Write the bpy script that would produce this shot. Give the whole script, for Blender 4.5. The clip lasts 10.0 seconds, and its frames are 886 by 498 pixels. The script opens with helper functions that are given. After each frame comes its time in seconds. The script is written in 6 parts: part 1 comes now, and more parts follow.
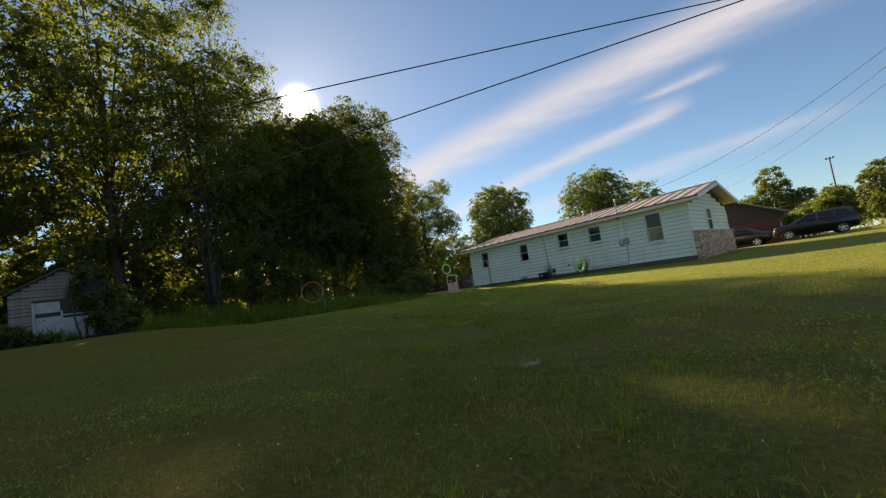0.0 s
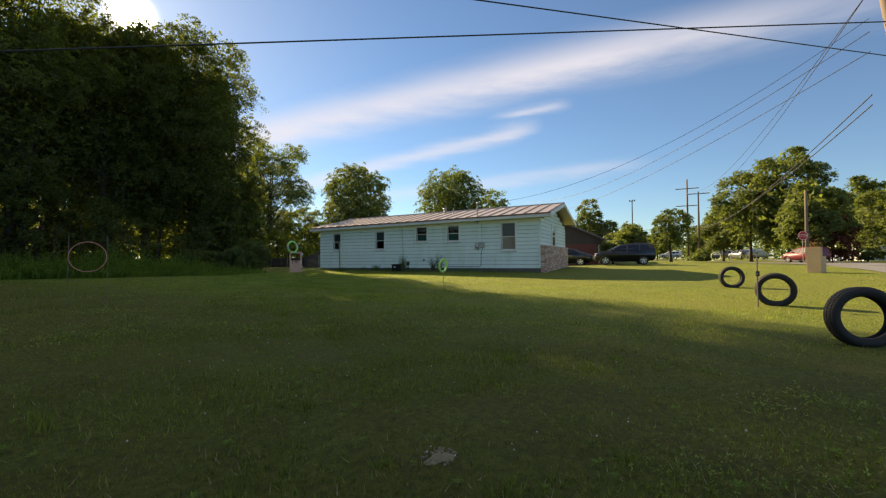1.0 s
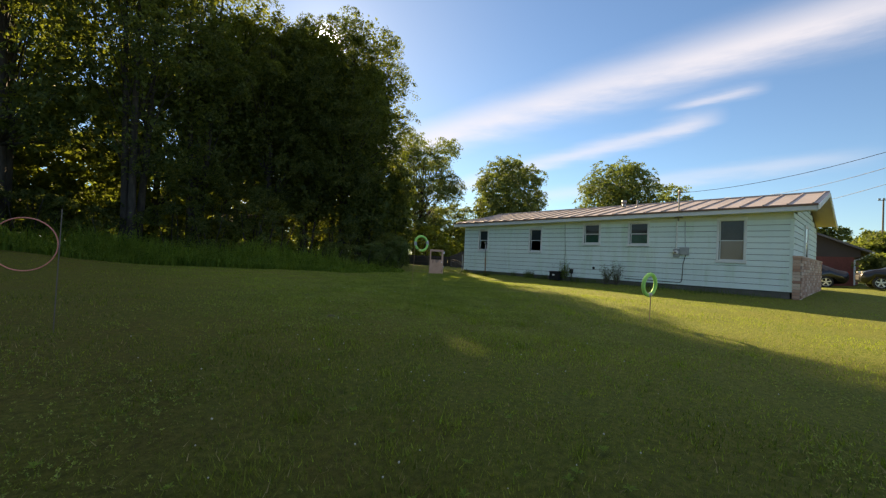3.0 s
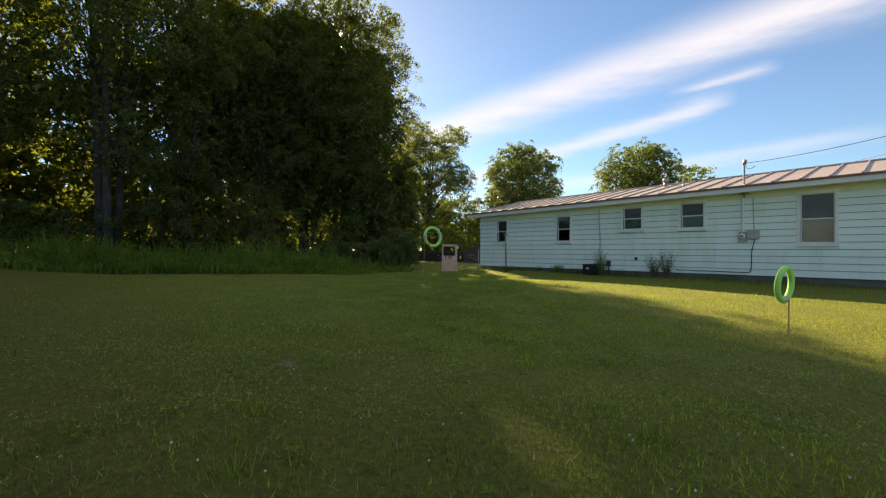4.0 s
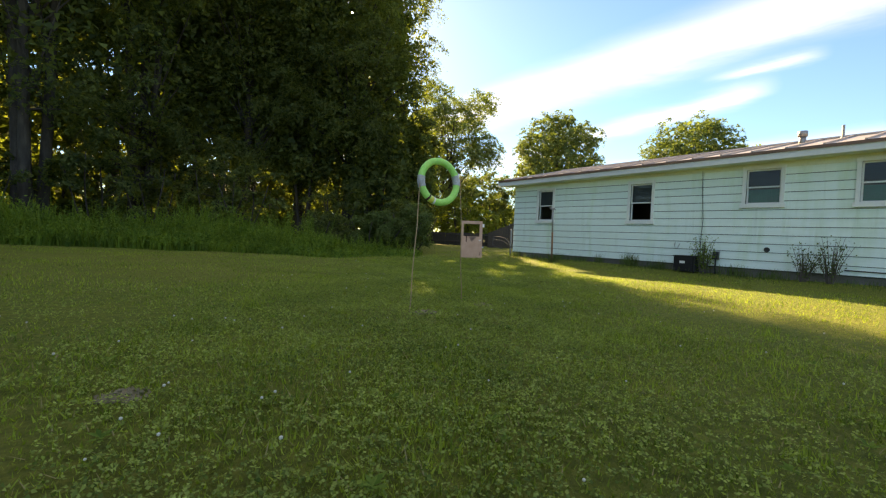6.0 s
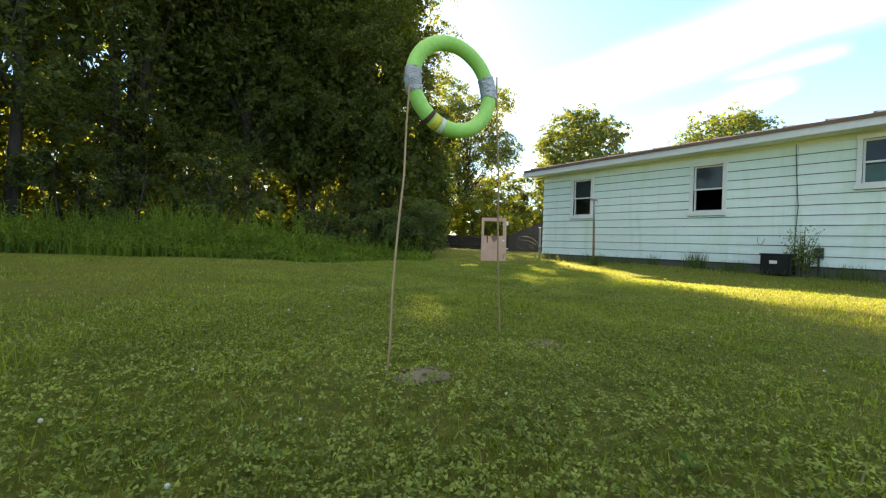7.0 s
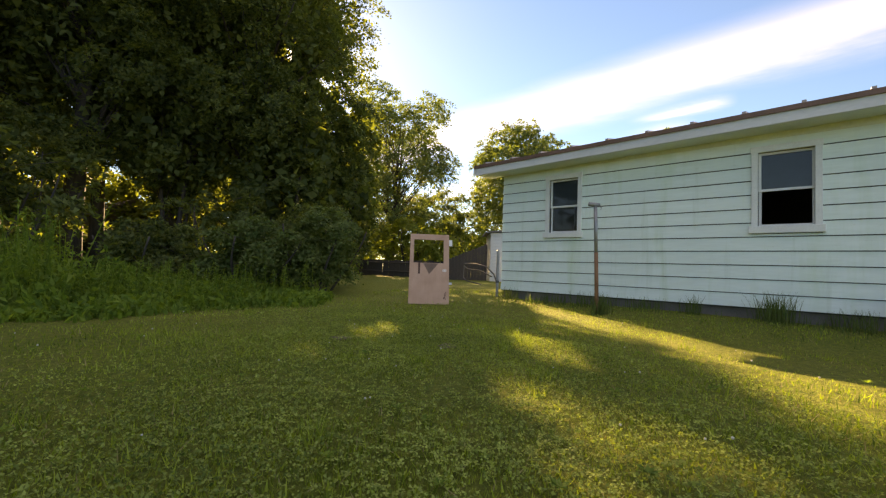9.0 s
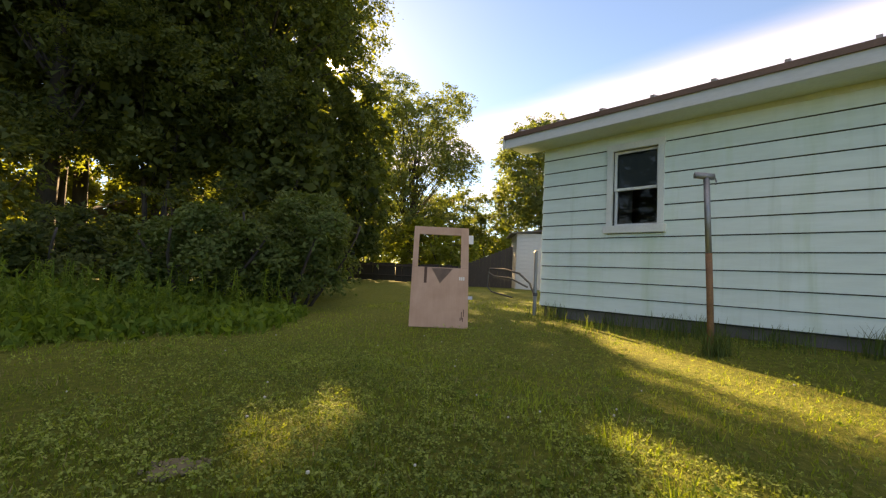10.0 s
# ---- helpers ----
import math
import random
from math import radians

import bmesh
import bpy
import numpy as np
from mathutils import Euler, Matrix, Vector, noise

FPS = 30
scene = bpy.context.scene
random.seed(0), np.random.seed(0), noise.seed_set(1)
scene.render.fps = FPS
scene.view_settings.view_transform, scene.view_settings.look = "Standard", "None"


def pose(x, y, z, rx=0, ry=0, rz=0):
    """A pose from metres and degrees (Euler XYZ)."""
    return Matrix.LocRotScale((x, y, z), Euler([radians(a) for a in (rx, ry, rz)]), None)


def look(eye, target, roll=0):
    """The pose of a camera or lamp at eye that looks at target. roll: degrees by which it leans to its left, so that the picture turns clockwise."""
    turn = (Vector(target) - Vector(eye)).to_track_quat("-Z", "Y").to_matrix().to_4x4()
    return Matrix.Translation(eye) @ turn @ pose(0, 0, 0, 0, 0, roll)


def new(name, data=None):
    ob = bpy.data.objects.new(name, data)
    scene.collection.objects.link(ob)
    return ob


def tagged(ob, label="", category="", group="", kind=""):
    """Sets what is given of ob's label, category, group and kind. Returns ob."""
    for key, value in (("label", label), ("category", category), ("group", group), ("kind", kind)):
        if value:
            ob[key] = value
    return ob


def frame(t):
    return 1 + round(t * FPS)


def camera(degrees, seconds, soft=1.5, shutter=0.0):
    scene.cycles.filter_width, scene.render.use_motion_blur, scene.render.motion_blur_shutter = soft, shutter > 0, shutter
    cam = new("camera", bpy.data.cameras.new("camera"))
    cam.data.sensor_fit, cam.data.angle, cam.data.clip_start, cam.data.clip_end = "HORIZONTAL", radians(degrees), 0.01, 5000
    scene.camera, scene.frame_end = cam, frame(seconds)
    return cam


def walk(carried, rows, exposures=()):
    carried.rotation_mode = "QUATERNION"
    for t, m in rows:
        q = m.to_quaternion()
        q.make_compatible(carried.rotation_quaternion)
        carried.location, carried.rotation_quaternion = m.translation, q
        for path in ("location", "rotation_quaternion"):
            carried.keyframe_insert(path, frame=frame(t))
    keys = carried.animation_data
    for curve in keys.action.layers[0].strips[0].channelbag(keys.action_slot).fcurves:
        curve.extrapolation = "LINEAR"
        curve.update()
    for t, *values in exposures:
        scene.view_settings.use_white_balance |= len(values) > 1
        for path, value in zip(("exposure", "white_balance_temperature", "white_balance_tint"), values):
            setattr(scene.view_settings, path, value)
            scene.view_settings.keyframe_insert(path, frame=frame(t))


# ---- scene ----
cam = camera(92.0, 10.0, soft=1.25)
PATH = [
    (0, (-22.214, -20.076, 0.444), (-20.819, -18.654, 0.624), -8.3),
    (0.5, (-21.779, -19.262, 0.634), (-20.04, -18.277, 0.712), -4.7),
    (1, (-21.159, -18.808, 0.707), (-19.357, -17.943, 0.758), -0.4),
    (1.5, (-20.139, -18.455, 0.712), (-18.403, -17.465, 0.776), 2.8),
    (2, (-19.065, -17.775, 0.762), (-17.461, -16.582, 0.827), 4.5),
    (2.5, (-18.112, -16.88, 0.815), (-16.656, -15.51, 0.873), 4.8),
    (4, (-15.52, -13.929, 0.883), (-14.154, -12.468, 0.899), 0.4),
    (4.5, (-14.618, -12.926, 0.865), (-13.225, -11.491, 0.855), 0.5),
    (5, (-13.632, -11.954, 0.835), (-12.252, -10.507, 0.799), 1.4),
    (5.5, (-12.711, -11.0, 0.783), (-11.372, -9.516, 0.727), 2.4),
    (7, (-10.47, -8.407, 0.514), (-9.235, -6.835, 0.482), 1.7),
    (7.5, (-9.735, -7.491, 0.479), (-8.429, -5.979, 0.557), 0.1),
    (8, (-8.936, -6.566, 0.545), (-7.52, -5.162, 0.701), -1.0),
    (8.5, (-8.084, -5.776, 0.636), (-6.611, -4.429, 0.763), -0.0),
    (9, (-7.22, -5.058, 0.653), (-5.757, -3.697, 0.742), 2.0),
    (9.5, (-6.349, -4.316, 0.669), (-4.925, -2.914, 0.757), 2.9),
    (10, (-5.492, -3.51, 0.689), (-4.096, -2.081, 0.794), 2.6),
]
EXPOSURES = [(0.0, 1.0, 6900, 20), (0.7, 1.1, 6700, 20), (1.5, 1.13, 6380, 19), (2.5, 1.2, 6550, 19), (4.0, 1.42, 6850, 20), (5.5, 1.78, 7050, 19), (7.0, 2.58, 7550, 18), (7.5, 2.66, 7650, 20), (8.5, 2.12, 7800, 28), (9.5, 2.12, 8150, 29), (10.0, 2.08, 8050, 29)]
walk(cam, [(t, look(eye, target, roll)) for t, eye, target, roll in PATH], EXPOSURES)

# ---- light ----
SUN_AZ, SUN_EL = radians(27.9), radians(25.2)
SUN_DIR = Vector((math.sin(SUN_AZ) * math.cos(SUN_EL), math.cos(SUN_AZ) * math.cos(SUN_EL), math.sin(SUN_EL)))


def build_world():
    world = bpy.data.worlds.new("sky")
    world.use_nodes = True
    scene.world = world
    nt = world.node_tree
    nt.nodes.clear()
    N, L = nt.nodes.new, nt.links.new

    def mth(op, a, b=None, clamp=False):
        n = N("ShaderNodeMath")
        n.operation, n.use_clamp = op, clamp
        for k, v in enumerate((a, b)):
            if v is None:
                continue
            if isinstance(v, (int, float)):
                n.inputs[k].default_value = v
            else:
                L(v, n.inputs[k])
        return n.outputs[0]

    tc = N("ShaderNodeTexCoord")
    nrm = N("ShaderNodeVectorMath")
    nrm.operation = "NORMALIZE"
    L(tc.outputs["Generated"], nrm.inputs[0])
    d = nrm.outputs[0]

    def dot(v):
        n = N("ShaderNodeVectorMath")
        n.operation = "DOT_PRODUCT"
        L(d, n.inputs[0])
        n.inputs[1].default_value = v
        return n.outputs["Value"]

    def ramp(x, a, b):
        n = N("ShaderNodeMapRange")
        n.interpolation_type = "SMOOTHSTEP"
        L(x, n.inputs["Value"])
        n.inputs["From Min"].default_value, n.inputs["From Max"].default_value = a, b
        return n.outputs["Result"]

    sky = N("ShaderNodeTexSky")
    sky.sky_type, sky.sun_disc = "NISHITA", False
    sky.sun_elevation, sky.sun_rotation = SUN_EL, SUN_AZ
    sky.air_density, sky.dust_density, sky.ozone_density = 1.0, 0.1, 2.0
    # thin streaks of cirrus lying along great circles
    mp = N("ShaderNodeMapping")
    mp.inputs["Rotation"].default_value = (0, radians(-24), 0)
    mp.inputs["Scale"].default_value = (3.0, 2.2, 14.0)
    L(d, mp.inputs["Vector"])
    nz = N("ShaderNodeTexNoise")
    nz.inputs["Scale"].default_value, nz.inputs["Detail"].default_value, nz.inputs["Roughness"].default_value = 2.2, 6.0, 0.62
    L(mp.outputs[0], nz.inputs["Vector"])
    wob = mth("MULTIPLY", mth("SUBTRACT", nz.outputs["Fac"], 0.5), 0.035)

    def streak(normal, half, start, end, gain):
        x = mth("ADD", dot(normal), wob)
        band = mth("MULTIPLY", mth("DIVIDE", x, half), mth("DIVIDE", x, half))
        band = mth("POWER", 2.718, mth("MULTIPLY", band, -1.0))
        along = dot((0.0, 1.0, 0.0))
        keep = mth("MULTIPLY", ramp(along, start[0], start[1]), ramp(along, end[0], end[1]))
        return mth("MULTIPLY", mth("MULTIPLY", band, keep), gain)

    fleece = mth("ADD", mth("MULTIPLY", nz.outputs["Fac"], 0.9), 0.45)
    main = streak((-0.411, 0.03, 0.911), 0.038, (-0.55, 0.05), (1.2, 1.0), 0.8)
    second = streak((-0.333, 0.007, 0.943), 0.009, (0.13, 0.19), (0.33, 0.24), 0.55)
    third = streak((-0.318, 0.1, 0.943), 0.016, (0.19, 0.27), (0.9, 0.6), 0.6)
    fourth = streak((-0.2, 0.041, 0.979), 0.016, (-0.05, 0.12), (0.9, 0.45), 0.38)
    cloud = mth("ADD", mth("ADD", main, second), mth("ADD", third, fourth))
    cloud = mth("MULTIPLY", cloud, fleece, True)
    # unseen cloud veil overhead, added to raise the fill light
    fill_veil = mth("MULTIPLY", mth("MULTIPLY", ramp(dot((0.0, 0.0, 1.0)), 0.5, 0.85), fleece), 0.5)
    cloud = mth("MAXIMUM", cloud, fill_veil)
    # painted sun disc and aureole, and bright haze of thin cloud towards the sun
    s = dot(SUN_DIR)
    glow = mth("ADD", mth("MULTIPLY", mth("POWER", mth("MAXIMUM", s, 0.0), 220.0), 1.6), mth("MULTIPLY", mth("POWER", mth("MAXIMUM", s, 0.0), 6000.0), 420.0))
    veil = mth("ADD", mth("MULTIPLY", mth("POWER", mth("MAXIMUM", s, 0.0), 24.0), 0.17), 0.02, True)
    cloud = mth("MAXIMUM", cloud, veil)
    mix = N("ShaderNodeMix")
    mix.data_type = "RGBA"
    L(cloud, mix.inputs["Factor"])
    tone = N("ShaderNodeMix")
    tone.data_type, tone.blend_type = "RGBA", "MULTIPLY"
    tone.inputs["Factor"].default_value = 1.0
    L(sky.outputs[0], tone.inputs["A"])
    tone.inputs["B"].default_value = (0.88, 1.11, 1.17, 1)
    L(tone.outputs["Result"], mix.inputs["A"])
    mix.inputs["B"].default_value = (CLOUD, CLOUD * 0.99, CLOUD * 0.97, 1)
    add = N("ShaderNodeMix")
    add.data_type, add.blend_type = "RGBA", "ADD"
    add.inputs["Factor"].default_value = 1.0
    L(mix.outputs["Result"], add.inputs["A"])
    comb = N("ShaderNodeCombineColor")
    for k, f in enumerate((1.0, 0.95, 0.85)):
        L(mth("MULTIPLY", glow, f), comb.inputs[k])
    L(comb.outputs[0], add.inputs["B"])
    bg = N("ShaderNodeBackground")
    bg.inputs["Strength"].default_value = 0.05
    L(add.outputs["Result"], bg.inputs["Color"])
    out = N("ShaderNodeOutputWorld")
    L(bg.outputs[0], out.inputs["Surface"])


CLOUD = 8.2
build_world()
sun_data = bpy.data.lights.new("sun", "SUN")
sun_data.energy, sun_data.angle, sun_data.color = 6.2, radians(0.6), (1.0, 0.79, 0.42)
sun = new("sun", sun_data)
sun.matrix_world = look(SUN_DIR * 100, (0, 0, 0))


# ---- materials ----
def material(name, build):
    m = bpy.data.materials.new(name)
    m.use_nodes = True
    nt = m.node_tree
    b = nt.nodes["Principled BSDF"]
    build(nt, b)
    return m


def noise_tex(nt, scale, detail=4.0, rough=0.55, coord="Object", stretch=(1, 1, 1)):
    tc = nt.nodes.new("ShaderNodeTexCoord")
    mp = nt.nodes.new("ShaderNodeMapping")
    mp.inputs["Scale"].default_value = stretch
    nt.links.new(tc.outputs[coord], mp.inputs["Vector"])
    n = nt.nodes.new("ShaderNodeTexNoise")
    n.inputs["Scale"].default_value, n.inputs["Detail"].default_value, n.inputs["Roughness"].default_value = scale, detail, rough
    nt.links.new(mp.outputs[0], n.inputs["Vector"])
    return n.outputs["Fac"]


def ramp_of(nt, fac, *stops):
    r = nt.nodes.new("ShaderNodeValToRGB")
    el = r.color_ramp.elements
    while len(el) < len(stops):
        el.new(0.5)
    for e, (p, c) in zip(el, stops):
        e.position, e.color = p, (*c, 1)
    nt.links.new(fac, r.inputs["Fac"])
    return r.outputs["Color"]


def blend(nt, fac, a, b, mode="MIX"):
    n = nt.nodes.new("ShaderNodeMix")
    n.data_type, n.blend_type = "RGBA", mode
    for key, v in (("Factor", fac), ("A", a), ("B", b)):
        if isinstance(v, (int, float)):
            n.inputs[key].default_value = v
        elif isinstance(v, tuple):
            n.inputs[key].default_value = (*v, 1)
        else:
            nt.links.new(v, n.inputs[key])
    return n.outputs["Result"]


def relief(nt, b, height, strength, distance=0.01):
    n = nt.nodes.new("ShaderNodeBump")
    n.inputs["Strength"].default_value, n.inputs["Distance"].default_value = strength, distance
    nt.links.new(height, n.inputs["Height"])
    nt.links.new(n.outputs[0], b.inputs["Normal"])


def rand_of(nt, island=False):
    if island:
        return nt.nodes.new("ShaderNodeNewGeometry").outputs["Random Per Island"]
    return nt.nodes.new("ShaderNodeObjectInfo").outputs["Random"]


def plain(name, color, rough=0.6, metal=0.0, vary=0.25, scale=6.0, bump=0.15, stretch=(1, 1, 1), coat=0.0):
    dark = tuple(c * (1 - vary) for c in color)
    light = tuple(min(1, c * (1 + vary * 0.6)) for c in color)

    def build(nt, b):
        big = noise_tex(nt, scale * 0.25, 3.0, stretch=stretch)
        fine = noise_tex(nt, scale * 6, 5.0, stretch=stretch)
        c = ramp_of(nt, big, (0.3, dark), (0.7, light))
        c2 = ramp_of(nt, fine, (0.3, dark), (0.7, light))
        nt.links.new(blend(nt, 0.45, c, c2), b.inputs["Base Color"])
        b.inputs["Roughness"].default_value, b.inputs["Metallic"].default_value = rough, metal
        b.inputs["Coat Weight"].default_value = coat
        if bump:
            relief(nt, b, fine, bump, 0.004)

    return material(name, build)


def foliage(name, dark, light, trans=0.5, island=True, patch=0.5, glow=(1.5, 1.5, 0.55)):
    def build(nt, b):
        r = rand_of(nt, island)
        big = noise_tex(nt, patch, 3.0)
        c = ramp_of(nt, r, (0.0, dark), (1.0, light))
        c = blend(nt, 0.3, c, ramp_of(nt, big, (0.38, dark), (0.62, light)))
        nt.links.new(c, b.inputs["Base Color"])
        b.inputs["Roughness"].default_value = 0.7
        b.inputs["Specular IOR Level"].default_value = 0.15
        t = nt.nodes.new("ShaderNodeBsdfTranslucent")
        lit = blend(nt, 1.0, c, glow, "MULTIPLY")
        nt.links.new(lit, t.inputs["Color"])
        m = nt.nodes.new("ShaderNodeMixShader")
        m.inputs[0].default_value = trans
        nt.links.new(b.outputs[0], m.inputs[1])
        nt.links.new(t.outputs[0], m.inputs[2])
        nt.links.new(m.outputs[0], nt.nodes["Material Output"].inputs["Surface"])

    return material(name, build)


def siding_paint(nt, b):
    streak = noise_tex(nt, 1.3, 5.0, 0.6, stretch=(1, 0.6, 3.0))
    fine = noise_tex(nt, 30.0, 5.0, 0.6, stretch=(1, 0.12, 1))
    c = ramp_of(nt, streak, (0.25, (0.64, 0.76, 0.71)), (0.6, (0.745, 0.87, 0.83)), (0.85, (0.78, 0.90, 0.86)))
    c = blend(nt, 0.3, c, ramp_of(nt, fine, (0.35, (0.60, 0.69, 0.63)), (0.6, (0.76, 0.87, 0.82))))
    r = rand_of(nt)
    c = blend(nt, 0.18, c, ramp_of(nt, r, (0.0, (0.6, 0.7, 0.66)), (1.0, (0.82, 0.88, 0.86))))
    # mildew and run-off stains that cross the boards
    geo = nt.nodes.new("ShaderNodeNewGeometry")
    for scale, stretch, lo, hi, tint, amount in ((1.0, (1.0, 2.2, 0.3), 0.52, 0.72, (0.80, 0.86, 0.70), 0.75), (1.0, (1.0, 7.0, 0.45), 0.58, 0.74, (0.78, 0.80, 0.72), 0.6), (9.0, (1.0, 1.0, 1.6), 0.66, 0.78, (0.72, 0.72, 0.62), 0.5)):
        mp = nt.nodes.new("ShaderNodeMapping")
        mp.inputs["Scale"].default_value = stretch
        nt.links.new(geo.outputs["Position"], mp.inputs["Vector"])
        n = nt.nodes.new("ShaderNodeTexNoise")
        n.inputs["Scale"].default_value, n.inputs["Detail"].default_value, n.inputs["Roughness"].default_value = scale, 5.0, 0.6
        nt.links.new(mp.outputs[0], n.inputs["Vector"])
        f = ramp_of(nt, n.outputs["Fac"], (lo, (0, 0, 0)), (hi, (amount, amount, amount)))
        c = blend(nt, f, c, blend(nt, 1.0, c, tint, "MULTIPLY"))
    nt.links.new(c, b.inputs["Base Color"])
    b.inputs["Roughness"].default_value = 0.55
    relief(nt, b, fine, 0.12, 0.004)


def lawn_soil(nt, b):
    big = noise_tex(nt, 0.22, 4.0)
    mid = noise_tex(nt, 1.7, 5.0, 0.65)
    fine = noise_tex(nt, 21.0, 8.0, 0.75)
    c = ramp_of(nt, mid, (0.3, (0.09272, 0.1183, 0.01342)), (0.5, (0.1403, 0.1684, 0.01952)), (0.72, (0.2013, 0.1928, 0.03416)))
    # the darkest flecks paint in the shade between the blades
    c = blend(nt, 0.62, c, ramp_of(nt, fine, (0.36, (0.03416, 0.04636, 0.00976)), (0.5, (0.1403, 0.1732, 0.01952)), (0.66, (0.3294, 0.3294, 0.061))))
    c = blend(nt, 0.3, c, ramp_of(nt, big, (0.35, (0.1037, 0.1537, 0.01708)), (0.65, (0.1891, 0.1757, 0.03294))))
    # thin, worn turf over brown earth at the lawn's open end, plus painted shade
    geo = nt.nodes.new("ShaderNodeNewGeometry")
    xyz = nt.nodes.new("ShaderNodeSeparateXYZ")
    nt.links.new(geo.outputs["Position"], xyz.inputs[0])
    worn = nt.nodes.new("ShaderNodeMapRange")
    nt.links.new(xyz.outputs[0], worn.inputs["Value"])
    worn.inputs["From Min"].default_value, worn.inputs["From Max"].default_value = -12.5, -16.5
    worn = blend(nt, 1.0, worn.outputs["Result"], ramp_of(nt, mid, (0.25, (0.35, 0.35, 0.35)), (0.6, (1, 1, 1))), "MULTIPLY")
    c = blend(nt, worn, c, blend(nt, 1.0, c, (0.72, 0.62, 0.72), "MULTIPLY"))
    nt.links.new(c, b.inputs["Base Color"])
    b.inputs["Roughness"].default_value = 0.9
    b.inputs["Specular IOR Level"].default_value = 0.2
    relief(nt, b, fine, 1.0, 0.05)


def brick_face(nt, b):
    r = rand_of(nt)
    fine = noise_tex(nt, 40.0, 5.0)
    c = ramp_of(nt, r, (0.0, (0.38, 0.19, 0.13)), (0.35, (0.52, 0.31, 0.22)), (0.7, (0.60, 0.42, 0.32)), (1.0, (0.74, 0.60, 0.49)))
    c = blend(nt, 0.16, c, ramp_of(nt, fine, (0.3, (0.30, 0.20, 0.15)), (0.7, (0.56, 0.44, 0.36))))
    nt.links.new(c, b.inputs["Base Color"])
    b.inputs["Roughness"].default_value = 0.85
    relief(nt, b, fine, 0.4, 0.006)


def roof_metal(nt, b):
    rust = noise_tex(nt, 1.5, 6.0, 0.65, stretch=(0.35, 1, 1))
    fine = noise_tex(nt, 22.0, 4.0)
    c = ramp_of(nt, rust, (0.3, (0.30, 0.255, 0.235)), (0.55, (0.42, 0.36, 0.33)), (0.8, (0.28, 0.19, 0.15)))
    c = blend(nt, 0.25, c, ramp_of(nt, fine, (0.3, (0.26, 0.22, 0.20)), (0.7, (0.46, 0.41, 0.38))))
    nt.links.new(c, b.inputs["Base Color"])
    b.inputs["Roughness"].default_value, b.inputs["Metallic"].default_value = 0.48, 0.35
    relief(nt, b, fine, 0.1, 0.003)


def glass(nt, b):
    b.inputs["Base Color"].default_value = (0.02, 0.025, 0.025, 1)
    b.inputs["Roughness"].default_value = 0.03
    b.inputs["Specular IOR Level"].default_value = 0.8
    nz = noise_tex(nt, 3.0, 2.0)
    relief(nt, b, nz, 0.03, 0.02)
    tr = nt.nodes.new("ShaderNodeBsdfTransparent")
    tr.inputs["Color"].default_value = (0.75, 0.8, 0.78, 1)
    gl = nt.nodes.new("ShaderNodeBsdfGlossy")
    gl.inputs["Roughness"].default_value = 0.02
    fr = nt.nodes.new("ShaderNodeFresnel")
    fr.inputs["IOR"].default_value = 1.5
    m = nt.nodes.new("ShaderNodeMixShader")
    nt.links.new(fr.outputs[0], m.inputs[0])
    nt.links.new(tr.outputs[0], m.inputs[1])
    nt.links.new(gl.outputs[0], m.inputs[2])
    nt.links.new(m.outputs[0], nt.nodes["Material Output"].inputs["Surface"])


def cardboard_tex(nt, b):
    flute = noise_tex(nt, 60.0, 3.0, stretch=(1.0, 1.0, 0.06))
    big = noise_tex(nt, 3.5, 5.0, 0.6)
    c = ramp_of(nt, big, (0.3, (0.40, 0.235, 0.155)), (0.65, (0.52, 0.33, 0.235)))
    c = blend(nt, 0.25, c, ramp_of(nt, flute, (0.3, (0.42, 0.25, 0.17)), (0.7, (0.55, 0.36, 0.26))))
    nt.links.new(c, b.inputs["Base Color"])
    b.inputs["Roughness"].default_value = 0.8
    relief(nt, b, flute, 0.1, 0.002)


def bark_tex(nt, b):
    n = noise_tex(nt, 7.0, 6.0, 0.65, stretch=(1, 1, 0.22))
    c = ramp_of(nt, n, (0.3, (0.025, 0.020, 0.016)), (0.55, (0.055, 0.046, 0.038)), (0.8, (0.10, 0.087, 0.07)))
    nt.links.new(c, b.inputs["Base Color"])
    b.inputs["Roughness"].default_value = 0.9
    relief(nt, b, n, 0.8, 0.03)


def noodle_foam(nt, b):
    n = noise_tex(nt, 60.0, 4.0)
    big = noise_tex(nt, 6.0, 3.0)
    c = ramp_of(nt, big, (0.3, (0.27, 0.64, 0.11)), (0.7, (0.38, 0.74, 0.18)))
    nt.links.new(blend(nt, 0.3, c, ramp_of(nt, n, (0.3, (0.22, 0.56, 0.08)), (0.7, (0.45, 0.80, 0.24)))), b.inputs["Base Color"])
    b.inputs["Roughness"].default_value = 0.6
    b.inputs["Subsurface Weight"].default_value = 0.15
    relief(nt, b, n, 0.2, 0.003)


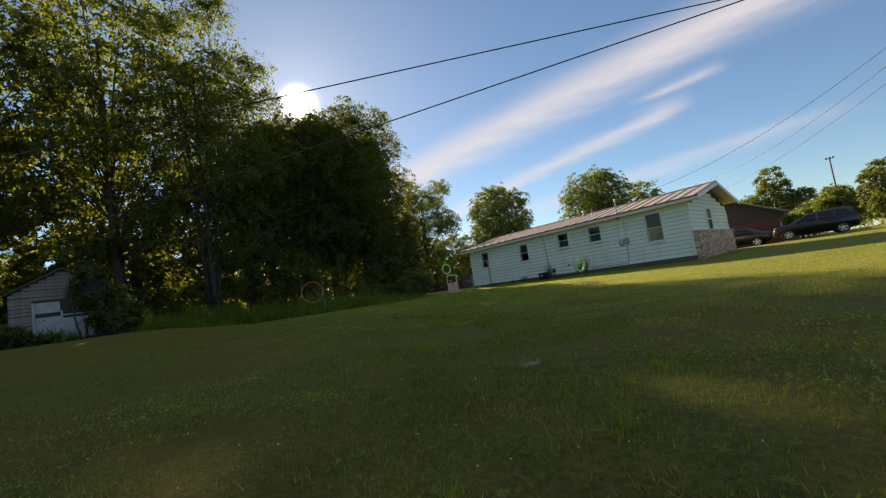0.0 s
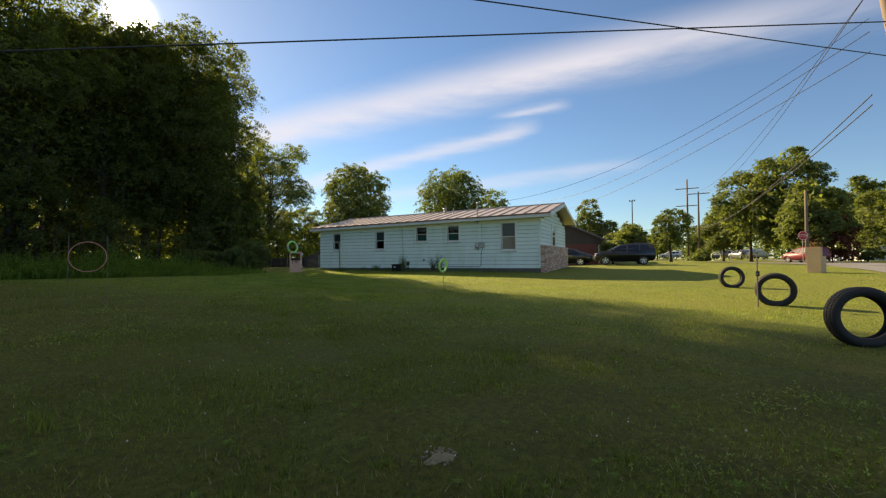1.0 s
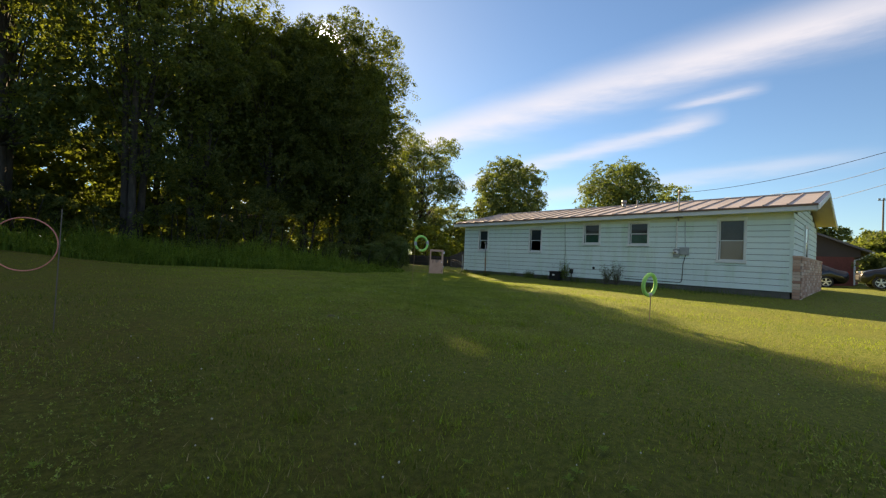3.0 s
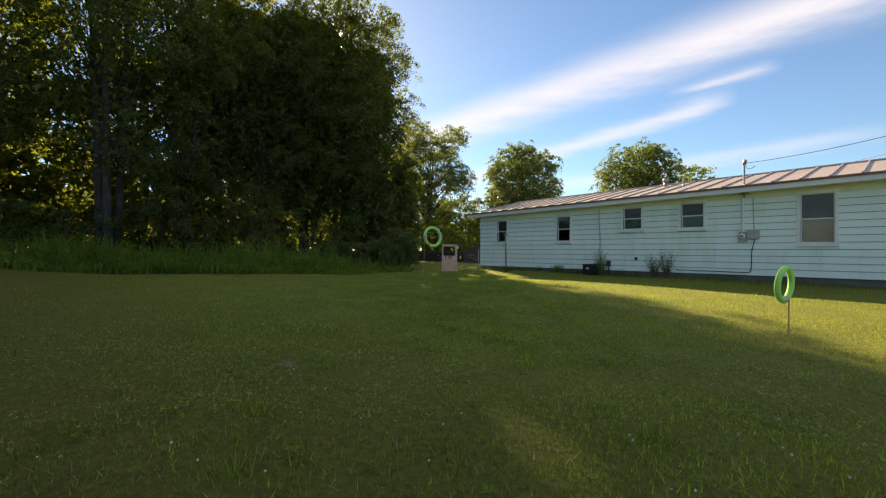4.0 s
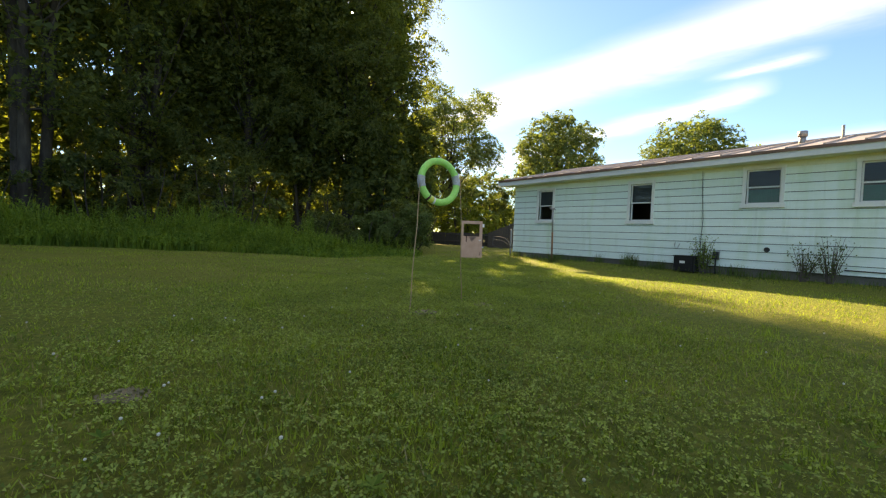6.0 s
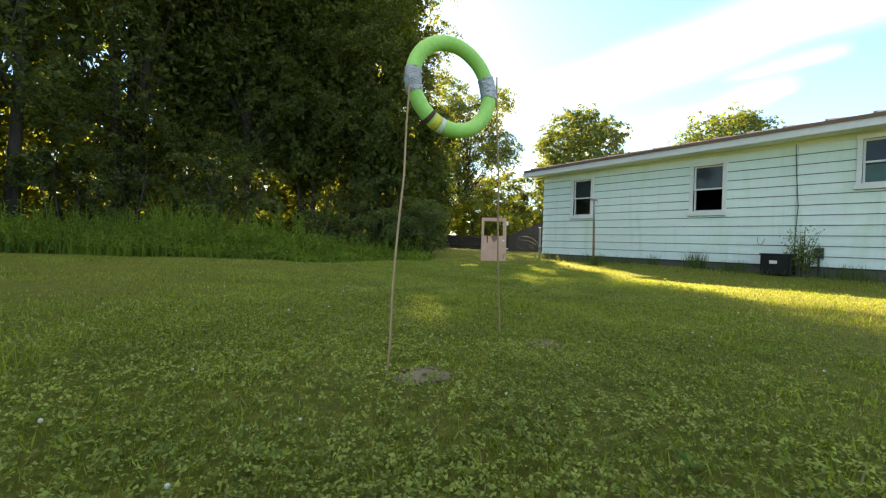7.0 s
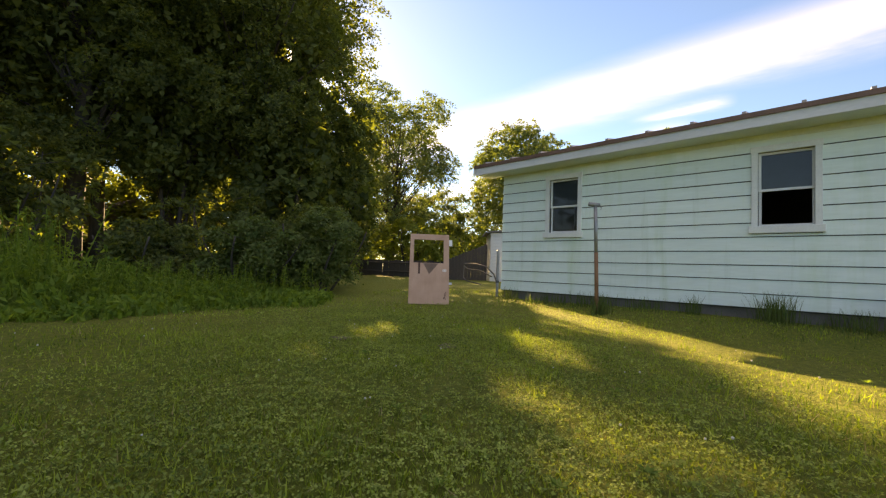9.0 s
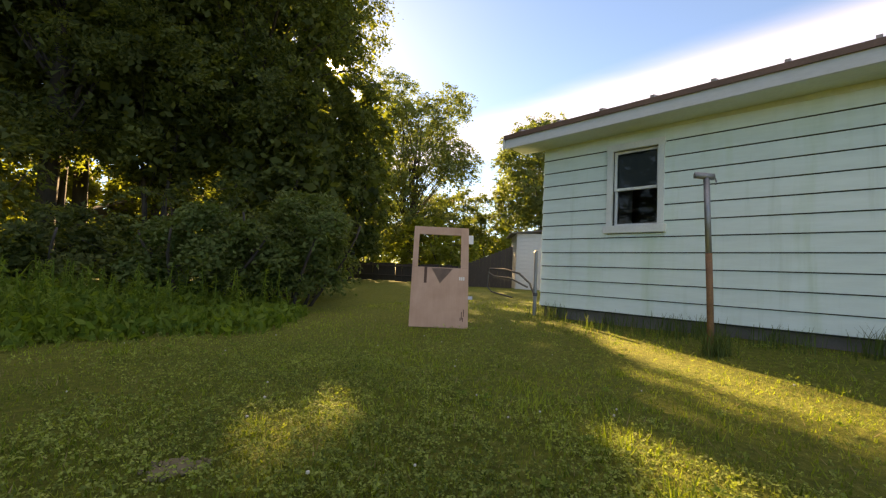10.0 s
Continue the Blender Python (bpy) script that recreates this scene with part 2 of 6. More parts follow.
M = {
    "siding": material("siding_paint", siding_paint),
    # near-black core colour that stands for the shadow lines between boards
    "felt": plain("gap_shade_core", (0.055, 0.06, 0.055), 0.95, vary=0.3, scale=10),
    "trim": plain("white_trim_paint", (0.74, 0.76, 0.74), 0.5, vary=0.16, scale=9),
    "soffit": plain("soffit_paint", (0.66, 0.72, 0.62), 0.6, vary=0.14, scale=5),
    "fascia": plain("fascia_paint", (0.66, 0.68, 0.70), 0.5, vary=0.14, scale=7, stretch=(1, 0.3, 1)),
    "drip": plain("rusty_drip_edge", (0.20, 0.12, 0.09), 0.6, metal=0.3, vary=0.35, scale=9),
    "roof": material("weathered_roof_metal", roof_metal),
    "concrete": plain("foundation_concrete", (0.165, 0.15, 0.13), 0.9, vary=0.3, scale=10, bump=0.4),
    "brick": material("tan_brick", brick_face),
    "mortar": plain("mortar", (0.20, 0.175, 0.15), 0.95, vary=0.2, scale=20),
    "glass": material("window_glass", glass),
    "screen": plain("insect_screen", (0.075, 0.085, 0.09), 0.8, vary=0.2, scale=20, bump=0),
    "blind": plain("beige_blind", (0.56, 0.43, 0.36), 0.8, vary=0.1, scale=8),
    "curtain": plain("dark_curtain", (0.12, 0.10, 0.09), 0.9, vary=0.35, scale=8),
    "green": plain("green_curtain", (0.035, 0.16, 0.12), 0.8, vary=0.35, scale=14),
    # the dimness of the unlit rooms is put into this dark colour
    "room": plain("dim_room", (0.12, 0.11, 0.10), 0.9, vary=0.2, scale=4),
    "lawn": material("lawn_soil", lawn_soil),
    "grass": foliage("grass_blades", (0.045, 0.092, 0.011), (0.345, 0.44, 0.062), 0.42, patch=1.1),
    # darker copy of the grass; part of its dullness stands for shade
    "dull_grass": foliage("shade_dull_grass_blades", (0.04, 0.07, 0.011), (0.24, 0.285, 0.05), 0.42, patch=1.1),
    "clover": foliage("clover_leaves", (0.045, 0.085, 0.018), (0.36, 0.44, 0.11), 0.4, patch=1.4),
    "dry": foliage("dry_blades", (0.22, 0.19, 0.09), (0.36, 0.31, 0.16), 0.3),
    "weeds": foliage("weed_leaves", (0.065, 0.1313, 0.0225), (0.2188, 0.3063, 0.0525), 0.5, patch=1.2),
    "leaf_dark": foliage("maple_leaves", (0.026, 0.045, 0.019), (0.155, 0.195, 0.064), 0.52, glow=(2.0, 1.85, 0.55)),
    "leaf_mid": foliage("walnut_leaves", (0.055, 0.095, 0.026), (0.13, 0.17, 0.055), 0.34),
    "leaf_pale": foliage("pale_leaves", (0.085, 0.12, 0.045), (0.20, 0.245, 0.095), 0.42),
    "leaf_far": foliage("far_leaves", (0.075, 0.105, 0.034), (0.185, 0.22, 0.08), 0.45),
    # sunlight is put into the brighter yellow of these two leaf colours
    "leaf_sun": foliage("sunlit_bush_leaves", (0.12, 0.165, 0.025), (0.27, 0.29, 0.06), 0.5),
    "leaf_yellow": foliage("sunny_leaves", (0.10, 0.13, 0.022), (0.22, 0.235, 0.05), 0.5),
    "leaf_red": foliage("plum_leaves", (0.09, 0.035, 0.03), (0.19, 0.08, 0.06), 0.4),
    "bark": material("bark", bark_tex),
    "twig": plain("twig", (0.12, 0.10, 0.08), 0.9, vary=0.4, scale=20),
    "rubber": plain("tyre_rubber", (0.018, 0.018, 0.019), 0.75, vary=0.4, scale=18, bump=0.3),
    "noodle": material("green_foam", noodle_foam),
    "tape": plain("duct_tape", (0.42, 0.43, 0.45), 0.4, metal=0.3, vary=0.3, scale=30, bump=0.5),
    "tape_yellow": plain("yellow_tape", (0.70, 0.62, 0.08), 0.5, vary=0.2, scale=30),
    "bamboo": plain("bamboo_stick", (0.40, 0.27, 0.14), 0.6, vary=0.45, scale=14, stretch=(1, 1, 0.3)),
    "hoop": plain("pink_hoop_plastic", (0.62, 0.22, 0.17), 0.4, vary=0.2, scale=12, bump=0),
    "card": material("cardboard", cardboard_tex),
    # yellower than the other card, with the sunlight put into its colour
    "card_tan": plain("sunlit_tan_cardboard", (0.56, 0.40, 0.24), 0.8, vary=0.15, scale=10),
    "ink": plain("printed_ink", (0.10, 0.05, 0.035), 0.8, vary=0.3, scale=40, bump=0),
    "ink_soft": plain("faded_print", (0.34, 0.235, 0.18), 0.8, vary=0.25, scale=40, bump=0),
    "label": plain("white_label", (0.72, 0.70, 0.66), 0.6, vary=0.1, scale=20, bump=0),
    "black": plain("black_plastic", (0.022, 0.023, 0.025), 0.5, vary=0.3, scale=14),
    "crate": plain("matt_black_box", (0.016, 0.015, 0.015), 0.9, vary=0.35, scale=14),
    "grey": plain("grey_metal_box", (0.36, 0.38, 0.38), 0.5, metal=0.4, vary=0.2, scale=14),
    "galv": plain("galvanised_pipe", (0.30, 0.31, 0.32), 0.5, metal=0.6, vary=0.3, scale=16),
    "dull_steel": plain("dull_dark_steel", (0.10, 0.10, 0.10), 0.75, metal=0.2, vary=0.35, scale=16),
    "rust": plain("rusty_pipe", (0.26, 0.14, 0.075), 0.8, metal=0.2, vary=0.45, scale=14, bump=0.4),
    "wood": plain("grey_wood", (0.17, 0.14, 0.115), 0.85, vary=0.35, scale=8, stretch=(1, 1, 0.2), bump=0.4),
    "pole": plain("utility_pole_wood", (0.16, 0.12, 0.09), 0.9, vary=0.3, scale=6, stretch=(1, 1, 0.2), bump=0.4),
    "grey_wire": plain("grey_cable", (0.10, 0.115, 0.11), 0.7, vary=0.3, scale=4, bump=0),
    "wire": plain("cable", (0.02, 0.02, 0.022), 0.6, vary=0.1, scale=5, bump=0),
    "white_wood": plain("white_boards", (0.68, 0.68, 0.66), 0.6, vary=0.2, scale=6, stretch=(1, 1, 3)),
    "dark_wood": plain("dark_weathered_wood", (0.075, 0.06, 0.048), 0.9, vary=0.35, scale=8, stretch=(1, 1, 0.2), bump=0.4),
    # peeling white boards, darkened to stand for deep shade below the trees
    "old_white_shaded": plain("shaded_peeling_white", (0.22, 0.195, 0.18), 0.85, vary=0.5, scale=12, bump=0.4),
    "door_blue": plain("peeling_pale_door_paint", (0.36, 0.40, 0.43), 0.8, vary=0.4, scale=12, bump=0.4),
    "brown": plain("brown_siding", (0.075, 0.055, 0.045), 0.7, vary=0.2, scale=6),
    "red_brick": plain("red_brick_wall", (0.22, 0.07, 0.05), 0.85, vary=0.3, scale=30),
    "shingle": plain("asphalt_shingles", (0.16, 0.15, 0.145), 0.9, vary=0.3, scale=20, bump=0.4),
    "asphalt": plain("asphalt_road", (0.16, 0.155, 0.15), 0.9, vary=0.2, scale=12, bump=0.3),
    "car_black": plain("black_car_paint", (0.006, 0.007, 0.012), 0.3, metal=0.0, vary=0.1, scale=3, bump=0, coat=0.25),
    "car_dark": plain("dark_car_paint", (0.02, 0.018, 0.02), 0.25, metal=0.2, vary=0.1, scale=3, bump=0, coat=0.8),
    "car_red": plain("red_car_paint", (0.15, 0.012, 0.02), 0.4, vary=0.1, scale=3, bump=0, coat=0.2),
    "car_white": plain("white_car_paint", (0.7, 0.7, 0.7), 0.3, vary=0.05, scale=3, bump=0, coat=0.8),
    "car_silver": plain("silver_car_paint", (0.30, 0.32, 0.34), 0.3, metal=0.5, vary=0.05, scale=3, bump=0, coat=0.8),
    "tint": plain("tinted_car_glass", (0.012, 0.014, 0.018), 0.12, vary=0.1, scale=2, bump=0, coat=0.3),
    "alloy": plain("alloy_rim", (0.55, 0.56, 0.57), 0.3, metal=0.9, vary=0.1, scale=8, bump=0),
    "lamp": plain("lamp_lens", (0.70, 0.70, 0.68), 0.15, vary=0.1, scale=8, bump=0, coat=0.6),
    "tail": plain("tail_lens", (0.30, 0.012, 0.01), 0.2, vary=0.1, scale=8, bump=0, coat=0.6),
    "sign_red": plain("red_sign_face", (0.42, 0.02, 0.025), 0.4, vary=0.1, scale=8, bump=0),
    "yellow": plain("yellow_plastic_pipe", (0.72, 0.70, 0.42), 0.5, vary=0.1, scale=8, bump=0),
    "flower": plain("clover_flower", (0.50, 0.49, 0.41), 0.8, vary=0.2, scale=60),
    "mulch": plain("bare_earth", (0.20, 0.172, 0.098), 0.95, vary=0.35, scale=14, bump=0.6),
}


# ---- building helpers ----
def link_mesh(name, bm, mat, parent=None, smooth=False):
    me = bpy.data.meshes.new(name)
    bm.to_mesh(me)
    bm.free()
    if mat is not None:
        me.materials.append(mat)
    if smooth:
        me.polygons.foreach_set("use_smooth", [True] * len(me.polygons))
    ob = new(name, me)
    if parent is not None:
        ob.parent = parent
    return ob


def part(name, bm, mat, parent, label="", smooth=False):
    ob = link_mesh(name, bm, mat, parent, smooth)
    return tagged(ob, label=label) if label else ob


def thing(name, loc, label, category, group="", kind="", rz=0.0):
    ob = new(name)
    ob.empty_display_size = 0.2
    ob.matrix_world = pose(*loc, 0, 0, rz)
    return tagged(ob, label, category, group, kind)


def add_box(bm, lo, hi, bevel=0.0):
    lo, hi = Vector(lo), Vector(hi)
    r = bmesh.ops.create_cube(bm, size=1.0, matrix=Matrix.Translation((lo + hi) / 2) @ Matrix.Diagonal((*(hi - lo), 1)))
    if bevel:
        edges = list({e for v in r["verts"] for e in v.link_edges})
        bmesh.ops.bevel(bm, geom=edges, offset=bevel, segments=2, affect="EDGES", profile=0.5)
    return bm


def box(lo, hi, bevel=0.0):
    return add_box(bmesh.new(), lo, hi, bevel)


def add_tube(bm, points, radii, sides=10, cap=True):
    """A tube through the points with a radius at each."""
    points = [Vector(p) for p in points]
    if isinstance(radii, (int, float)):
        radii = [radii] * len(points)
    rings = []
    up = Vector((0.31, 0.17, 0.93))
    for i, p in enumerate(points):
        t = (points[min(i + 1, len(points) - 1)] - points[max(i - 1, 0)]).normalized()
        u = t.cross(up)
        if u.length < 1e-3:
            u = t.cross(Vector((1, 0, 0)))
        u.normalize()
        w = t.cross(u)
        rings.append([bm.verts.new(p + (u * math.cos(a) + w * math.sin(a)) * radii[i]) for a in (2 * math.pi * k / sides for k in range(sides))])
    for a, b in zip(rings, rings[1:]):
        for k in range(sides):
            bm.faces.new((a[k], a[(k + 1) % sides], b[(k + 1) % sides], b[k]))
    if cap:
        bm.faces.new(rings[0][::-1])
        bm.faces.new(rings[-1])
    return bm


def tube(points, radii, sides=10):
    return add_tube(bmesh.new(), points, radii, sides)


def add_torus(bm, R, r, seg=48, sides=12, a0=0.0, a1=2 * math.pi, m=Matrix.Identity(4), profile=None):
    """A ring in the xz plane; profile gives (outward, sideways) pairs in place of a round section."""
    prof = profile or [(r * math.cos(2 * math.pi * k / sides), r * math.sin(2 * math.pi * k / sides)) for k in range(sides)]
    closed = abs(a1 - a0 - 2 * math.pi) < 1e-6
    n = seg if closed else seg + 1
    rings = []
    for i in range(n):
        a = a0 + (a1 - a0) * i / seg
        rings.append([bm.verts.new(m @ Vector(((R + o) * math.cos(a), s, (R + o) * math.sin(a)))) for o, s in prof])
    for i in range(seg):
        A, B = rings[i], rings[(i + 1) % n]
        for k in range(len(prof)):
            bm.faces.new((A[k], B[k], B[(k + 1) % len(prof)], A[(k + 1) % len(prof)]))
    if not closed:
        bm.faces.new(rings[0])
        bm.faces.new(rings[-1][::-1])
    return bm


def prism(outline, y0, y1):
    """Outline in xz, pulled from y0 to y1."""
    bm = bmesh.new()
    a = [bm.verts.new((x, y0, z)) for x, z in outline]
    b = [bm.verts.new((x, y1, z)) for x, z in outline]
    n = len(a)
    bm.faces.new(a)
    bm.faces.new(b[::-1])
    for k in range(n):
        bm.faces.new((a[k], b[k], b[(k + 1) % n], a[(k + 1) % n]))
    bmesh.ops.recalc_face_normals(bm, faces=bm.faces)
    return bm


def quads_mesh(name, co, mat):
    """A mesh of loose leaves; co has the shape (leaves, corners, 3)."""
    n, k = co.shape[:2]
    me = bpy.data.meshes.new(name)
    me.vertices.add(n * k)
    me.vertices.foreach_set("co", co.astype(np.float32).ravel())
    me.loops.add(n * k)
    me.loops.foreach_set("vertex_index", np.arange(n * k, dtype=np.int32))
    me.polygons.add(n)
    me.polygons.foreach_set("loop_start", np.arange(0, n * k, k, dtype=np.int32))
    me.update(calc_edges=True)
    me.materials.append(mat)
    return me


def smooth01(x, a, b):
    t = np.clip((x - a) / (b - a), 0, 1)
    return t * t * (3 - 2 * t)


# ---- ground ----
def ground_height(x, y):
    x, y = np.asarray(x, float), np.asarray(y, float)
    south = smooth01(y, -8.0, -17.0) * (1 - 0.7 * smooth01(y, -22.0, -32.0))
    z = np.interp(x, [-26, -15, -5.7, 7, 27], [-0.36, -0.29, -0.19, 0.18, 0.36]) * south
    z = z + 0.5 * smooth01(x, -13.0, -19.5) * smooth01(y, -6.0, 3.0)
    z = z + 0.11 * smooth01(x, -2.5, -0.3) * smooth01(y, -9.0, -3.0)
    z = z + 0.085 * smooth01(x, -1.8, -0.1) * smooth01(y, -5.0, -9.0) * (1 - smooth01(y, -14.2, -17.0)) * (1 - smooth01(x, 8.0, 12.0))
    z = z + 0.018 * np.sin(x * 0.9 + 0.4 * y) * np.cos(y * 0.7 - 0.3 * x) + 0.012 * np.sin(2.3 * x + 1.1) * np.sin(1.9 * y)
    return z


def gz(x, y):
    return float(ground_height(x, y))


def build_ground():
    n = 210
    u = np.linspace(-1, 1, n)
    ax = np.sinh(u * 6.2) / np.sinh(6.2) * 2600
    X, Y = np.meshgrid(ax - 10, ax - 6, indexing="ij")
    Z = ground_height(X, Y)
    co = np.stack([X, Y, Z], -1).reshape(-1, 3)
    i = np.arange(n * n).reshape(n, n)
    f = np.stack([i[:-1, :-1], i[1:, :-1], i[1:, 1:], i[:-1, 1:]], -1).reshape(-1, 4)
    me = bpy.data.meshes.new("ground")
    me.from_pydata(co.tolist(), [], f.tolist())
    me.polygons.foreach_set("use_smooth", [True] * len(me.polygons))
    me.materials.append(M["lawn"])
    tagged(new("ground", me), "mown lawn with clover and bare patches", "lawn", kind="structure")


build_ground()


def strip(name, pts, half, mat, label, category, lift=0.02):
    """A paved band along the points, lying on the ground."""
    bm = bmesh.new()
    rows = []
    pts = [Vector((*p, 0)) for p in pts]
    for i, p in enumerate(pts):
        t = (pts[min(i + 1, len(pts) - 1)] - pts[max(i - 1, 0)]).normalized()
        s = Vector((-t.y, t.x, 0))
        row = []
        for k in (-1, -0.5, 0, 0.5, 1):
            q = p + s * half * k
            row.append(bm.verts.new((q.x, q.y, gz(q.x, q.y) + lift)))
        rows.append(row)
    for a, b in zip(rows, rows[1:]):
        for k in range(4):
            bm.faces.new((a[k], a[k + 1], b[k + 1], b[k]))
    ob = link_mesh(name, bm, mat)
    return tagged(ob, label, category, kind="structure")


strip("road", [(x, -30.2 - 0.17 * x) for x in range(-60, 260, 4)], 3.0, M["asphalt"], "grey asphalt street beyond the lawn", "road")
strip("side_street", [(18.0 + 4 * k, -33.5 + 0.55 * k) for k in range(30)], 2.6, M["asphalt"], "grey side street towards the far trees", "road", 0.025)

# ---- house ----
HOUSE_S, HOUSE_N, HOUSE_D = -14.0, 0.0, 7.0     # the long wall runs along y at x = 0, the house is 7 m deep
SILL, EAVE, COURSE = 0.262, 2.60, 0.1945
RIDGE_X, RIDGE_Z = 3.35, 3.62
RISE = 0.0150        # the eaves climb a little towards the south, as the old sills have settled
SLOPE = (RIDGE_Z - 2.70) / (RIDGE_X + 0.42)
WINDOWS = [  # y_lo, y_hi, z_lo, z_hi of the trim, kind
    (-1.69, -0.98, 1.29, 2.44, "screened"),
    (-4.90, -4.16, 1.28, 2.46, "open"),
    (-7.72, -6.92, 1.67, 2.62, "green"),
    (-9.68, -8.86, 1.65, 2.63, "green"),
    (-12.80, -11.93, 1.12, 2.66, "blind"),
]


def wall_with_openings(lo, hi, z0, z1, holes, thick, axis_pose):
    """A wall along local x, its outer face at y = 0, with openings that go through."""
    bm = bmesh.new()
    xs = sorted({lo, hi, *[h[0] for h in holes], *[h[1] for h in holes]})
    for a, b in zip(xs, xs[1:]):
        cut = [h for h in holes if h[0] < b - 1e-6 and h[1] > a + 1e-6]
        if not cut:
            add_box(bm, (a, 0, z0), (b, thick, z1))
            continue
        h = cut[0]
        if h[2] > z0:
            add_box(bm, (a, 0, z0), (b, thick, h[2]))
        if h[3] < z1:
            add_box(bm, (a, 0, h[3]), (b, thick, z1))
    bmesh.ops.remove_doubles(bm, verts=bm.verts, dist=1e-5)
    bm.transform(axis_pose)
    return bm


def plank_mesh(length, height, lap=0.03):
    """One lap-siding board: its foot stands proud of its head."""
    return prism([(0.0, 0.002), (-0.023, 0.0), (-0.006, height - 0.012), (0.0, height - 0.012)], 0.0, length)


house = thing("house", (0, 0, 0), "low house with pale aqua lap siding and ribbed metal roof", "house")

inner = 0.072
holes = [(a + inner, b - inner, c + inner + 0.02, d - inner) for a, b, c, d, k in WINDOWS]
turn = Matrix(((0, 1, 0, 0), (1, 0, 0, 0), (0, 0, 1, 0), (0, 0, 0, 1)))      # local x runs along world y, depth along world x
# the dark core paints the shade into the lap gaps
bm = wall_with_openings(HOUSE_S, HOUSE_N, SILL - 0.02, EAVE, holes, 0.14, turn)
bmesh.ops.recalc_face_normals(bm, faces=bm.faces)
wall_west = part("wall", bm, M["felt"], house, "long wall of pale aqua lap siding")
bm = bmesh.new()
add_box(bm, (0.14, HOUSE_N - 0.14, SILL - 0.02), (HOUSE_D, HOUSE_N, EAVE))
add_box(bm, (HOUSE_D - 0.14, HOUSE_S + 0.14, SILL - 0.02), (HOUSE_D, HOUSE_N - 0.14, EAVE))
wall_back = part("wall", bm, M["siding"], house)
bm = prism([(0.14, SILL - 0.02), (HOUSE_D, SILL - 0.02), (HOUSE_D, EAVE), (RIDGE_X, RIDGE_Z - 0.12), (0.14, EAVE + 0.02)], HOUSE_S, HOUSE_S + 0.14)
wall_gable = part("wall", bm, M["felt"], house, "gable wall of pale aqua lap siding")
bm = prism([(0.14, EAVE), (HOUSE_D, EAVE), (RIDGE_X, RIDGE_Z - 0.12)], HOUSE_N - 0.14, HOUSE_N - 0.002)
part("gable_end", bm, M["siding"], house)
bm = box((0.04, HOUSE_S + 0.04, -0.5), (HOUSE_D - 0.04, HOUSE_N - 0.04, SILL - 0.02))
part("foundation", bm, M["concrete"], house, "rough grey concrete foundation")
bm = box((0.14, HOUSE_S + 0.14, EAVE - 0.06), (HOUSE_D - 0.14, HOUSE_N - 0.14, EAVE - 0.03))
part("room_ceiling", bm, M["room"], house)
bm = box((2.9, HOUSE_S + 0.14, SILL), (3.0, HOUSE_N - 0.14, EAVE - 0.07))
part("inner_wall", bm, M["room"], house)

# roof: two slopes with raised seams
E0, E1 = HOUSE_S - 0.62, HOUSE_N + 0.42
bm = prism([(-0.46, 2.76), (RIDGE_X, RIDGE_Z), (RIDGE_X, RIDGE_Z - 0.05), (-0.46, 2.71)], E0, E1)
roof = part("roof", bm, M["roof"], house, "weathered pinkish-brown ribbed metal roof")
bm = prism([(HOUSE_D + 0.46, 2.76), (RIDGE_X, RIDGE_Z), (RIDGE_X, RIDGE_Z - 0.05), (HOUSE_D + 0.46, 2.71)], E0, E1)
part("roof", bm, M["roof"], house)
rise = (RIDGE_Z - 2.70) / (RIDGE_X + 0.46)
rib = prism([(-0.47, 2.755), (RIDGE_X, RIDGE_Z - 0.005), (RIDGE_X, RIDGE_Z + 0.04), (-0.47, 2.80)], -0.022, 0.022)
rib_ob = part("seam", rib, M["roof"], roof)
rib_ob.location.y = E0 + 0.12
y = E0 + 0.12 + 0.61
while y < E1 - 0.05:
    o = rib_ob.copy()
    scene.collection.objects.link(o)
    o.location.y = y
    y += 0.61
part("ridge_cap", tube([(RIDGE_X, E0, RIDGE_Z + 0.0), (RIDGE_X, E1, RIDGE_Z + 0.0)], 0.06, 8), M["roof"], roof)
part("drip_edge", box((-0.485, E0, 2.70), (-0.462, E1, 2.765)), M["drip"], roof, "thin rusty drip edge")
part("fascia", box((-0.459, E0 + 0.02, 2.565), (-0.425, E1 - 0.02, 2.708), 0.004), M["fascia"], house, "pale grey fascia board")
part("soffit", box((-0.425, E0 + 0.05, 2.575), (-0.003, E1 - 0.05, 2.595)), M["soffit"], house, "painted soffit with faint mould")
for y0, y1 in ((E0 - 0.025, E0 + 0.01), (E1 - 0.01, E1 + 0.025)):
    part("rake_board", prism([(-0.47, 2.57), (-0.47, 2.74), (RIDGE_X, RIDGE_Z - 0.02), (RIDGE_X, RIDGE_Z - 0.17)], y0, y1), M["trim"], house, "white rake board")
    part("rake_board", prism([(HOUSE_D + 0.46, 2.57), (HOUSE_D + 0.46, 2.74), (RIDGE_X + 0.004, RIDGE_Z - 0.02), (RIDGE_X + 0.004, RIDGE_Z - 0.17)], y0, y1), M["trim"], house)
part("gable_soffit", prism([(-0.42, 2.67), (RIDGE_X, RIDGE_Z - 0.065), (RIDGE_X, RIDGE_Z - 0.085), (-0.42, 2.65)], E0 + 0.02, HOUSE_S - 0.004), M["soffit"], house)


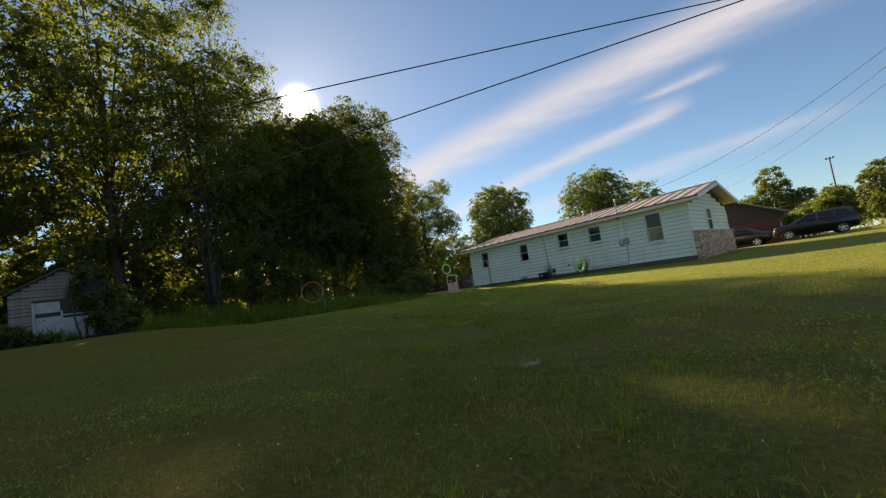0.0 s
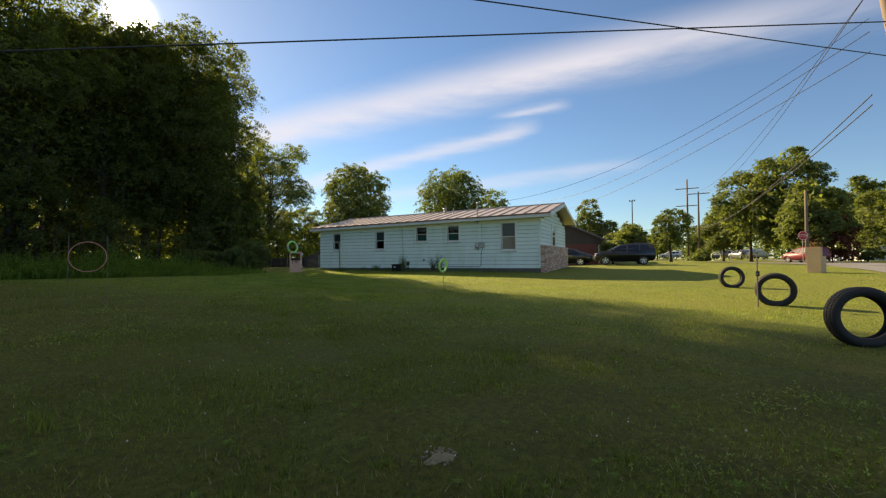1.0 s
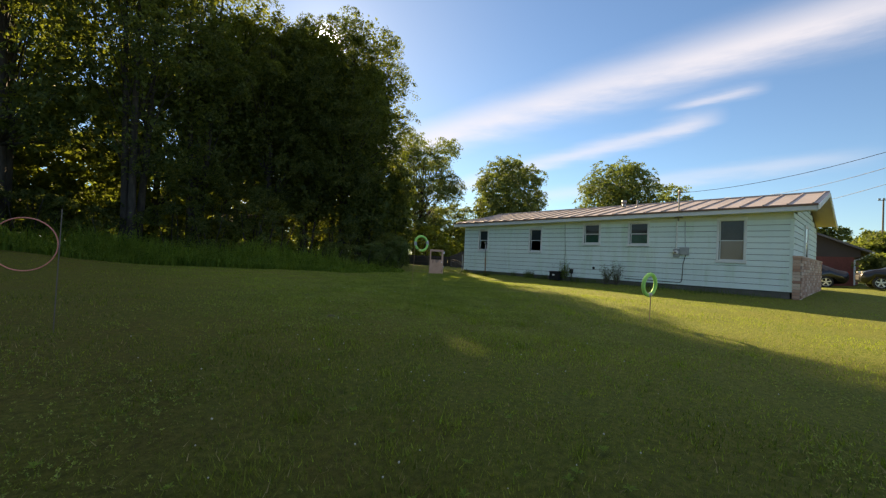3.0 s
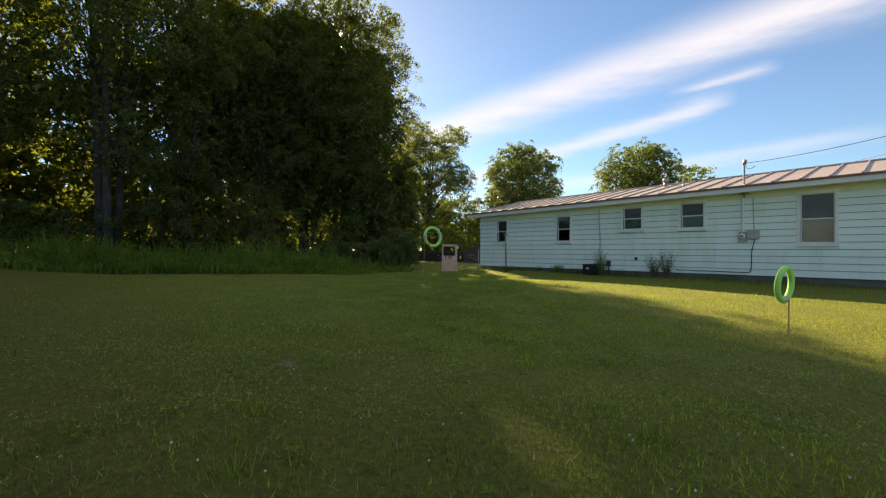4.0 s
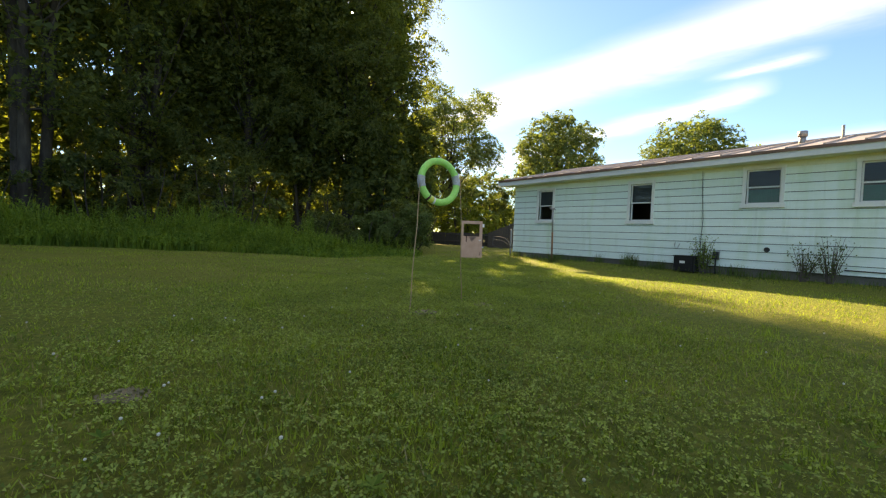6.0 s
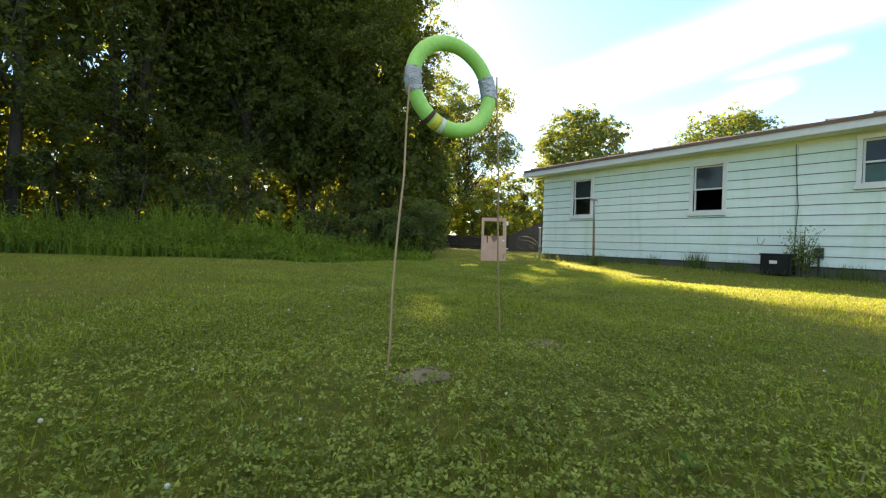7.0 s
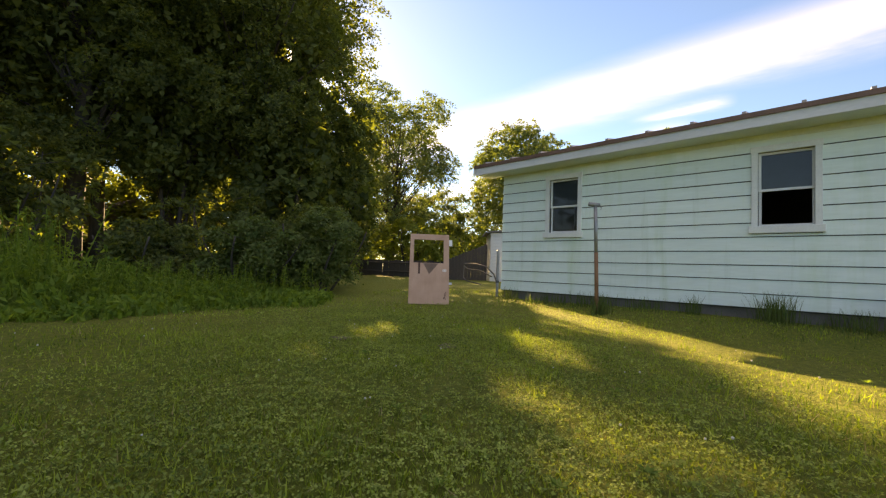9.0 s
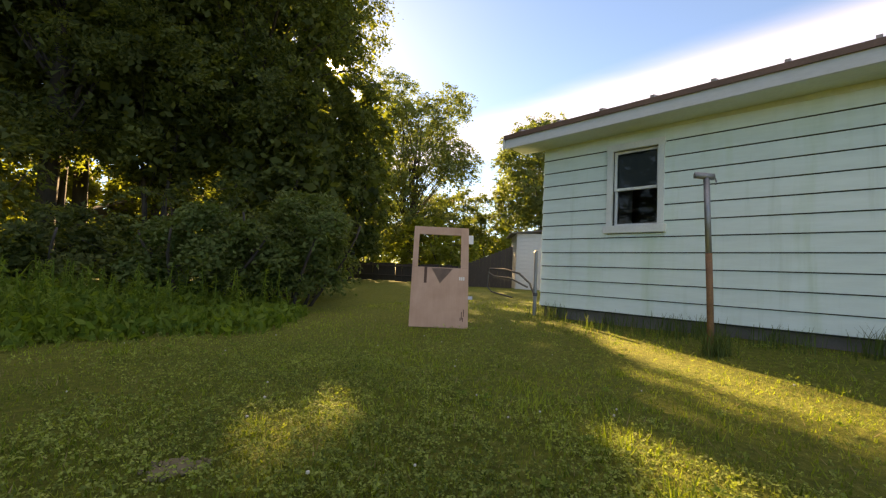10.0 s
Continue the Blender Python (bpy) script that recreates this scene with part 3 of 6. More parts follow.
for ob in [house, *house.children_recursive]:
    if ob.type == "MESH" and ob.name.split(".")[0] in ("wall", "gable_end", "roof", "ridge_cap", "drip_edge", "fascia", "soffit", "rake_board", "gable_soffit"):
        for v in ob.data.vertices:
            if v.co.z > 2.5:
                v.co.z += RISE * -v.co.y
    elif ob.name.startswith("seam"):
        ob.location.z = RISE * -ob.location.y


def window_unit(y0, y1, z0, z1, kind):
    w = new("window")
    w.parent = house
    ja, jb, jc, jd = y0 + inner, y1 - inner, z0 + inner + 0.02, z1 - inner
    bm = bmesh.new()
    add_box(bm, (-0.042, y0, z0 + 0.03), (0.004, ja, z1), 0.004)
    add_box(bm, (-0.042, jb, z0 + 0.03), (0.004, y1, z1), 0.004)
    add_box(bm, (-0.044, y0 - 0.01, jd), (0.004, y1 + 0.01, z1 + 0.012), 0.004)
    part("window_trim", bm, M["trim"], w, "white painted window trim")
    part("window_sill", box((-0.07, y0 - 0.03, z0 - 0.005), (0.03, y1 + 0.03, jc), 0.006), M["trim"], w, "weathered white sill")
    mid = jc + (jd - jc) * 0.49
    for name, a, b, x in (("upper_sash", mid - 0.016, jd, 0.028), ("lower_sash", jc, mid + 0.016, 0.058)):
        if name == "lower_sash" and kind == "open":
            b = mid + 0.02
        bm = bmesh.new()
        f = 0.032
        add_box(bm, (x, ja, a), (x + 0.026, ja + f, b))
        add_box(bm, (x, jb - f, a), (x + 0.026, jb, b))
        add_box(bm, (x, ja + f, a), (x + 0.026, jb - f, a + f))
        add_box(bm, (x, ja + f, b - f), (x + 0.026, jb - f, b))
        sash = part(name, bm, M["trim"], w)
        if name == "lower_sash" and kind == "open":
            continue
        bm = bmesh.new()
        bm.faces.new([bm.verts.new(p) for p in ((x + 0.012, ja + f, a + f), (x + 0.012, ja + f, b - f), (x + 0.012, jb - f, b - f), (x + 0.012, jb - f, a + f))])
        g = part("pane", bm, M["glass"], sash)
        g.visible_shadow = False
    if kind == "blind":
        part("blind", box((0.10, ja + 0.01, jc), (0.105, jb - 0.01, mid)), M["blind"], w, "beige roller blind")
        part("curtain", box((0.11, ja + 0.01, mid), (0.115, jb - 0.01, jd)), M["curtain"], w)
    elif kind == "green":
        bm = bmesh.new()
        n = 14
        for k in range(n):
            a, b = ja + (jb - ja) * k / n, ja + (jb - ja) * (k + 1) / n
            dx = 0.012 * (k % 2)
            add_box(bm, (0.10 + dx, a, jc), (0.106 + dx, b, mid - 0.05))
        part("curtain", bm, M["green"], w, "dark green cafe curtain")
    else:
        part("screen", box((0.088, ja, mid), (0.091, jb, jd)), M["screen"], w, "dark grey insect screen")
    return w


for spec in WINDOWS:
    window_unit(*spec)

# narrow window in the gable wall
w = new("window")
w.parent = house
bm = bmesh.new()
for lo, hi in (((2.65, HOUSE_S - 0.06, 1.47), (2.74, HOUSE_S + 0.01, 2.52)), ((3.46, HOUSE_S - 0.06, 1.47), (3.55, HOUSE_S + 0.01, 2.52)), ((2.65, HOUSE_S - 0.062, 2.52), (3.55, HOUSE_S + 0.01, 2.61)), ((2.62, HOUSE_S - 0.085, 1.41), (3.58, HOUSE_S + 0.01, 1.47))):
    add_box(bm, lo, hi, 0.004)
part("window_trim", bm, M["trim"], w)
part("pane", box((2.74, HOUSE_S - 0.044, 1.47), (3.46, HOUSE_S + 0.005, 2.52)), M["tint"], w)
part("mid_rail", box((2.74, HOUSE_S - 0.054, 1.97), (3.46, HOUSE_S - 0.044, 2.02)), M["trim"], w)

# fittings on the long wall
meter = thing("electric_meter", (-0.05, -10.67, 1.44), "round glass electricity meter on a pale conduit", "meter")
part("socket_box", box((-0.05, -0.10, -0.17), (0.045, 0.10, 0.13), 0.01), M["grey"], meter)
bm = bmesh.new()
bmesh.ops.create_cone(bm, cap_ends=True, segments=24, radius1=0.085, radius2=0.07, depth=0.09, matrix=pose(-0.09, 0, 0.0, 0, -90, 0))
part("glass_dome", bm, M["lamp"], meter, smooth=True)
part("dial", box((-0.142, -0.03, -0.02), (-0.136, 0.03, 0.02)), M["ink"], meter)
part("conduit", tube([(0.0, 0.01, 0.12), (0.0, 0.01, 1.12), (-0.0, 0.01, 1.16)], 0.028), M["trim"], meter, "white painted conduit")
panel = thing("fuse_box", (-0.03, -10.93, 1.5), "grey metal breaker box with a cable below", "electric box")
part("case", box((-0.07, -0.15, -0.15), (0.028, 0.15, 0.13), 0.008), M["grey"], panel)
part("cover", box((-0.082, -0.14, -0.14), (-0.071, 0.14, 0.12), 0.004), M["grey"], panel)
part("cable", tube([(0.005, -0.04, -0.14), (0.0, 0.04, -0.5), (-0.004, 0.05, -0.9), (-0.004, 0.06, -1.08), (-0.004, 0.10, -1.15), (-0.004, 0.2, -1.16), (-0.004, 1.15, -1.15), (-0.004, 2.15, -1.14)], 0.012, 8), M["black"], panel, "black cable")
part("cable", tube([(0.005, -0.02, 0.12), (0.004, 0.0, 0.6), (0.004, 0.01, 1.08)], 0.012, 8), M["grey"], panel)
mast = thing("service_mast", (-0.05, -10.70, 2.6), "grey service mast with a bent weatherhead above the roof", "mast")
part("pipe", tube([(0.0, 0, 0.0), (0.0, 0, 0.98)], 0.03), M["galv"], mast)
part("weatherhead", tube([(0.0, 0, 0.98), (-0.02, -0.01, 1.06), (-0.08, -0.04, 1.09), (-0.12, -0.06, 1.03)], [0.035, 0.05, 0.055, 0.04]), M["galv"], mast, smooth=True)
part("flashing", tube([(0, 0, 0.10), (0, 0, 0.26)], [0.16, 0.04]), M["galv"], mast)
part("wire_loop", tube([(-0.11, -0.06, 1.02), (-0.16, -0.10, 0.86), (-0.20, -0.2, 0.82), (-0.12, -0.3, 0.90)], 0.008, 6), M["wire"], mast)
vent = thing("roof_vent", (2.85, -7.45, 3.62), "short galvanised flue cap on the roof", "vent")
part("flue", tube([(0, 0, -0.1), (0, 0, 0.18)], 0.08, 16), M["galv"], vent, smooth=True)
part("cap", tube([(0, 0, 0.17), (0, 0, 0.31)], 0.11, 16), M["galv"], vent, smooth=True)
stack = thing("vent_pipe", (2.10, -8.35, 3.44), "thin grey plumbing vent pipe on the roof", "vent")
part("pipe", tube([(0, 0, -0.1), (0, 0, 0.36)], 0.03), M["galv"], stack)
part("boot", tube([(0, 0, -0.05), (0, 0, 0.08)], [0.12, 0.04]), M["galv"], stack)
port = thing("wall_port", (-0.02, -7.47, 0.71), "small black round vent port in the siding", "vent")
bm = bmesh.new()
add_torus(bm, 0.045, 0.014, 20, 8, m=pose(-0.012, 0, 0, 0, 0, 90))
part("collar", bm, M["black"], port)
# solid black disc stands for the dark inside the port
part("hole", tube([(-0.014, 0, 0), (0.01, 0, 0)], 0.044, 16), M["black"], port)
lead = thing("wall_cable", (-0.03, -6.08, 0.4), "thin grey cable hanging down the siding from the eave", "cable")
part("run", tube([(0.0, 0.02, 2.2), (-0.004, 0.0, 1.7), (0.0, -0.03, 1.25), (-0.006, -0.05, 1.0), (0.0, -0.03, 0.6), (0.0, -0.02, 0.0)], 0.007, 8), M["grey_wire"], lead)
hook = thing("hose_hook", (-0.03, -5.56, 0.72), "thin bent grey wire hook on the siding", "hook")
part("wire", tube([(0.01, 0.06, 0.09), (-0.02, 0.06, 0.0), (-0.03, 0.03, -0.07), (-0.03, -0.02, -0.06), (-0.02, -0.05, 0.02), (0.005, -0.06, 0.06)], 0.007, 6), M["galv"], hook)
outlet = thing("dryer_vent", (-0.03, -6.47, 0.52), "black rectangular wall vent on a short pipe", "vent")
part("hood", prism([(0.02, 0.10), (-0.07, 0.08), (-0.09, -0.10), (0.02, -0.10)], -0.065, 0.065), M["black"], outlet)
part("pipe", tube([(-0.035, 0, -0.09), (-0.035, 0, -0.45)], 0.018), M["black"], outlet)

ac = thing("crate", (-0.36, -5.93, gz(-0.4, -5.9)), "black louvred box with a small white label beside the house", "box")
part("body", box((-0.24, -0.22, 0.02), (0.24, 0.22, 0.38), 0.012), M["crate"], ac)
part("lid", box((-0.255, -0.235, 0.38), (0.255, 0.235, 0.41), 0.008), M["crate"], ac)
for k in range(6):
    part("slat", box((-0.255, -0.20, 0.06 + 0.052 * k), (-0.242, 0.20, 0.09 + 0.052 * k)), M["crate"], ac)
part("label", box((-0.261, -0.05, 0.22), (-0.2565, 0.07, 0.28)), M["label"], ac, "small white label")
part("side_rail", box((-0.25, -0.255, 0.0), (-0.22, -0.237, 0.40)), M["crate"], ac)

# brick wainscot at the corner of the gable wall
wains = thing("brick_wainscot", (-0.03, HOUSE_S, 0.0), "low tan brick facing round the corner of the house", "brick facing")
part("backing", box((0.0, -0.20, -0.45), (6.7, -0.02, 1.36)), M["mortar"], wains)
part("cap", box((-0.03, -0.245, 1.36), (6.72, -0.003, 1.41), 0.006), M["brick"], wains)
BW, BH = 0.345, 0.083
unit = box((0.004, -0.226, 0.0), (BW, -0.201, BH), 0.004)
brick_me = bpy.data.meshes.new("brick")
unit.to_mesh(brick_me)
unit.free()
brick_me.materials.append(M["brick"])
unit = box((-0.026, -0.205, 0.0), (-0.001, -0.205 + 0.19, BH), 0.004)
brick_end = bpy.data.meshes.new("brick_end")
unit.to_mesh(brick_end)
unit.free()
brick_end.materials.append(M["brick"])

# leaning clothes-line post, rusty below
pipe = thing("clothes_post", (-1.12, -2.47, gz(-1.12, -2.47)), "leaning grey steel clothes-line post, rusty lower half", "post")
part("lower_tube", tube([(0.0, 0.0, -0.2), (0.01, 0.02, 0.5), (0.015, 0.035, 0.9)], 0.028, 14), M["rust"], pipe, "rusty lower half", True)
part("upper_tube", tube([(0.015, 0.035, 0.9), (0.03, 0.065, 1.60)], 0.026, 14), M["galv"], pipe, "", True)
part("top_tee", tube([(0.03 - 0.06, 0.065 + 0.08, 1.615), (0.03 + 0.035, 0.065 - 0.05, 1.60)], 0.03, 14), M["galv"], pipe, "", True)
part("hook", tube([(0.07, 0.01, 1.6), (0.09, 0.0, 1.56), (0.07, 0.0, 1.53)], 0.007, 6), M["galv"], pipe)

# gate post and sagging gate at the far corner
gate = thing("garden_gate", (-0.08, 0.05, gz(-0.1, 0.05)), "grey steel fence post with a bent tubular gate", "gate", rz=-30)
part("post", tube([(0, 0, -0.2), (0.0, 0, 0.93)], 0.028, 12), M["galv"], gate)
part("post_cap", tube([(0, 0, 0.93), (0, 0, 0.96)], [0.034, 0.012], 12), M["galv"], gate)
part("rail", tube([(0.0, 0.03, 0.30), (-0.03, 0.12, 0.46), (-0.10, 0.35, 0.60), (-0.2, 0.7, 0.66), (-0.32, 1.05, 0.66)], 0.016, 10), M["dull_steel"], gate, "bent dark tube")
part("rail", tube([(-0.32, 1.05, 0.66), (-0.33, 1.10, 0.60), (-0.28, 0.95, 0.54), (-0.16, 0.55, 0.52), (-0.05, 0.16, 0.40)], 0.014, 10), M["dull_steel"], gate)
part("brace", tube([(-0.33, 1.08, 0.62), (-0.34, 1.10, 0.36), (-0.30, 1.0, 0.28), (-0.14, 0.5, 0.22)], 0.012, 8), M["dull_steel"], gate)
part("hinge", tube([(0.0, 0.0, 0.28), (0.0, 0.0, 0.33)], 0.036, 12), M["dull_steel"], gate)

# ---- garden course: hoops, tyres, cardboard ----
def noodle_ring(loc, R, m, tapes, yellow=None):
    ob = thing("noodle_ring", loc, "bright green foam-noodle ring with duct tape", "ring", "foam rings on sticks")
    bm = bmesh.new()
    add_torus(bm, R, 0.034, 64, 14, m=m)
    part("foam", bm, M["noodle"], ob, "", True)
    for a in tapes:
        rng = np.random.default_rng(int(abs(a) * 50) + 9)
        bm = bmesh.new()
        add_torus(bm, R, 0.0375, 16, 18, a - 0.26, a + 0.24, m)
        for v in bm.verts:          # crumpled wraps
            v.co += Vector(rng.normal(0, 0.0016, 3))
        part("duct_tape", bm, M["tape"], ob, "crumpled silver duct tape")
        bm = bmesh.new()
        add_torus(bm, R, 0.039, 6, 18, a - 0.10, a + 0.05, m @ Matrix.Rotation(0.05, 4, "X"))
        for v in bm.verts:
            v.co += Vector(rng.normal(0, 0.0014, 3))
        part("duct_tape", bm, M["tape"], ob, "crumpled silver duct tape")
    if yellow is not None:
        bm = bmesh.new()
        add_torus(bm, R, 0.0355, 4, 14, yellow - 0.09, yellow + 0.07, m)
        part("tape", bm, M["tape_yellow"], ob, "yellow tape", True)
        for off, mat, text in ((-0.17, M["ink"], "black printed band"), (0.15, M["label"], "pale paper band")):
            bm = bmesh.new()
            add_torus(bm, R, 0.0352, 4, 14, yellow + off - 0.05, yellow + off + 0.04, m)
            part("band", bm, mat, ob, text, True)
    return ob


m = pose(0, 0, 0, -6, -8, -7)
ring = noodle_ring((-9.235, -6.87, 1.225), 0.203, m, (math.pi * 0.98, 0.03), math.pi * 1.30)
for a, b in (((-9.625, -6.99), (-9.455, -6.86)), ((-8.74, -6.74), (-8.99, -6.91))):
    st = thing("bamboo_stick", (a[0], a[1], gz(*a)), "thin leaning bamboo stick that holds a foam ring", "stick", "ring sticks")
    dx, dy = b[0] - a[0], b[1] - a[1]
    hgt = 1.24 if a[0] < -9 else 1.33
    bm = tube([(dx * k / 6 + 0.006 * math.sin(k * 2), dy * k / 6, -0.12 + (hgt + 0.12) * k / 6) for k in range(7)], [0.0050, 0.0050, 0.0048, 0.0046, 0.0044, 0.0042, 0.004], 8)
    part("cane", bm, M["bamboo"], st, "", True)
    for k in range(1, 6):
        f = k / 6
        part("node", tube([(dx * f + 0.006 * math.sin(k * 2), dy * f, -0.12 + (hgt + 0.12) * f - 0.004), (dx * f + 0.006 * math.sin(k * 2), dy * f, -0.12 + (hgt + 0.12) * f + 0.004)], 0.0055, 8), M["bamboo"], st)

m = pose(0, 0, 0, 4, -8, -12)
noodle_ring((-9.03, -12.98, 0.53 + 0.0), 0.19, m, (-math.pi / 2,))
st = thing("bamboo_stick", (-9.12, -13.03, gz(-9.12, -13.03)), "short stick that holds a tilted foam ring", "stick", "ring sticks")
part("cane", tube([(0, 0, -0.1), (0.03, 0.0, 0.36 - gz(-9.12, -13.03))], 0.008, 8), M["bamboo"], st)

hoop = thing("play_hoop", (-17.23, -10.25, 0.80), "thin pink plastic play hoop held upright between sticks", "hoop")
bm = bmesh.new()
add_torus(bm, 0.252, 0.0062, 64, 8, m=pose(0, 0, 0, 0, 0, -20))
part("tube", bm, M["hoop"], hoop, "", True)
for x, y in ((-16.99, -10.34), (-17.47, -10.16)):
    z = gz(x, y)
    st = thing("hoop_stick", (x, y, z), "thin upright cane beside the play hoop", "stick", "hoop sticks")
    part("cane", tube([(0, 0, -0.1), (0.01, 0, 1.16 - z)], 0.005, 8), M["wood"], st)


def tyre(loc, R, rz, lean, dig):
    ob = thing("tyre", loc, "black worn car tyre standing half buried on the lawn", "tyre", "tyres on the lawn")
    ob.matrix_world = pose(loc[0], loc[1], loc[2] + R - dig, lean, 0, rz)
    w, t = 0.095, R * 0.31
    prof = [(-t, w * 0.55), (-t * 0.9, w * 0.75), (-t * 0.5, w * 1.05), (-t * 0.12, w * 0.95), (0, w * 0.72), (0, -w * 0.72), (-t * 0.12, -w * 0.95), (-t * 0.5, -w * 1.05), (-t * 0.9, -w * 0.75), (-t, -w * 0.55), (-t * 0.82, -w * 0.5), (-t * 0.18, -w * 0.6), (-t * 0.18, w * 0.6), (-t * 0.82, w * 0.5)]
    bm = bmesh.new()
    add_torus(bm, R, 0, 72, m=Matrix.Identity(4), profile=prof)
    part("carcass", bm, M["rubber"], ob, "", True)
    bm = bmesh.new()
    for k in range(60):
        a = 2 * math.pi * k / 60
        for s in (-1, 1):
            mm = Matrix.Rotation(-a, 4, "Y") @ Matrix.Translation((R + 0.003, s * w * 0.36, 0)) @ Matrix.Rotation(radians(18 * s), 4, "X")
            bmesh.ops.create_cube(bm, size=1.0, matrix=mm @ Matrix.Diagonal((0.007, w * 0.6, 0.026, 1)))
    part("tread", bm, M["rubber"], ob)
    return ob


tyre((-14.81, -20.95, gz(-14.81, -20.95)), 0.33, 101, 4, 0.02)
tyre((-10.63, -21.07, gz(-10.63, -21.07)), 0.33, 80, -3, 0.02)
tyre((-5.46, -21.1, gz(-5.46, -21.1)), 0.33, 96, 2, 0.02)
stake = thing("marker_stake", (-10.95, -20.72, gz(-10.95, -20.72)), "thin dark stake with a black clamp beside the tyres", "stake")
part("rod", tube([(0, 0, -0.1), (0.01, 0, 1.0)], 0.012, 8), M["wood"], stake)
part("clamp", box((-0.05, -0.03, 0.60), (0.03, 0.03, 0.70), 0.006), M["black"], stake)
part("knob", tube([(-0.05, 0, 0.64), (-0.09, 0, 0.64)], 0.02, 10), M["black"], stake)


def cardboard_gate():
    ob = thing("cardboard_gate", (-1.90, 0.19, gz(-1.9, 0.19)), "leaning tan cardboard panel with a cut-out window", "cardboard panel")
    ob.matrix_world = pose(-1.90, 0.19, gz(-1.9, 0.19) + 0.01, -19, 0, -43)
    W, H, T = 0.355, 1.32, 0.009
    a, b, c, d = -0.285, 0.255, 0.76, 1.21        # window
    for name, lo, hi in (("panel", (-W, -T, 0), (W, T, c)), ("stile", (-W, -T, c), (a, T, H)), ("stile", (b, -T, c), (W, T, H)), ("header", (a, -T, d), (b, T, H))):
        part(name, box(lo, hi, 0.003), M["card"], ob)
    part("printed_bar", box((-0.20, -T - 0.003, 0.55), (-0.165, -T - 0.0005, c)), M["ink"], ob, "dark printed bar")
    bm = bmesh.new()
    v = [bm.verts.new(p) for p in ((-0.11, -T - 0.002, c - 0.01), (0.16, -T - 0.002, c - 0.01), (0.0, -T - 0.002, 0.55))]
    bm.faces.new(v)
    bmesh.ops.solidify(bm, geom=bm.faces, thickness=0.001)
    part("faded_print", bm, M["ink_soft"], ob, "faded triangular print")
    for k in range(3):
        part("label_mark", box((0.24 + 0.025 * k, -T - 0.003, 0.60), (0.255 + 0.025 * k, -T - 0.0005, 0.645)), M["label"], ob)
    for k, (x, z, h) in enumerate(((0.27, 0.10, 0.10), (0.295, 0.14, 0.09), (0.285, 0.08, 0.05), (0.255, 0.09, 0.04))):
        part("scuff", box((x, -T - 0.003, z), (x + 0.009, -T - 0.0005, z + h)), M["ink"], ob)
    part("prop", tube([(0.33, 0.02, 1.05), (0.36, 0.42, 0.0)], 0.012, 8), M["bamboo"], ob, "thin prop stick behind")
    part("flap", box((W, -0.004, 1.10), (W + 0.06, 0.0, 1.22), 0.002), M["label"], ob, "pale paper flap")
    part("tape_tab", box((W - 0.005, -T - 0.004, 0.36), (W + 0.05, -T - 0.001, 0.40)), M["tape"], ob)


cardboard_gate()
big = thing("cardboard_box", (-21.1 + 25 * math.sin(radians(105.5)), -18.8 + 25 * math.cos(radians(105.5)), 0), "tall open tan cardboard box at the edge of the lawn", "cardboard box")
big.matrix_world = pose(big.location.x, big.location.y, gz(big.location.x, big.location.y) - 0.01, 0, 0, -30)
for name, lo, hi in (("side", (-0.33, -0.25, 0), (-0.12, -0.24, 1.12)), ("side", (-0.12, -0.25, 0), (0.36, -0.24, 0.72)), ("side", (-0.33, 0.24, 0), (0.36, 0.25, 0.72)), ("end", (-0.34, -0.24, 0), (-0.33, 0.24, 1.12)), ("end", (0.35, -0.24, 0), (0.36, 0.24, 0.72))):
    part(name, box(lo, hi, 0.004), M["card_tan"], big)

# ---- trees and shrubs ----
def leaf_quads(rng, centres, size, droop=0.3, aspect=0.55):
    """Pointed, slightly folded leaves round the centres."""
    n = len(centres)
    d = rng.normal(size=(n, 3))
    d[:, 2] -= droop
    d /= np.linalg.norm(d, axis=1, keepdims=True)
    u = np.cross(d, rng.normal(size=(n, 3)))
    u /= np.linalg.norm(u, axis=1, keepdims=True)
    s = size * rng.uniform(0.65, 1.35, (n, 1))
    c = np.asarray(centres)
    fold = np.cross(d, u) * s * 0.12
    return np.stack([c - d * s * 0.5, c + u * s * aspect * 0.5 + fold, c + d * s * 0.5, c - u * s * aspect * 0.5 + fold], 1)


def unit(v):
    return v / np.linalg.norm(v, axis=-1, keepdims=True)


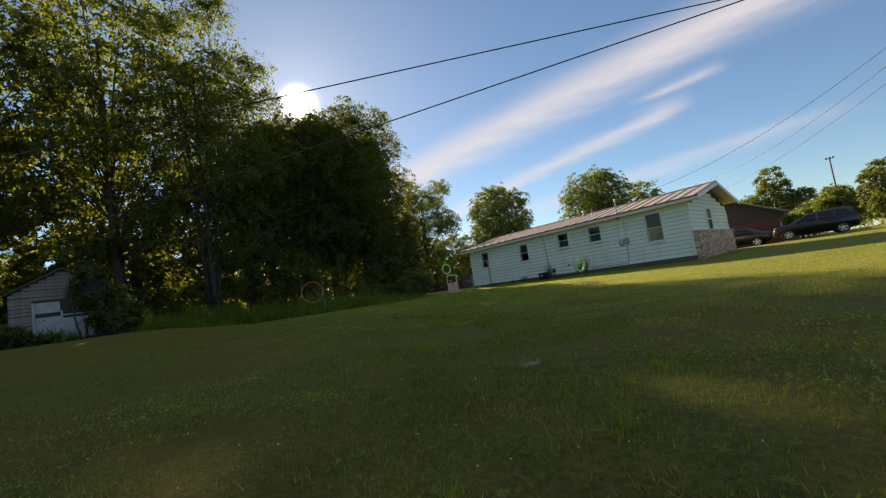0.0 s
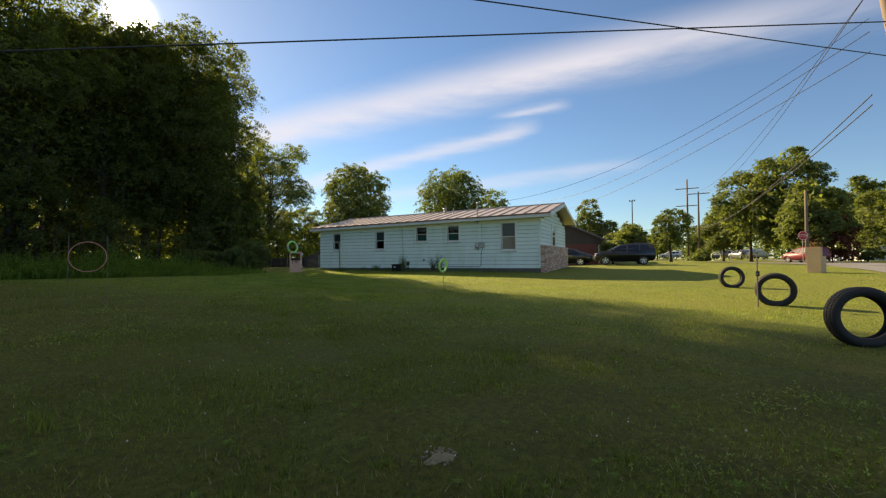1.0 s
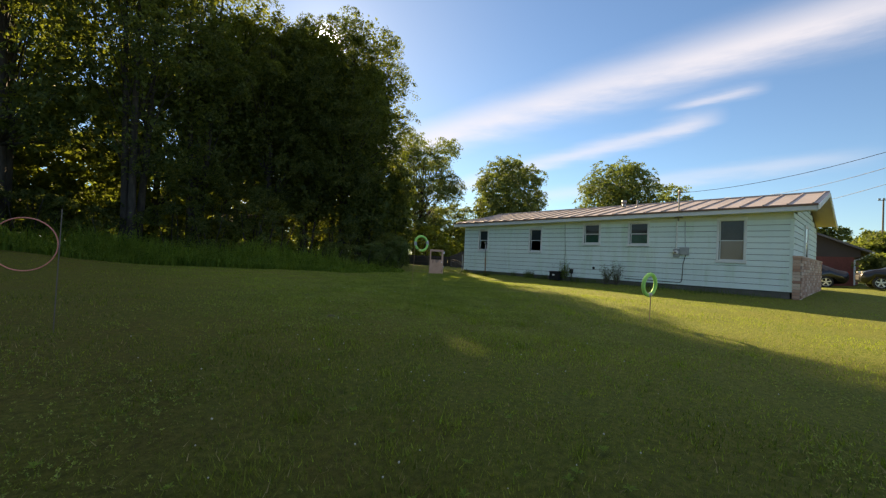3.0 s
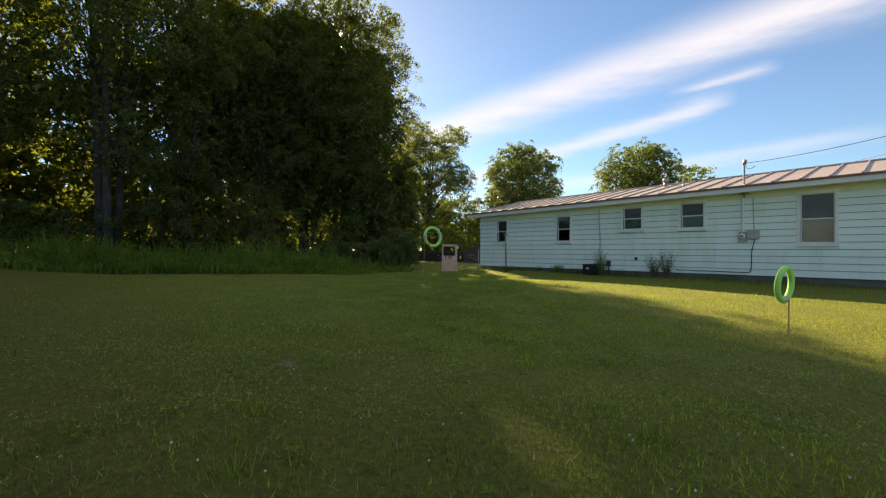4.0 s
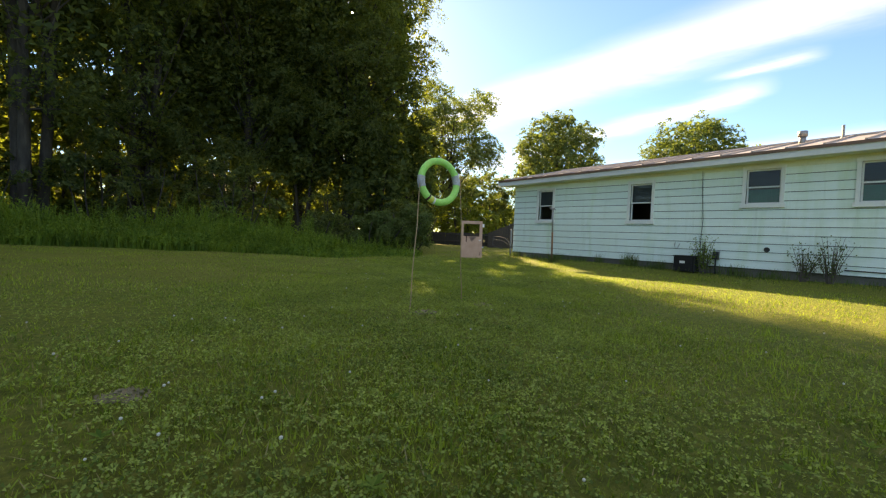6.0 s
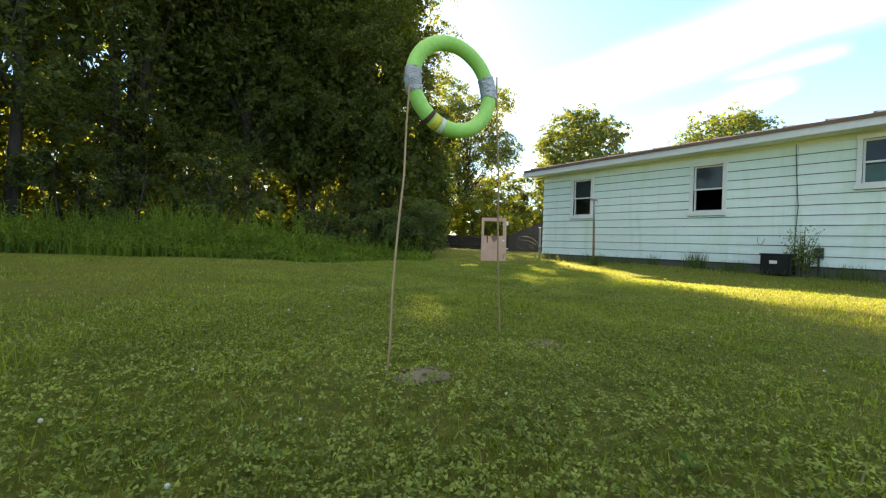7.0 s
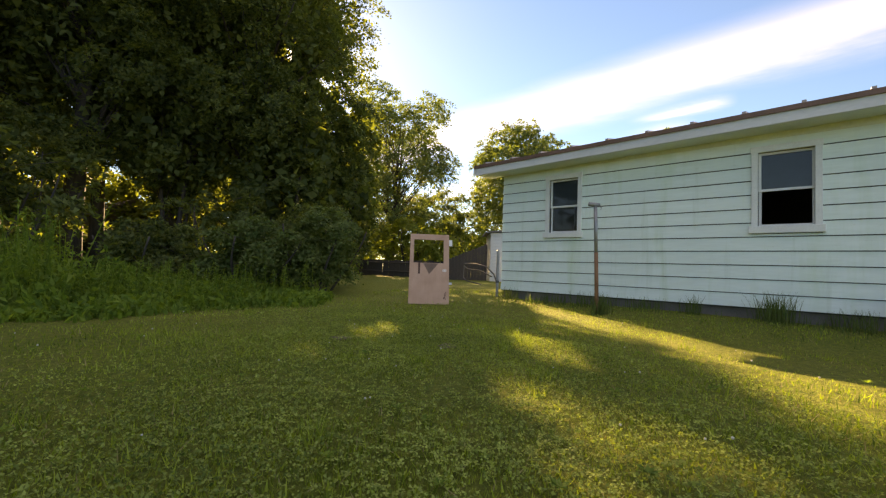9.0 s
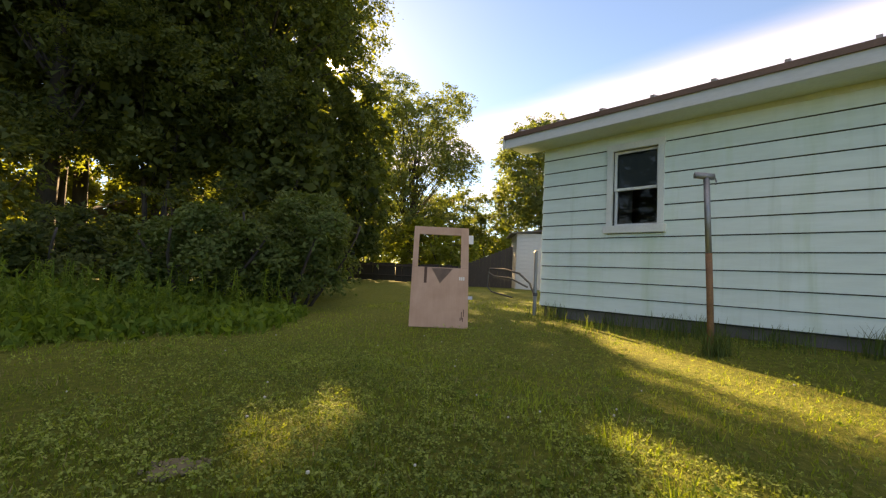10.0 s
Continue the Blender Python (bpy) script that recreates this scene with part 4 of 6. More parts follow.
def crown_points(rng, n_clumps, per, centre, radii, leaf, shell=0.55, spread=0.3, boughs=34, core=0, boxy=2.4):
    """Flat drooping sprays of leaves on rounded boughs that fill an uneven ellipsoid, round a core of coarser leaves.
    Returns the spray centres and the four corners of each leaf."""
    radii = np.asarray(radii, float)
    k = np.arange(boughs) + 0.5
    zz = 1 - 2 * k / boughs
    phi = k * 2.399963 + rng.uniform(0, 6.28)
    b = np.stack([np.sqrt(1 - zz * zz) * np.cos(phi), np.sqrt(1 - zz * zz) * np.sin(phi), zz], 1) + rng.normal(0, 0.16, (boughs, 3))
    b /= ((np.hypot(b[:, 0], b[:, 1]) ** boxy + np.abs(b[:, 2]) ** boxy) ** (1 / boxy))[:, None]
    r = shell + (0.82 - shell) * rng.random(boughs) ** 0.5
    inside = rng.random(boughs) < 0.2
    r[inside] *= rng.uniform(0.25, 0.75, inside.sum())
    bc = b * r[:, None] * radii
    br = rng.uniform(0.24, 0.42, boughs)
    who = rng.integers(0, boughs, n_clumps)
    d = rng.normal(size=(n_clumps, 3)) + 0.7 * unit(bc[who])
    d[:, 2] += 0.3
    d = unit(d)
    flat = np.minimum(radii, radii.min() * 1.2)
    cl = np.asarray(centre) + bc[who] + d * (br[who] * rng.uniform(0.35, 1.0, n_clumps))[:, None] * flat * np.array([1, 1, 0.72])
    # each spray is a shallow disc, its rim hanging
    up = unit(d * 0.75 + np.array([0, 0, 0.8]) + rng.normal(0, 0.28, (n_clumps, 3)))
    e1 = unit(np.cross(up, rng.normal(size=(n_clumps, 3))))
    e2 = np.cross(up, e1)
    R = spread * 1.75 * rng.uniform(0.6, 1.35, n_clumps)
    ang = rng.uniform(0, 2 * np.pi, (n_clumps, per))
    rad = rng.random((n_clumps, per)) ** 0.55 * (0.75 + 0.25 * np.cos(ang * 3 + who[:, None]))
    out = np.cos(ang)[..., None] * e1[:, None] + np.sin(ang)[..., None] * e2[:, None]
    p = cl[:, None] + out * (rad * R[:, None])[..., None] + up[:, None] * (rng.normal(0, 0.13, (n_clumps, per)) * R[:, None])[..., None]
    p[..., 2] -= 0.32 * R[:, None] * rad ** 2
    n = unit(up[:, None] + rng.normal(0, 0.42, (n_clumps, per, 3))).reshape(-1, 3)
    t = unit(out + rng.normal(0, 0.5, (n_clumps, per, 3))).reshape(-1, 3)
    q = leaf_faces(rng, p.reshape(-1, 3), t, n, leaf)
    if core:
        c = unit(rng.normal(size=(core, 3)))
        c /= ((np.hypot(c[:, 0], c[:, 1]) ** boxy + np.abs(c[:, 2]) ** boxy) ** (1 / boxy))[:, None]
        c = c * (rng.random((core, 1)) ** 0.42 * 0.86) * radii + np.asarray(centre)
        q = np.concatenate([q, leaf_faces(rng, c, unit(rng.normal(size=(core, 3))), unit(rng.normal(size=(core, 3))), leaf * 1.9)])
    return cl, q


def leaf_faces(rng, c, t, n, size, aspect=0.62):
    """Pointed leaves at c along t, facing n, folded a little along the midrib."""
    u = unit(np.cross(n, t))
    m = np.cross(u, t)
    s = size * rng.uniform(0.6, 1.3, (len(c), 1))
    fold = m * s * 0.1
    return np.stack([c - t * s * 0.5, c + u * s * aspect * 0.5 + fold - t * s * 0.08, c + t * s * 0.5, c - u * s * aspect * 0.5 + fold - t * s * 0.08], 1)


# openings between the boughs that let the low sun through, as points on lines towards the sun
OPENINGS = ((-14.6, -12.9, 0.86, 0.07), (-13.6, -11.95, 0.83, 0.10), (-12.7, -11.0, 0.78, 0.08), (-8.08, -5.78, 0.64, 0.10), (-7.2, -5.05, 0.65, 0.11), (-5.5, -3.5, 0.69, 0.16),
            (-8.5, -5.85, 0.0, 0.38), (-5.74, -2.45, 0.0, 0.22), (-4.86, -2.2, 0.0, 0.1), (-5.6, -1.6, 0.0, 0.12), (-4.25, -3.5, 0.0, 0.13), (-5.4, -4.15, 0.0, 0.24), (-5.4, -4.65, 0.0, 0.2), (-5.15, -0.9, 0.0, 0.13), (-4.54, -1.75, 0.0, 0.15), (-4.9, -2.0, 0.0, 0.12), (-4.4, 1.1, 0.0, 0.12), (-3.9, -3.3, 0.0, 0.2))


def open_to_sun(p, leaf):
    """True for points that lie clear of the openings."""
    u = np.array(SUN_DIR)
    ok = np.ones(len(p), bool)
    stay = np.random.default_rng(7).random(len(p))
    for x, y, z, r in OPENINGS:
        d = p - np.array((x, y, z))
        s = d @ u
        off = d - s[:, None] * u
        wob = 1 + 0.35 * np.sin(5.0 * p[:, 0] + 3.0 * p[:, 2]) * np.sin(4.0 * p[:, 1] + x)
        ok &= (np.linalg.norm(off, axis=1) > r * wob + (0.32 if z > 0 else 0.2) * leaf) | (stay < 0.07)
    return ok


def tree(name, x, y, H, R, base, leaf, mat, clumps, per, label, seed, stems=1, trunk_r=0.28, group="", shell=0.45, spread=0.34, limbs=26, lean=(0, 0), z=None, boughs=34, far=False, core=0):
    rng = np.random.default_rng(seed)
    g = gz(x, y) if z is None else z
    ob = thing(name, (x, y, g - 0.05), label, "tree" if H > 4 else "shrub", group)
    mid = (H + base) / 2
    cl, q = crown_points(rng, clumps, per, (lean[0], lean[1], mid), (R, R, (H - base) / 2), leaf, shell, spread, boughs, core, 3.4 if group == "trees at the edge of the lawn" else 2.4)
    pts = q.mean(1)
    keep = pts[:, 2] > 0.25
    if group in ("trees at the edge of the lawn", "sunlit trees behind the wood", "young trees behind the garden"):
        keep &= open_to_sun(pts + np.array((x, y, g)), leaf)
    q = q[keep]
    if far:
        q = np.stack([q[:, 0], q[:, 1] * 1.3 - q[:, 3] * 0.3, q[:, 2]], 1)
    crown = new("crown", quads_mesh("crown", q, mat))
    crown.parent = ob
    bm = bmesh.new()
    tops = []
    for k in range(stems):
        a = 2 * math.pi * k / max(stems, 1) + seed
        sx, sy = (0.0, 0.0) if stems == 1 else (0.35 * math.cos(a), 0.35 * math.sin(a))
        tx, ty = lean[0] * 0.7 + sx * (2.5 if stems > 1 else 0), lean[1] * 0.7 + sy * (2.5 if stems > 1 else 0)
        path, rad = [], []
        rr = trunk_r / math.sqrt(stems)
        for i in range(9):
            f = i / 8
            path.append((sx + (tx - sx) * f + 0.12 * math.sin(3 * f + k + seed), sy + (ty - sy) * f + 0.12 * math.cos(2.5 * f + 2 * k + seed), H * (0.86 if stems == 1 else 0.72) * f))
            rad.append(rr * (1.25 if i == 0 else 1) * (1 - 0.85 * f) + 0.012)
        add_tube(bm, path, rad, 9)
        tops.append(path)
    pick = rng.choice(len(cl), min(limbs, len(cl)), replace=False)
    for j in pick:
        p = Vector(cl[j])
        path = tops[int(rng.integers(len(tops)))]
        f = min(7, max(2, int(8 * (0.75 * p.z) / (H * 0.86))))
        s = Vector(path[f])
        midp = s.lerp(p, 0.5) + Vector((0, 0, 0.06 * (p - s).length)) + Vector(rng.normal(size=3)) * 0.12
        r0 = 0.3 * trunk_r / math.sqrt(stems) * (1.1 - f / 9)
        add_tube(bm, [s, s.lerp(midp, 0.6), midp, p], [r0, r0 * 0.7, r0 * 0.5, 0.012], 6)
    part("trunk", bm, M["bark"], ob, "", True)
    return ob


WOODS = "trees at the edge of the lawn"
DARK = "tall leafy tree with a dense dark backlit crown"
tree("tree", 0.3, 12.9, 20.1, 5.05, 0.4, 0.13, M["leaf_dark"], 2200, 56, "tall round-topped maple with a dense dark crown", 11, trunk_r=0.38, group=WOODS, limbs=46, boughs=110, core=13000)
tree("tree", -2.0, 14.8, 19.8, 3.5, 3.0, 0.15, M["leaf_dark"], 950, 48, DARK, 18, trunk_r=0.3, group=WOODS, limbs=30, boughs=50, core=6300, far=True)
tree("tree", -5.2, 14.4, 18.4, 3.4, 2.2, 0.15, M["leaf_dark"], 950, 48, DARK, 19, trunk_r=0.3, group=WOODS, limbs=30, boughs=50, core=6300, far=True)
# hidden filler trees, added to stop sun leaking through onto the lawn
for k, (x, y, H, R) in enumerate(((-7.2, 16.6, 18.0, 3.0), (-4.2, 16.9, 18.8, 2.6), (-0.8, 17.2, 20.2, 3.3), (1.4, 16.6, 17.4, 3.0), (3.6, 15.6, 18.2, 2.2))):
    tree("tree", x, y, H, R, 5.0, 0.26, M["leaf_dark"], 300, 40, "dense filler tree added behind the front row to block sun", 190 + k, trunk_r=0.26, group=WOODS, limbs=20, boughs=50, core=5200, far=True)
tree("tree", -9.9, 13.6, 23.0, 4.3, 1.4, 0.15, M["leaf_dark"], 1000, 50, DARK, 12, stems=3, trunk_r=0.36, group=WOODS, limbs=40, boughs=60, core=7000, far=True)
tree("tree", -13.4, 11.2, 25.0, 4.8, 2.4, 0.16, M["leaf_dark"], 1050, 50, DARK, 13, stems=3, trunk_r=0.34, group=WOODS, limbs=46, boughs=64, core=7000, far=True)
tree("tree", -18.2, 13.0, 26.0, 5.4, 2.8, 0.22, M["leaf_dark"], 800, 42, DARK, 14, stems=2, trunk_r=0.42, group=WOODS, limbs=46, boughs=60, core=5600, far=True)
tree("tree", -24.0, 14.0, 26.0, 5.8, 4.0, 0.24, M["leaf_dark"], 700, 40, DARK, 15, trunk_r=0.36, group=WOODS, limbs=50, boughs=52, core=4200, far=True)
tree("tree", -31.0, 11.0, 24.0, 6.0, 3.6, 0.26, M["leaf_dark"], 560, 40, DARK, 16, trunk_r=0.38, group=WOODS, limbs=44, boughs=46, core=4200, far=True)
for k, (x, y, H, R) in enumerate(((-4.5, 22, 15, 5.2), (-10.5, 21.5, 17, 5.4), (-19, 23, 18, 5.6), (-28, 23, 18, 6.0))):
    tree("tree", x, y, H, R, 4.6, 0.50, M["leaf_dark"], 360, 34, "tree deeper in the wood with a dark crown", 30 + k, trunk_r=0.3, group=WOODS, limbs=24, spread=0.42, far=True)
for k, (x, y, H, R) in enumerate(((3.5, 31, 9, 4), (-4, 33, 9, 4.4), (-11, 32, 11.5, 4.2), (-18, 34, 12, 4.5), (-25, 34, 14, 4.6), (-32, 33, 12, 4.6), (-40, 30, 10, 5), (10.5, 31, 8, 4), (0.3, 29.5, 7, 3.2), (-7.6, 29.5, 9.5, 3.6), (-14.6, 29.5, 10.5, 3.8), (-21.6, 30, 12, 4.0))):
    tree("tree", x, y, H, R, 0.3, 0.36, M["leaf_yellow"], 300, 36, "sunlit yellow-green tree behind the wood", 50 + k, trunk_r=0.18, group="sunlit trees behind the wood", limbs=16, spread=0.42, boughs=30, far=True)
tree("tree", 15.6, 22.0, 17.0, 5.5, 0.6, 0.19, M["leaf_pale"], 1500, 36, "airy tree with thin foliage and open branches", 61, stems=3, trunk_r=0.36, limbs=120, shell=0.3, spread=0.36, boughs=60)
tree("tree", 23.3, 14.8, 13.4, 4.4, 0.8, 0.22, M["leaf_pale"], 1500, 30, "round leafy tree behind the house", 62, trunk_r=0.25, group="round trees behind the house", limbs=30, boughs=170, spread=0.26, shell=0.62, core=5600, far=True)
tree("tree", 38.4, 8.2, 15.0, 5.1, 1.2, 0.25, M["leaf_pale"], 1500, 30, "round leafy tree behind the house", 63, trunk_r=0.28, group="round trees behind the house", limbs=30, boughs=170, spread=0.30, shell=0.62, core=5600, far=True)
tree("tree", 43.0, 4.0, 12.4, 3.6, 1.2, 0.30, M["leaf_pale"], 260, 40, "smaller leafy tree behind the house", 64, trunk_r=0.2, limbs=20, boughs=40, spread=0.4, core=800, far=True)
for k, (x, y, H, R, mt) in enumerate(((7.0, 17.5, 8.0, 3.0, "leaf_dark"), (10.5, 26.5, 8.5, 3.4, "leaf_mid"), (19.5, 27.0, 9.0, 3.6, "leaf_mid"), (4.5, 25.0, 9.0, 3.4, "leaf_dark"), (25.0, 22.5, 7.0, 3.4, "leaf_mid"), (21.2, 21.4, 8.0, 2.8, "leaf_pale"), (0.7, 10.6, 7.6, 2.2, "leaf_dark"), (4.0, 12.0, 9.0, 2.1, "leaf_dark"), (-2.4, 13.2, 9.0, 2.3, "leaf_dark"))):
    tree("tree", x, y, H, R, 2.6 if x < -1 else 0.3, 0.21, M[mt], 300, 42, "bushy young tree behind the garden", 66 + k, stems=3, trunk_r=0.16, group="young trees behind the garden", limbs=26, boughs=36, core=900 if mt == "leaf_dark" else 0)
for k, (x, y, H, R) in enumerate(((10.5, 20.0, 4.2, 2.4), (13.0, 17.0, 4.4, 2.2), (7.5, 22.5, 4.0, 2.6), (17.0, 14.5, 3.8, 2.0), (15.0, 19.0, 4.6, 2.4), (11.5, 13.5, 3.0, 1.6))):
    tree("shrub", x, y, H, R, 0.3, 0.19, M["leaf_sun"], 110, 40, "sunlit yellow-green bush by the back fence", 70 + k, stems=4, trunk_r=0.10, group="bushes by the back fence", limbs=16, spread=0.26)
tree("shrub", -2.35, 3.1, 2.0, 0.95, 0.1, 0.075, M["leaf_mid"], 220, 60, "dense green shrub at the end of the tall weeds", 80, stems=5, trunk_r=0.035, limbs=14, spread=0.17, boughs=26)
tree("shrub", -3.5, 3.4, 1.55, 1.1, 0.1, 0.075, M["leaf_mid"], 220, 60, "low green shrub among the tall weeds", 83, stems=5, trunk_r=0.035, limbs=14, spread=0.17, boughs=24)
tree("shrub", -4.9, 4.9, 1.5, 1.2, 0.1, 0.085, M["leaf_dark"], 200, 56, "dense dark shrub among the weeds", 81, stems=5, trunk_r=0.035, limbs=14, spread=0.18, boughs=24)
tree("shrub", -1.4, 4.8, 2.3, 1.2, 0.2, 0.085, M["leaf_dark"], 200, 56, "dense dark shrub below the tall maple", 82, stems=5, trunk_r=0.035, limbs=14, spread=0.18, boughs=24)
tree("shrub", -7.1, 11.6, 5.0, 1.7, 0.1, 0.15, M["leaf_dark"], 130, 40, "dark leafy bush of the underwood", 88, stems=4, trunk_r=0.05, group="underwood", limbs=14, spread=0.22, boughs=20)
tree("shrub", -8.8, 12.6, 5.4, 1.8, 0.1, 0.15, M["leaf_dark"], 130, 40, "dark leafy bush of the underwood", 89, stems=4, trunk_r=0.05, group="underwood", limbs=14, spread=0.22, boughs=20)
rngu = np.random.default_rng(5)
for k in range(15):
    x = -3.5 - 3.2 * k + rngu.uniform(-0.7, 0.7)
    tree("tree", x, 17.8 - 0.35 * max(0, k - 6) + rngu.uniform(-1.0, 1.0), (rngu.uniform(1.8, 2.4) if x > -12 else rngu.uniform(4.5, 7.0)), rngu.uniform(2.0, 2.7), 0.2, 0.28, M["leaf_dark"], 130, 30, "young dark tree of the underwood", 160 + k, stems=2, trunk_r=0.10, group="underwood", limbs=10, spread=0.34, boughs=26, far=True, core=500)
for k in range(16):
    x = -2.5 - 2.4 * k + rngu.uniform(-0.6, 0.6)
    if abs(x + 4.7) < 1.3:
        x -= 2.0
    y = 9.0 + rngu.uniform(-1.0, 2.5) + (0.12 * (k - 5)) - (0.35 * max(0, k - 7))
    tree("shrub", x, y, rngu.uniform(2.6, 4.8), rngu.uniform(1.5, 2.1), 0.1, 0.17, M["leaf_dark"], 70, 36, "dark leafy bush of the underwood", 90 + k, stems=4, trunk_r=0.05, group="underwood", limbs=12, spread=0.22, boughs=16, far=True)


# ---- tall weeds along the wood ----
EDGE = [(-2.4, 2.1), (-3.6, 1.3), (-5.4, 0.7), (-7.2, 1.0), (-9.2, 3.0), (-12.4, 5.2), (-15.5, 5.6), (-19.5, 4.4), (-24.0, 4.2), (-29.0, 2.5), (-34.0, -1.0), (-40.0, -8.0)]


def edge_y(x):
    pts = EDGE[::-1]
    return np.interp(x, [p[0] for p in pts], [p[1] for p in pts])


def weed_bed(name, x0, x1, deep, n, hmin, hmax, mat, label, seed, wide=0.035):
    rng = np.random.default_rng(seed)
    x = rng.uniform(x0, x1, n)
    f = rng.random(n) ** 1.3
    y = edge_y(x) + f * deep + 0.25 * np.sin(x * 2.1) + rng.normal(0, 0.12, n)
    h = rng.uniform(hmin, hmax, n) * (0.35 + 0.65 * np.clip(f * 2.2, 0, 1)) * (0.72 + 0.25 * np.sin(x * 1.3 + y) + 0.2 * np.sin(3.1 * x + 1.0) * np.sin(2.7 * y)) * (1 - 0.35 * smooth01(x, -9.0, -6.0)) * (1 - 0.5 * smooth01(x, -7.5, -5.0)) * (0.8 + 0.45 * rng.random(n) ** 3)
    z = ground_height(x, y)
    a = rng.uniform(0, 2 * np.pi, n)
    bend = rng.uniform(0.1, 0.45, n) * h
    w = wide * rng.uniform(0.6, 1.4, n)
    q = []
    for i, (f0, f1) in enumerate(((0.0, 0.55), (0.55, 1.0))):
        def at(ff):
            return np.stack([x + np.cos(a) * bend * ff ** 2, y + np.sin(a) * bend * ff ** 2, z + h * ff * (1 - 0.12 * ff)], 1)
        s = np.stack([-np.sin(a), np.cos(a), 0 * a], 1)
        w0 = (w * (1.0 if i == 0 else 0.85))[:, None]
        w1 = (w * (0.85 if i == 0 else 0.08))[:, None]
        A, B = at(f0), at(f1)
        q.append(np.stack([A - s * w0 / 2, A + s * w0 / 2, B + s * w1 / 2, B - s * w1 / 2], 1))
    # broad leaves up the stalks
    m = n * 2
    i = rng.integers(0, n, m)
    ff = rng.uniform(0.35, 1.0, m)
    c = np.stack([x[i] + np.cos(a[i]) * bend[i] * ff ** 2, y[i] + np.sin(a[i]) * bend[i] * ff ** 2, z[i] + h[i] * ff], 1) + rng.normal(0, 0.035, (m, 3))
    q.append(leaf_quads(rng, c, 0.10, 0.2, 0.4))
    ob = new(name, quads_mesh(name, np.concatenate(q), mat))
    return tagged(ob, label, "weeds", kind="stuff")


weed_bed("tall_weeds", -16, -2.6, 4.0, 15000, 0.8, 1.7, M["weeds"], "rank green weeds and tall grass below the trees", 201)
def broad_plants(x0, x1, n, seed, tall=1.0):
    """Leafy stalks with long drooping leaves that rise over the other weeds."""
    rng = np.random.default_rng(seed)
    x = rng.uniform(x0, x1, n)
    y = edge_y(x) + rng.uniform(0.25, 3.2, n)
    h = tall * rng.uniform(0.55, 1.35, n)
    lx, ly = rng.normal(0, 0.12, n) * h, rng.normal(0, 0.12, n) * h
    z = ground_height(x, y)
    q = []
    for k in range(26):
        f = 0.25 + 0.75 * (k + rng.random(n)) / 26
        a = rng.uniform(0, 2 * np.pi, n)
        L = rng.uniform(0.08, 0.19, n) * (1.15 - 0.6 * f) * (0.4 + 0.6 * tall)
        d = np.stack([np.cos(a), np.sin(a), 0 * a], 1)
        s = np.stack([-np.sin(a), np.cos(a), 0 * a], 1)
        b = np.stack([x + lx * f, y + ly * f, z + h * f], 1)
        mid = b + d * (L * 0.5)[:, None] + np.array([0, 0, 1]) * (L * 0.3)[:, None]
        tip = b + d * L[:, None] + np.array([0, 0, 1]) * (L * rng.uniform(-0.3, 0.35, n))[:, None]
        w = (L * 0.15)[:, None]
        q.append(np.stack([b, mid + s * w, tip, mid - s * w], 1))
    for f0, f1 in ((0.0, 0.5), (0.5, 1.0)):
        for a in (0.0, math.pi / 2):
            s = np.array([math.cos(a), math.sin(a), 0]) * 0.007
            A = np.stack([x + lx * f0, y + ly * f0, z + h * f0], 1)
            B = np.stack([x + lx * f1, y + ly * f1, z + h * f1], 1)
            q.append(np.stack([A - s, A + s, B + s * 0.6, B - s * 0.6], 1))
    ob = new("leafy_stalks", quads_mesh("leafy_stalks", np.concatenate(q), M["weeds"]))
    return tagged(ob, "tall leafy stalks rising from the weeds", "weeds", kind="stuff")


broad_plants(-16, -6.4, 260, 211)
broad_plants(-7.0, -2.8, 200, 212, 0.5)
weed_bed("tall_weeds", -42, -16, 5.0, 12000, 0.9, 1.8, M["weeds"], "rank green weeds and tall grass along the wood", 202, 0.05)


def tuft(x, y, n, h, spread, mat, label, seed, group="weeds against the house"):
    rng = np.random.default_rng(seed)
    g = gz(x, y)
    n = int(n * 1.4)
    px, py = rng.normal(0, spread, n), rng.normal(0, spread * 0.7, n)
    hh = h * rng.uniform(0.4, 1.0, n)
    a = rng.uniform(0, 2 * np.pi, n)
    b = hh * rng.uniform(0.15, 0.6, n)
    s = np.stack([-np.sin(a), np.cos(a), 0 * a], 1)
    w = 0.0042 * rng.uniform(0.6, 1.3, (n, 1))
    A = np.stack([px, py, 0 * px - 0.01], 1)
    B = np.stack([px + np.cos(a) * b * 0.35, py + np.sin(a) * b * 0.35, hh * 0.6], 1)
    C = np.stack([px + np.cos(a) * b, py + np.sin(a) * b, hh], 1)
    q = np.concatenate([np.stack([A - s * w, A + s * w, B + s * w * 0.8, B - s * w * 0.8], 1), np.stack([B - s * w * 0.8, B + s * w * 0.8, C + s * w * 0.1, C - s * w * 0.1], 1)])
    ob = new("weed_tuft", quads_mesh("weed_tuft", q, mat))
    ob.location = (x, y, g)
    return tagged(ob, label, "weeds", group, "stuff")


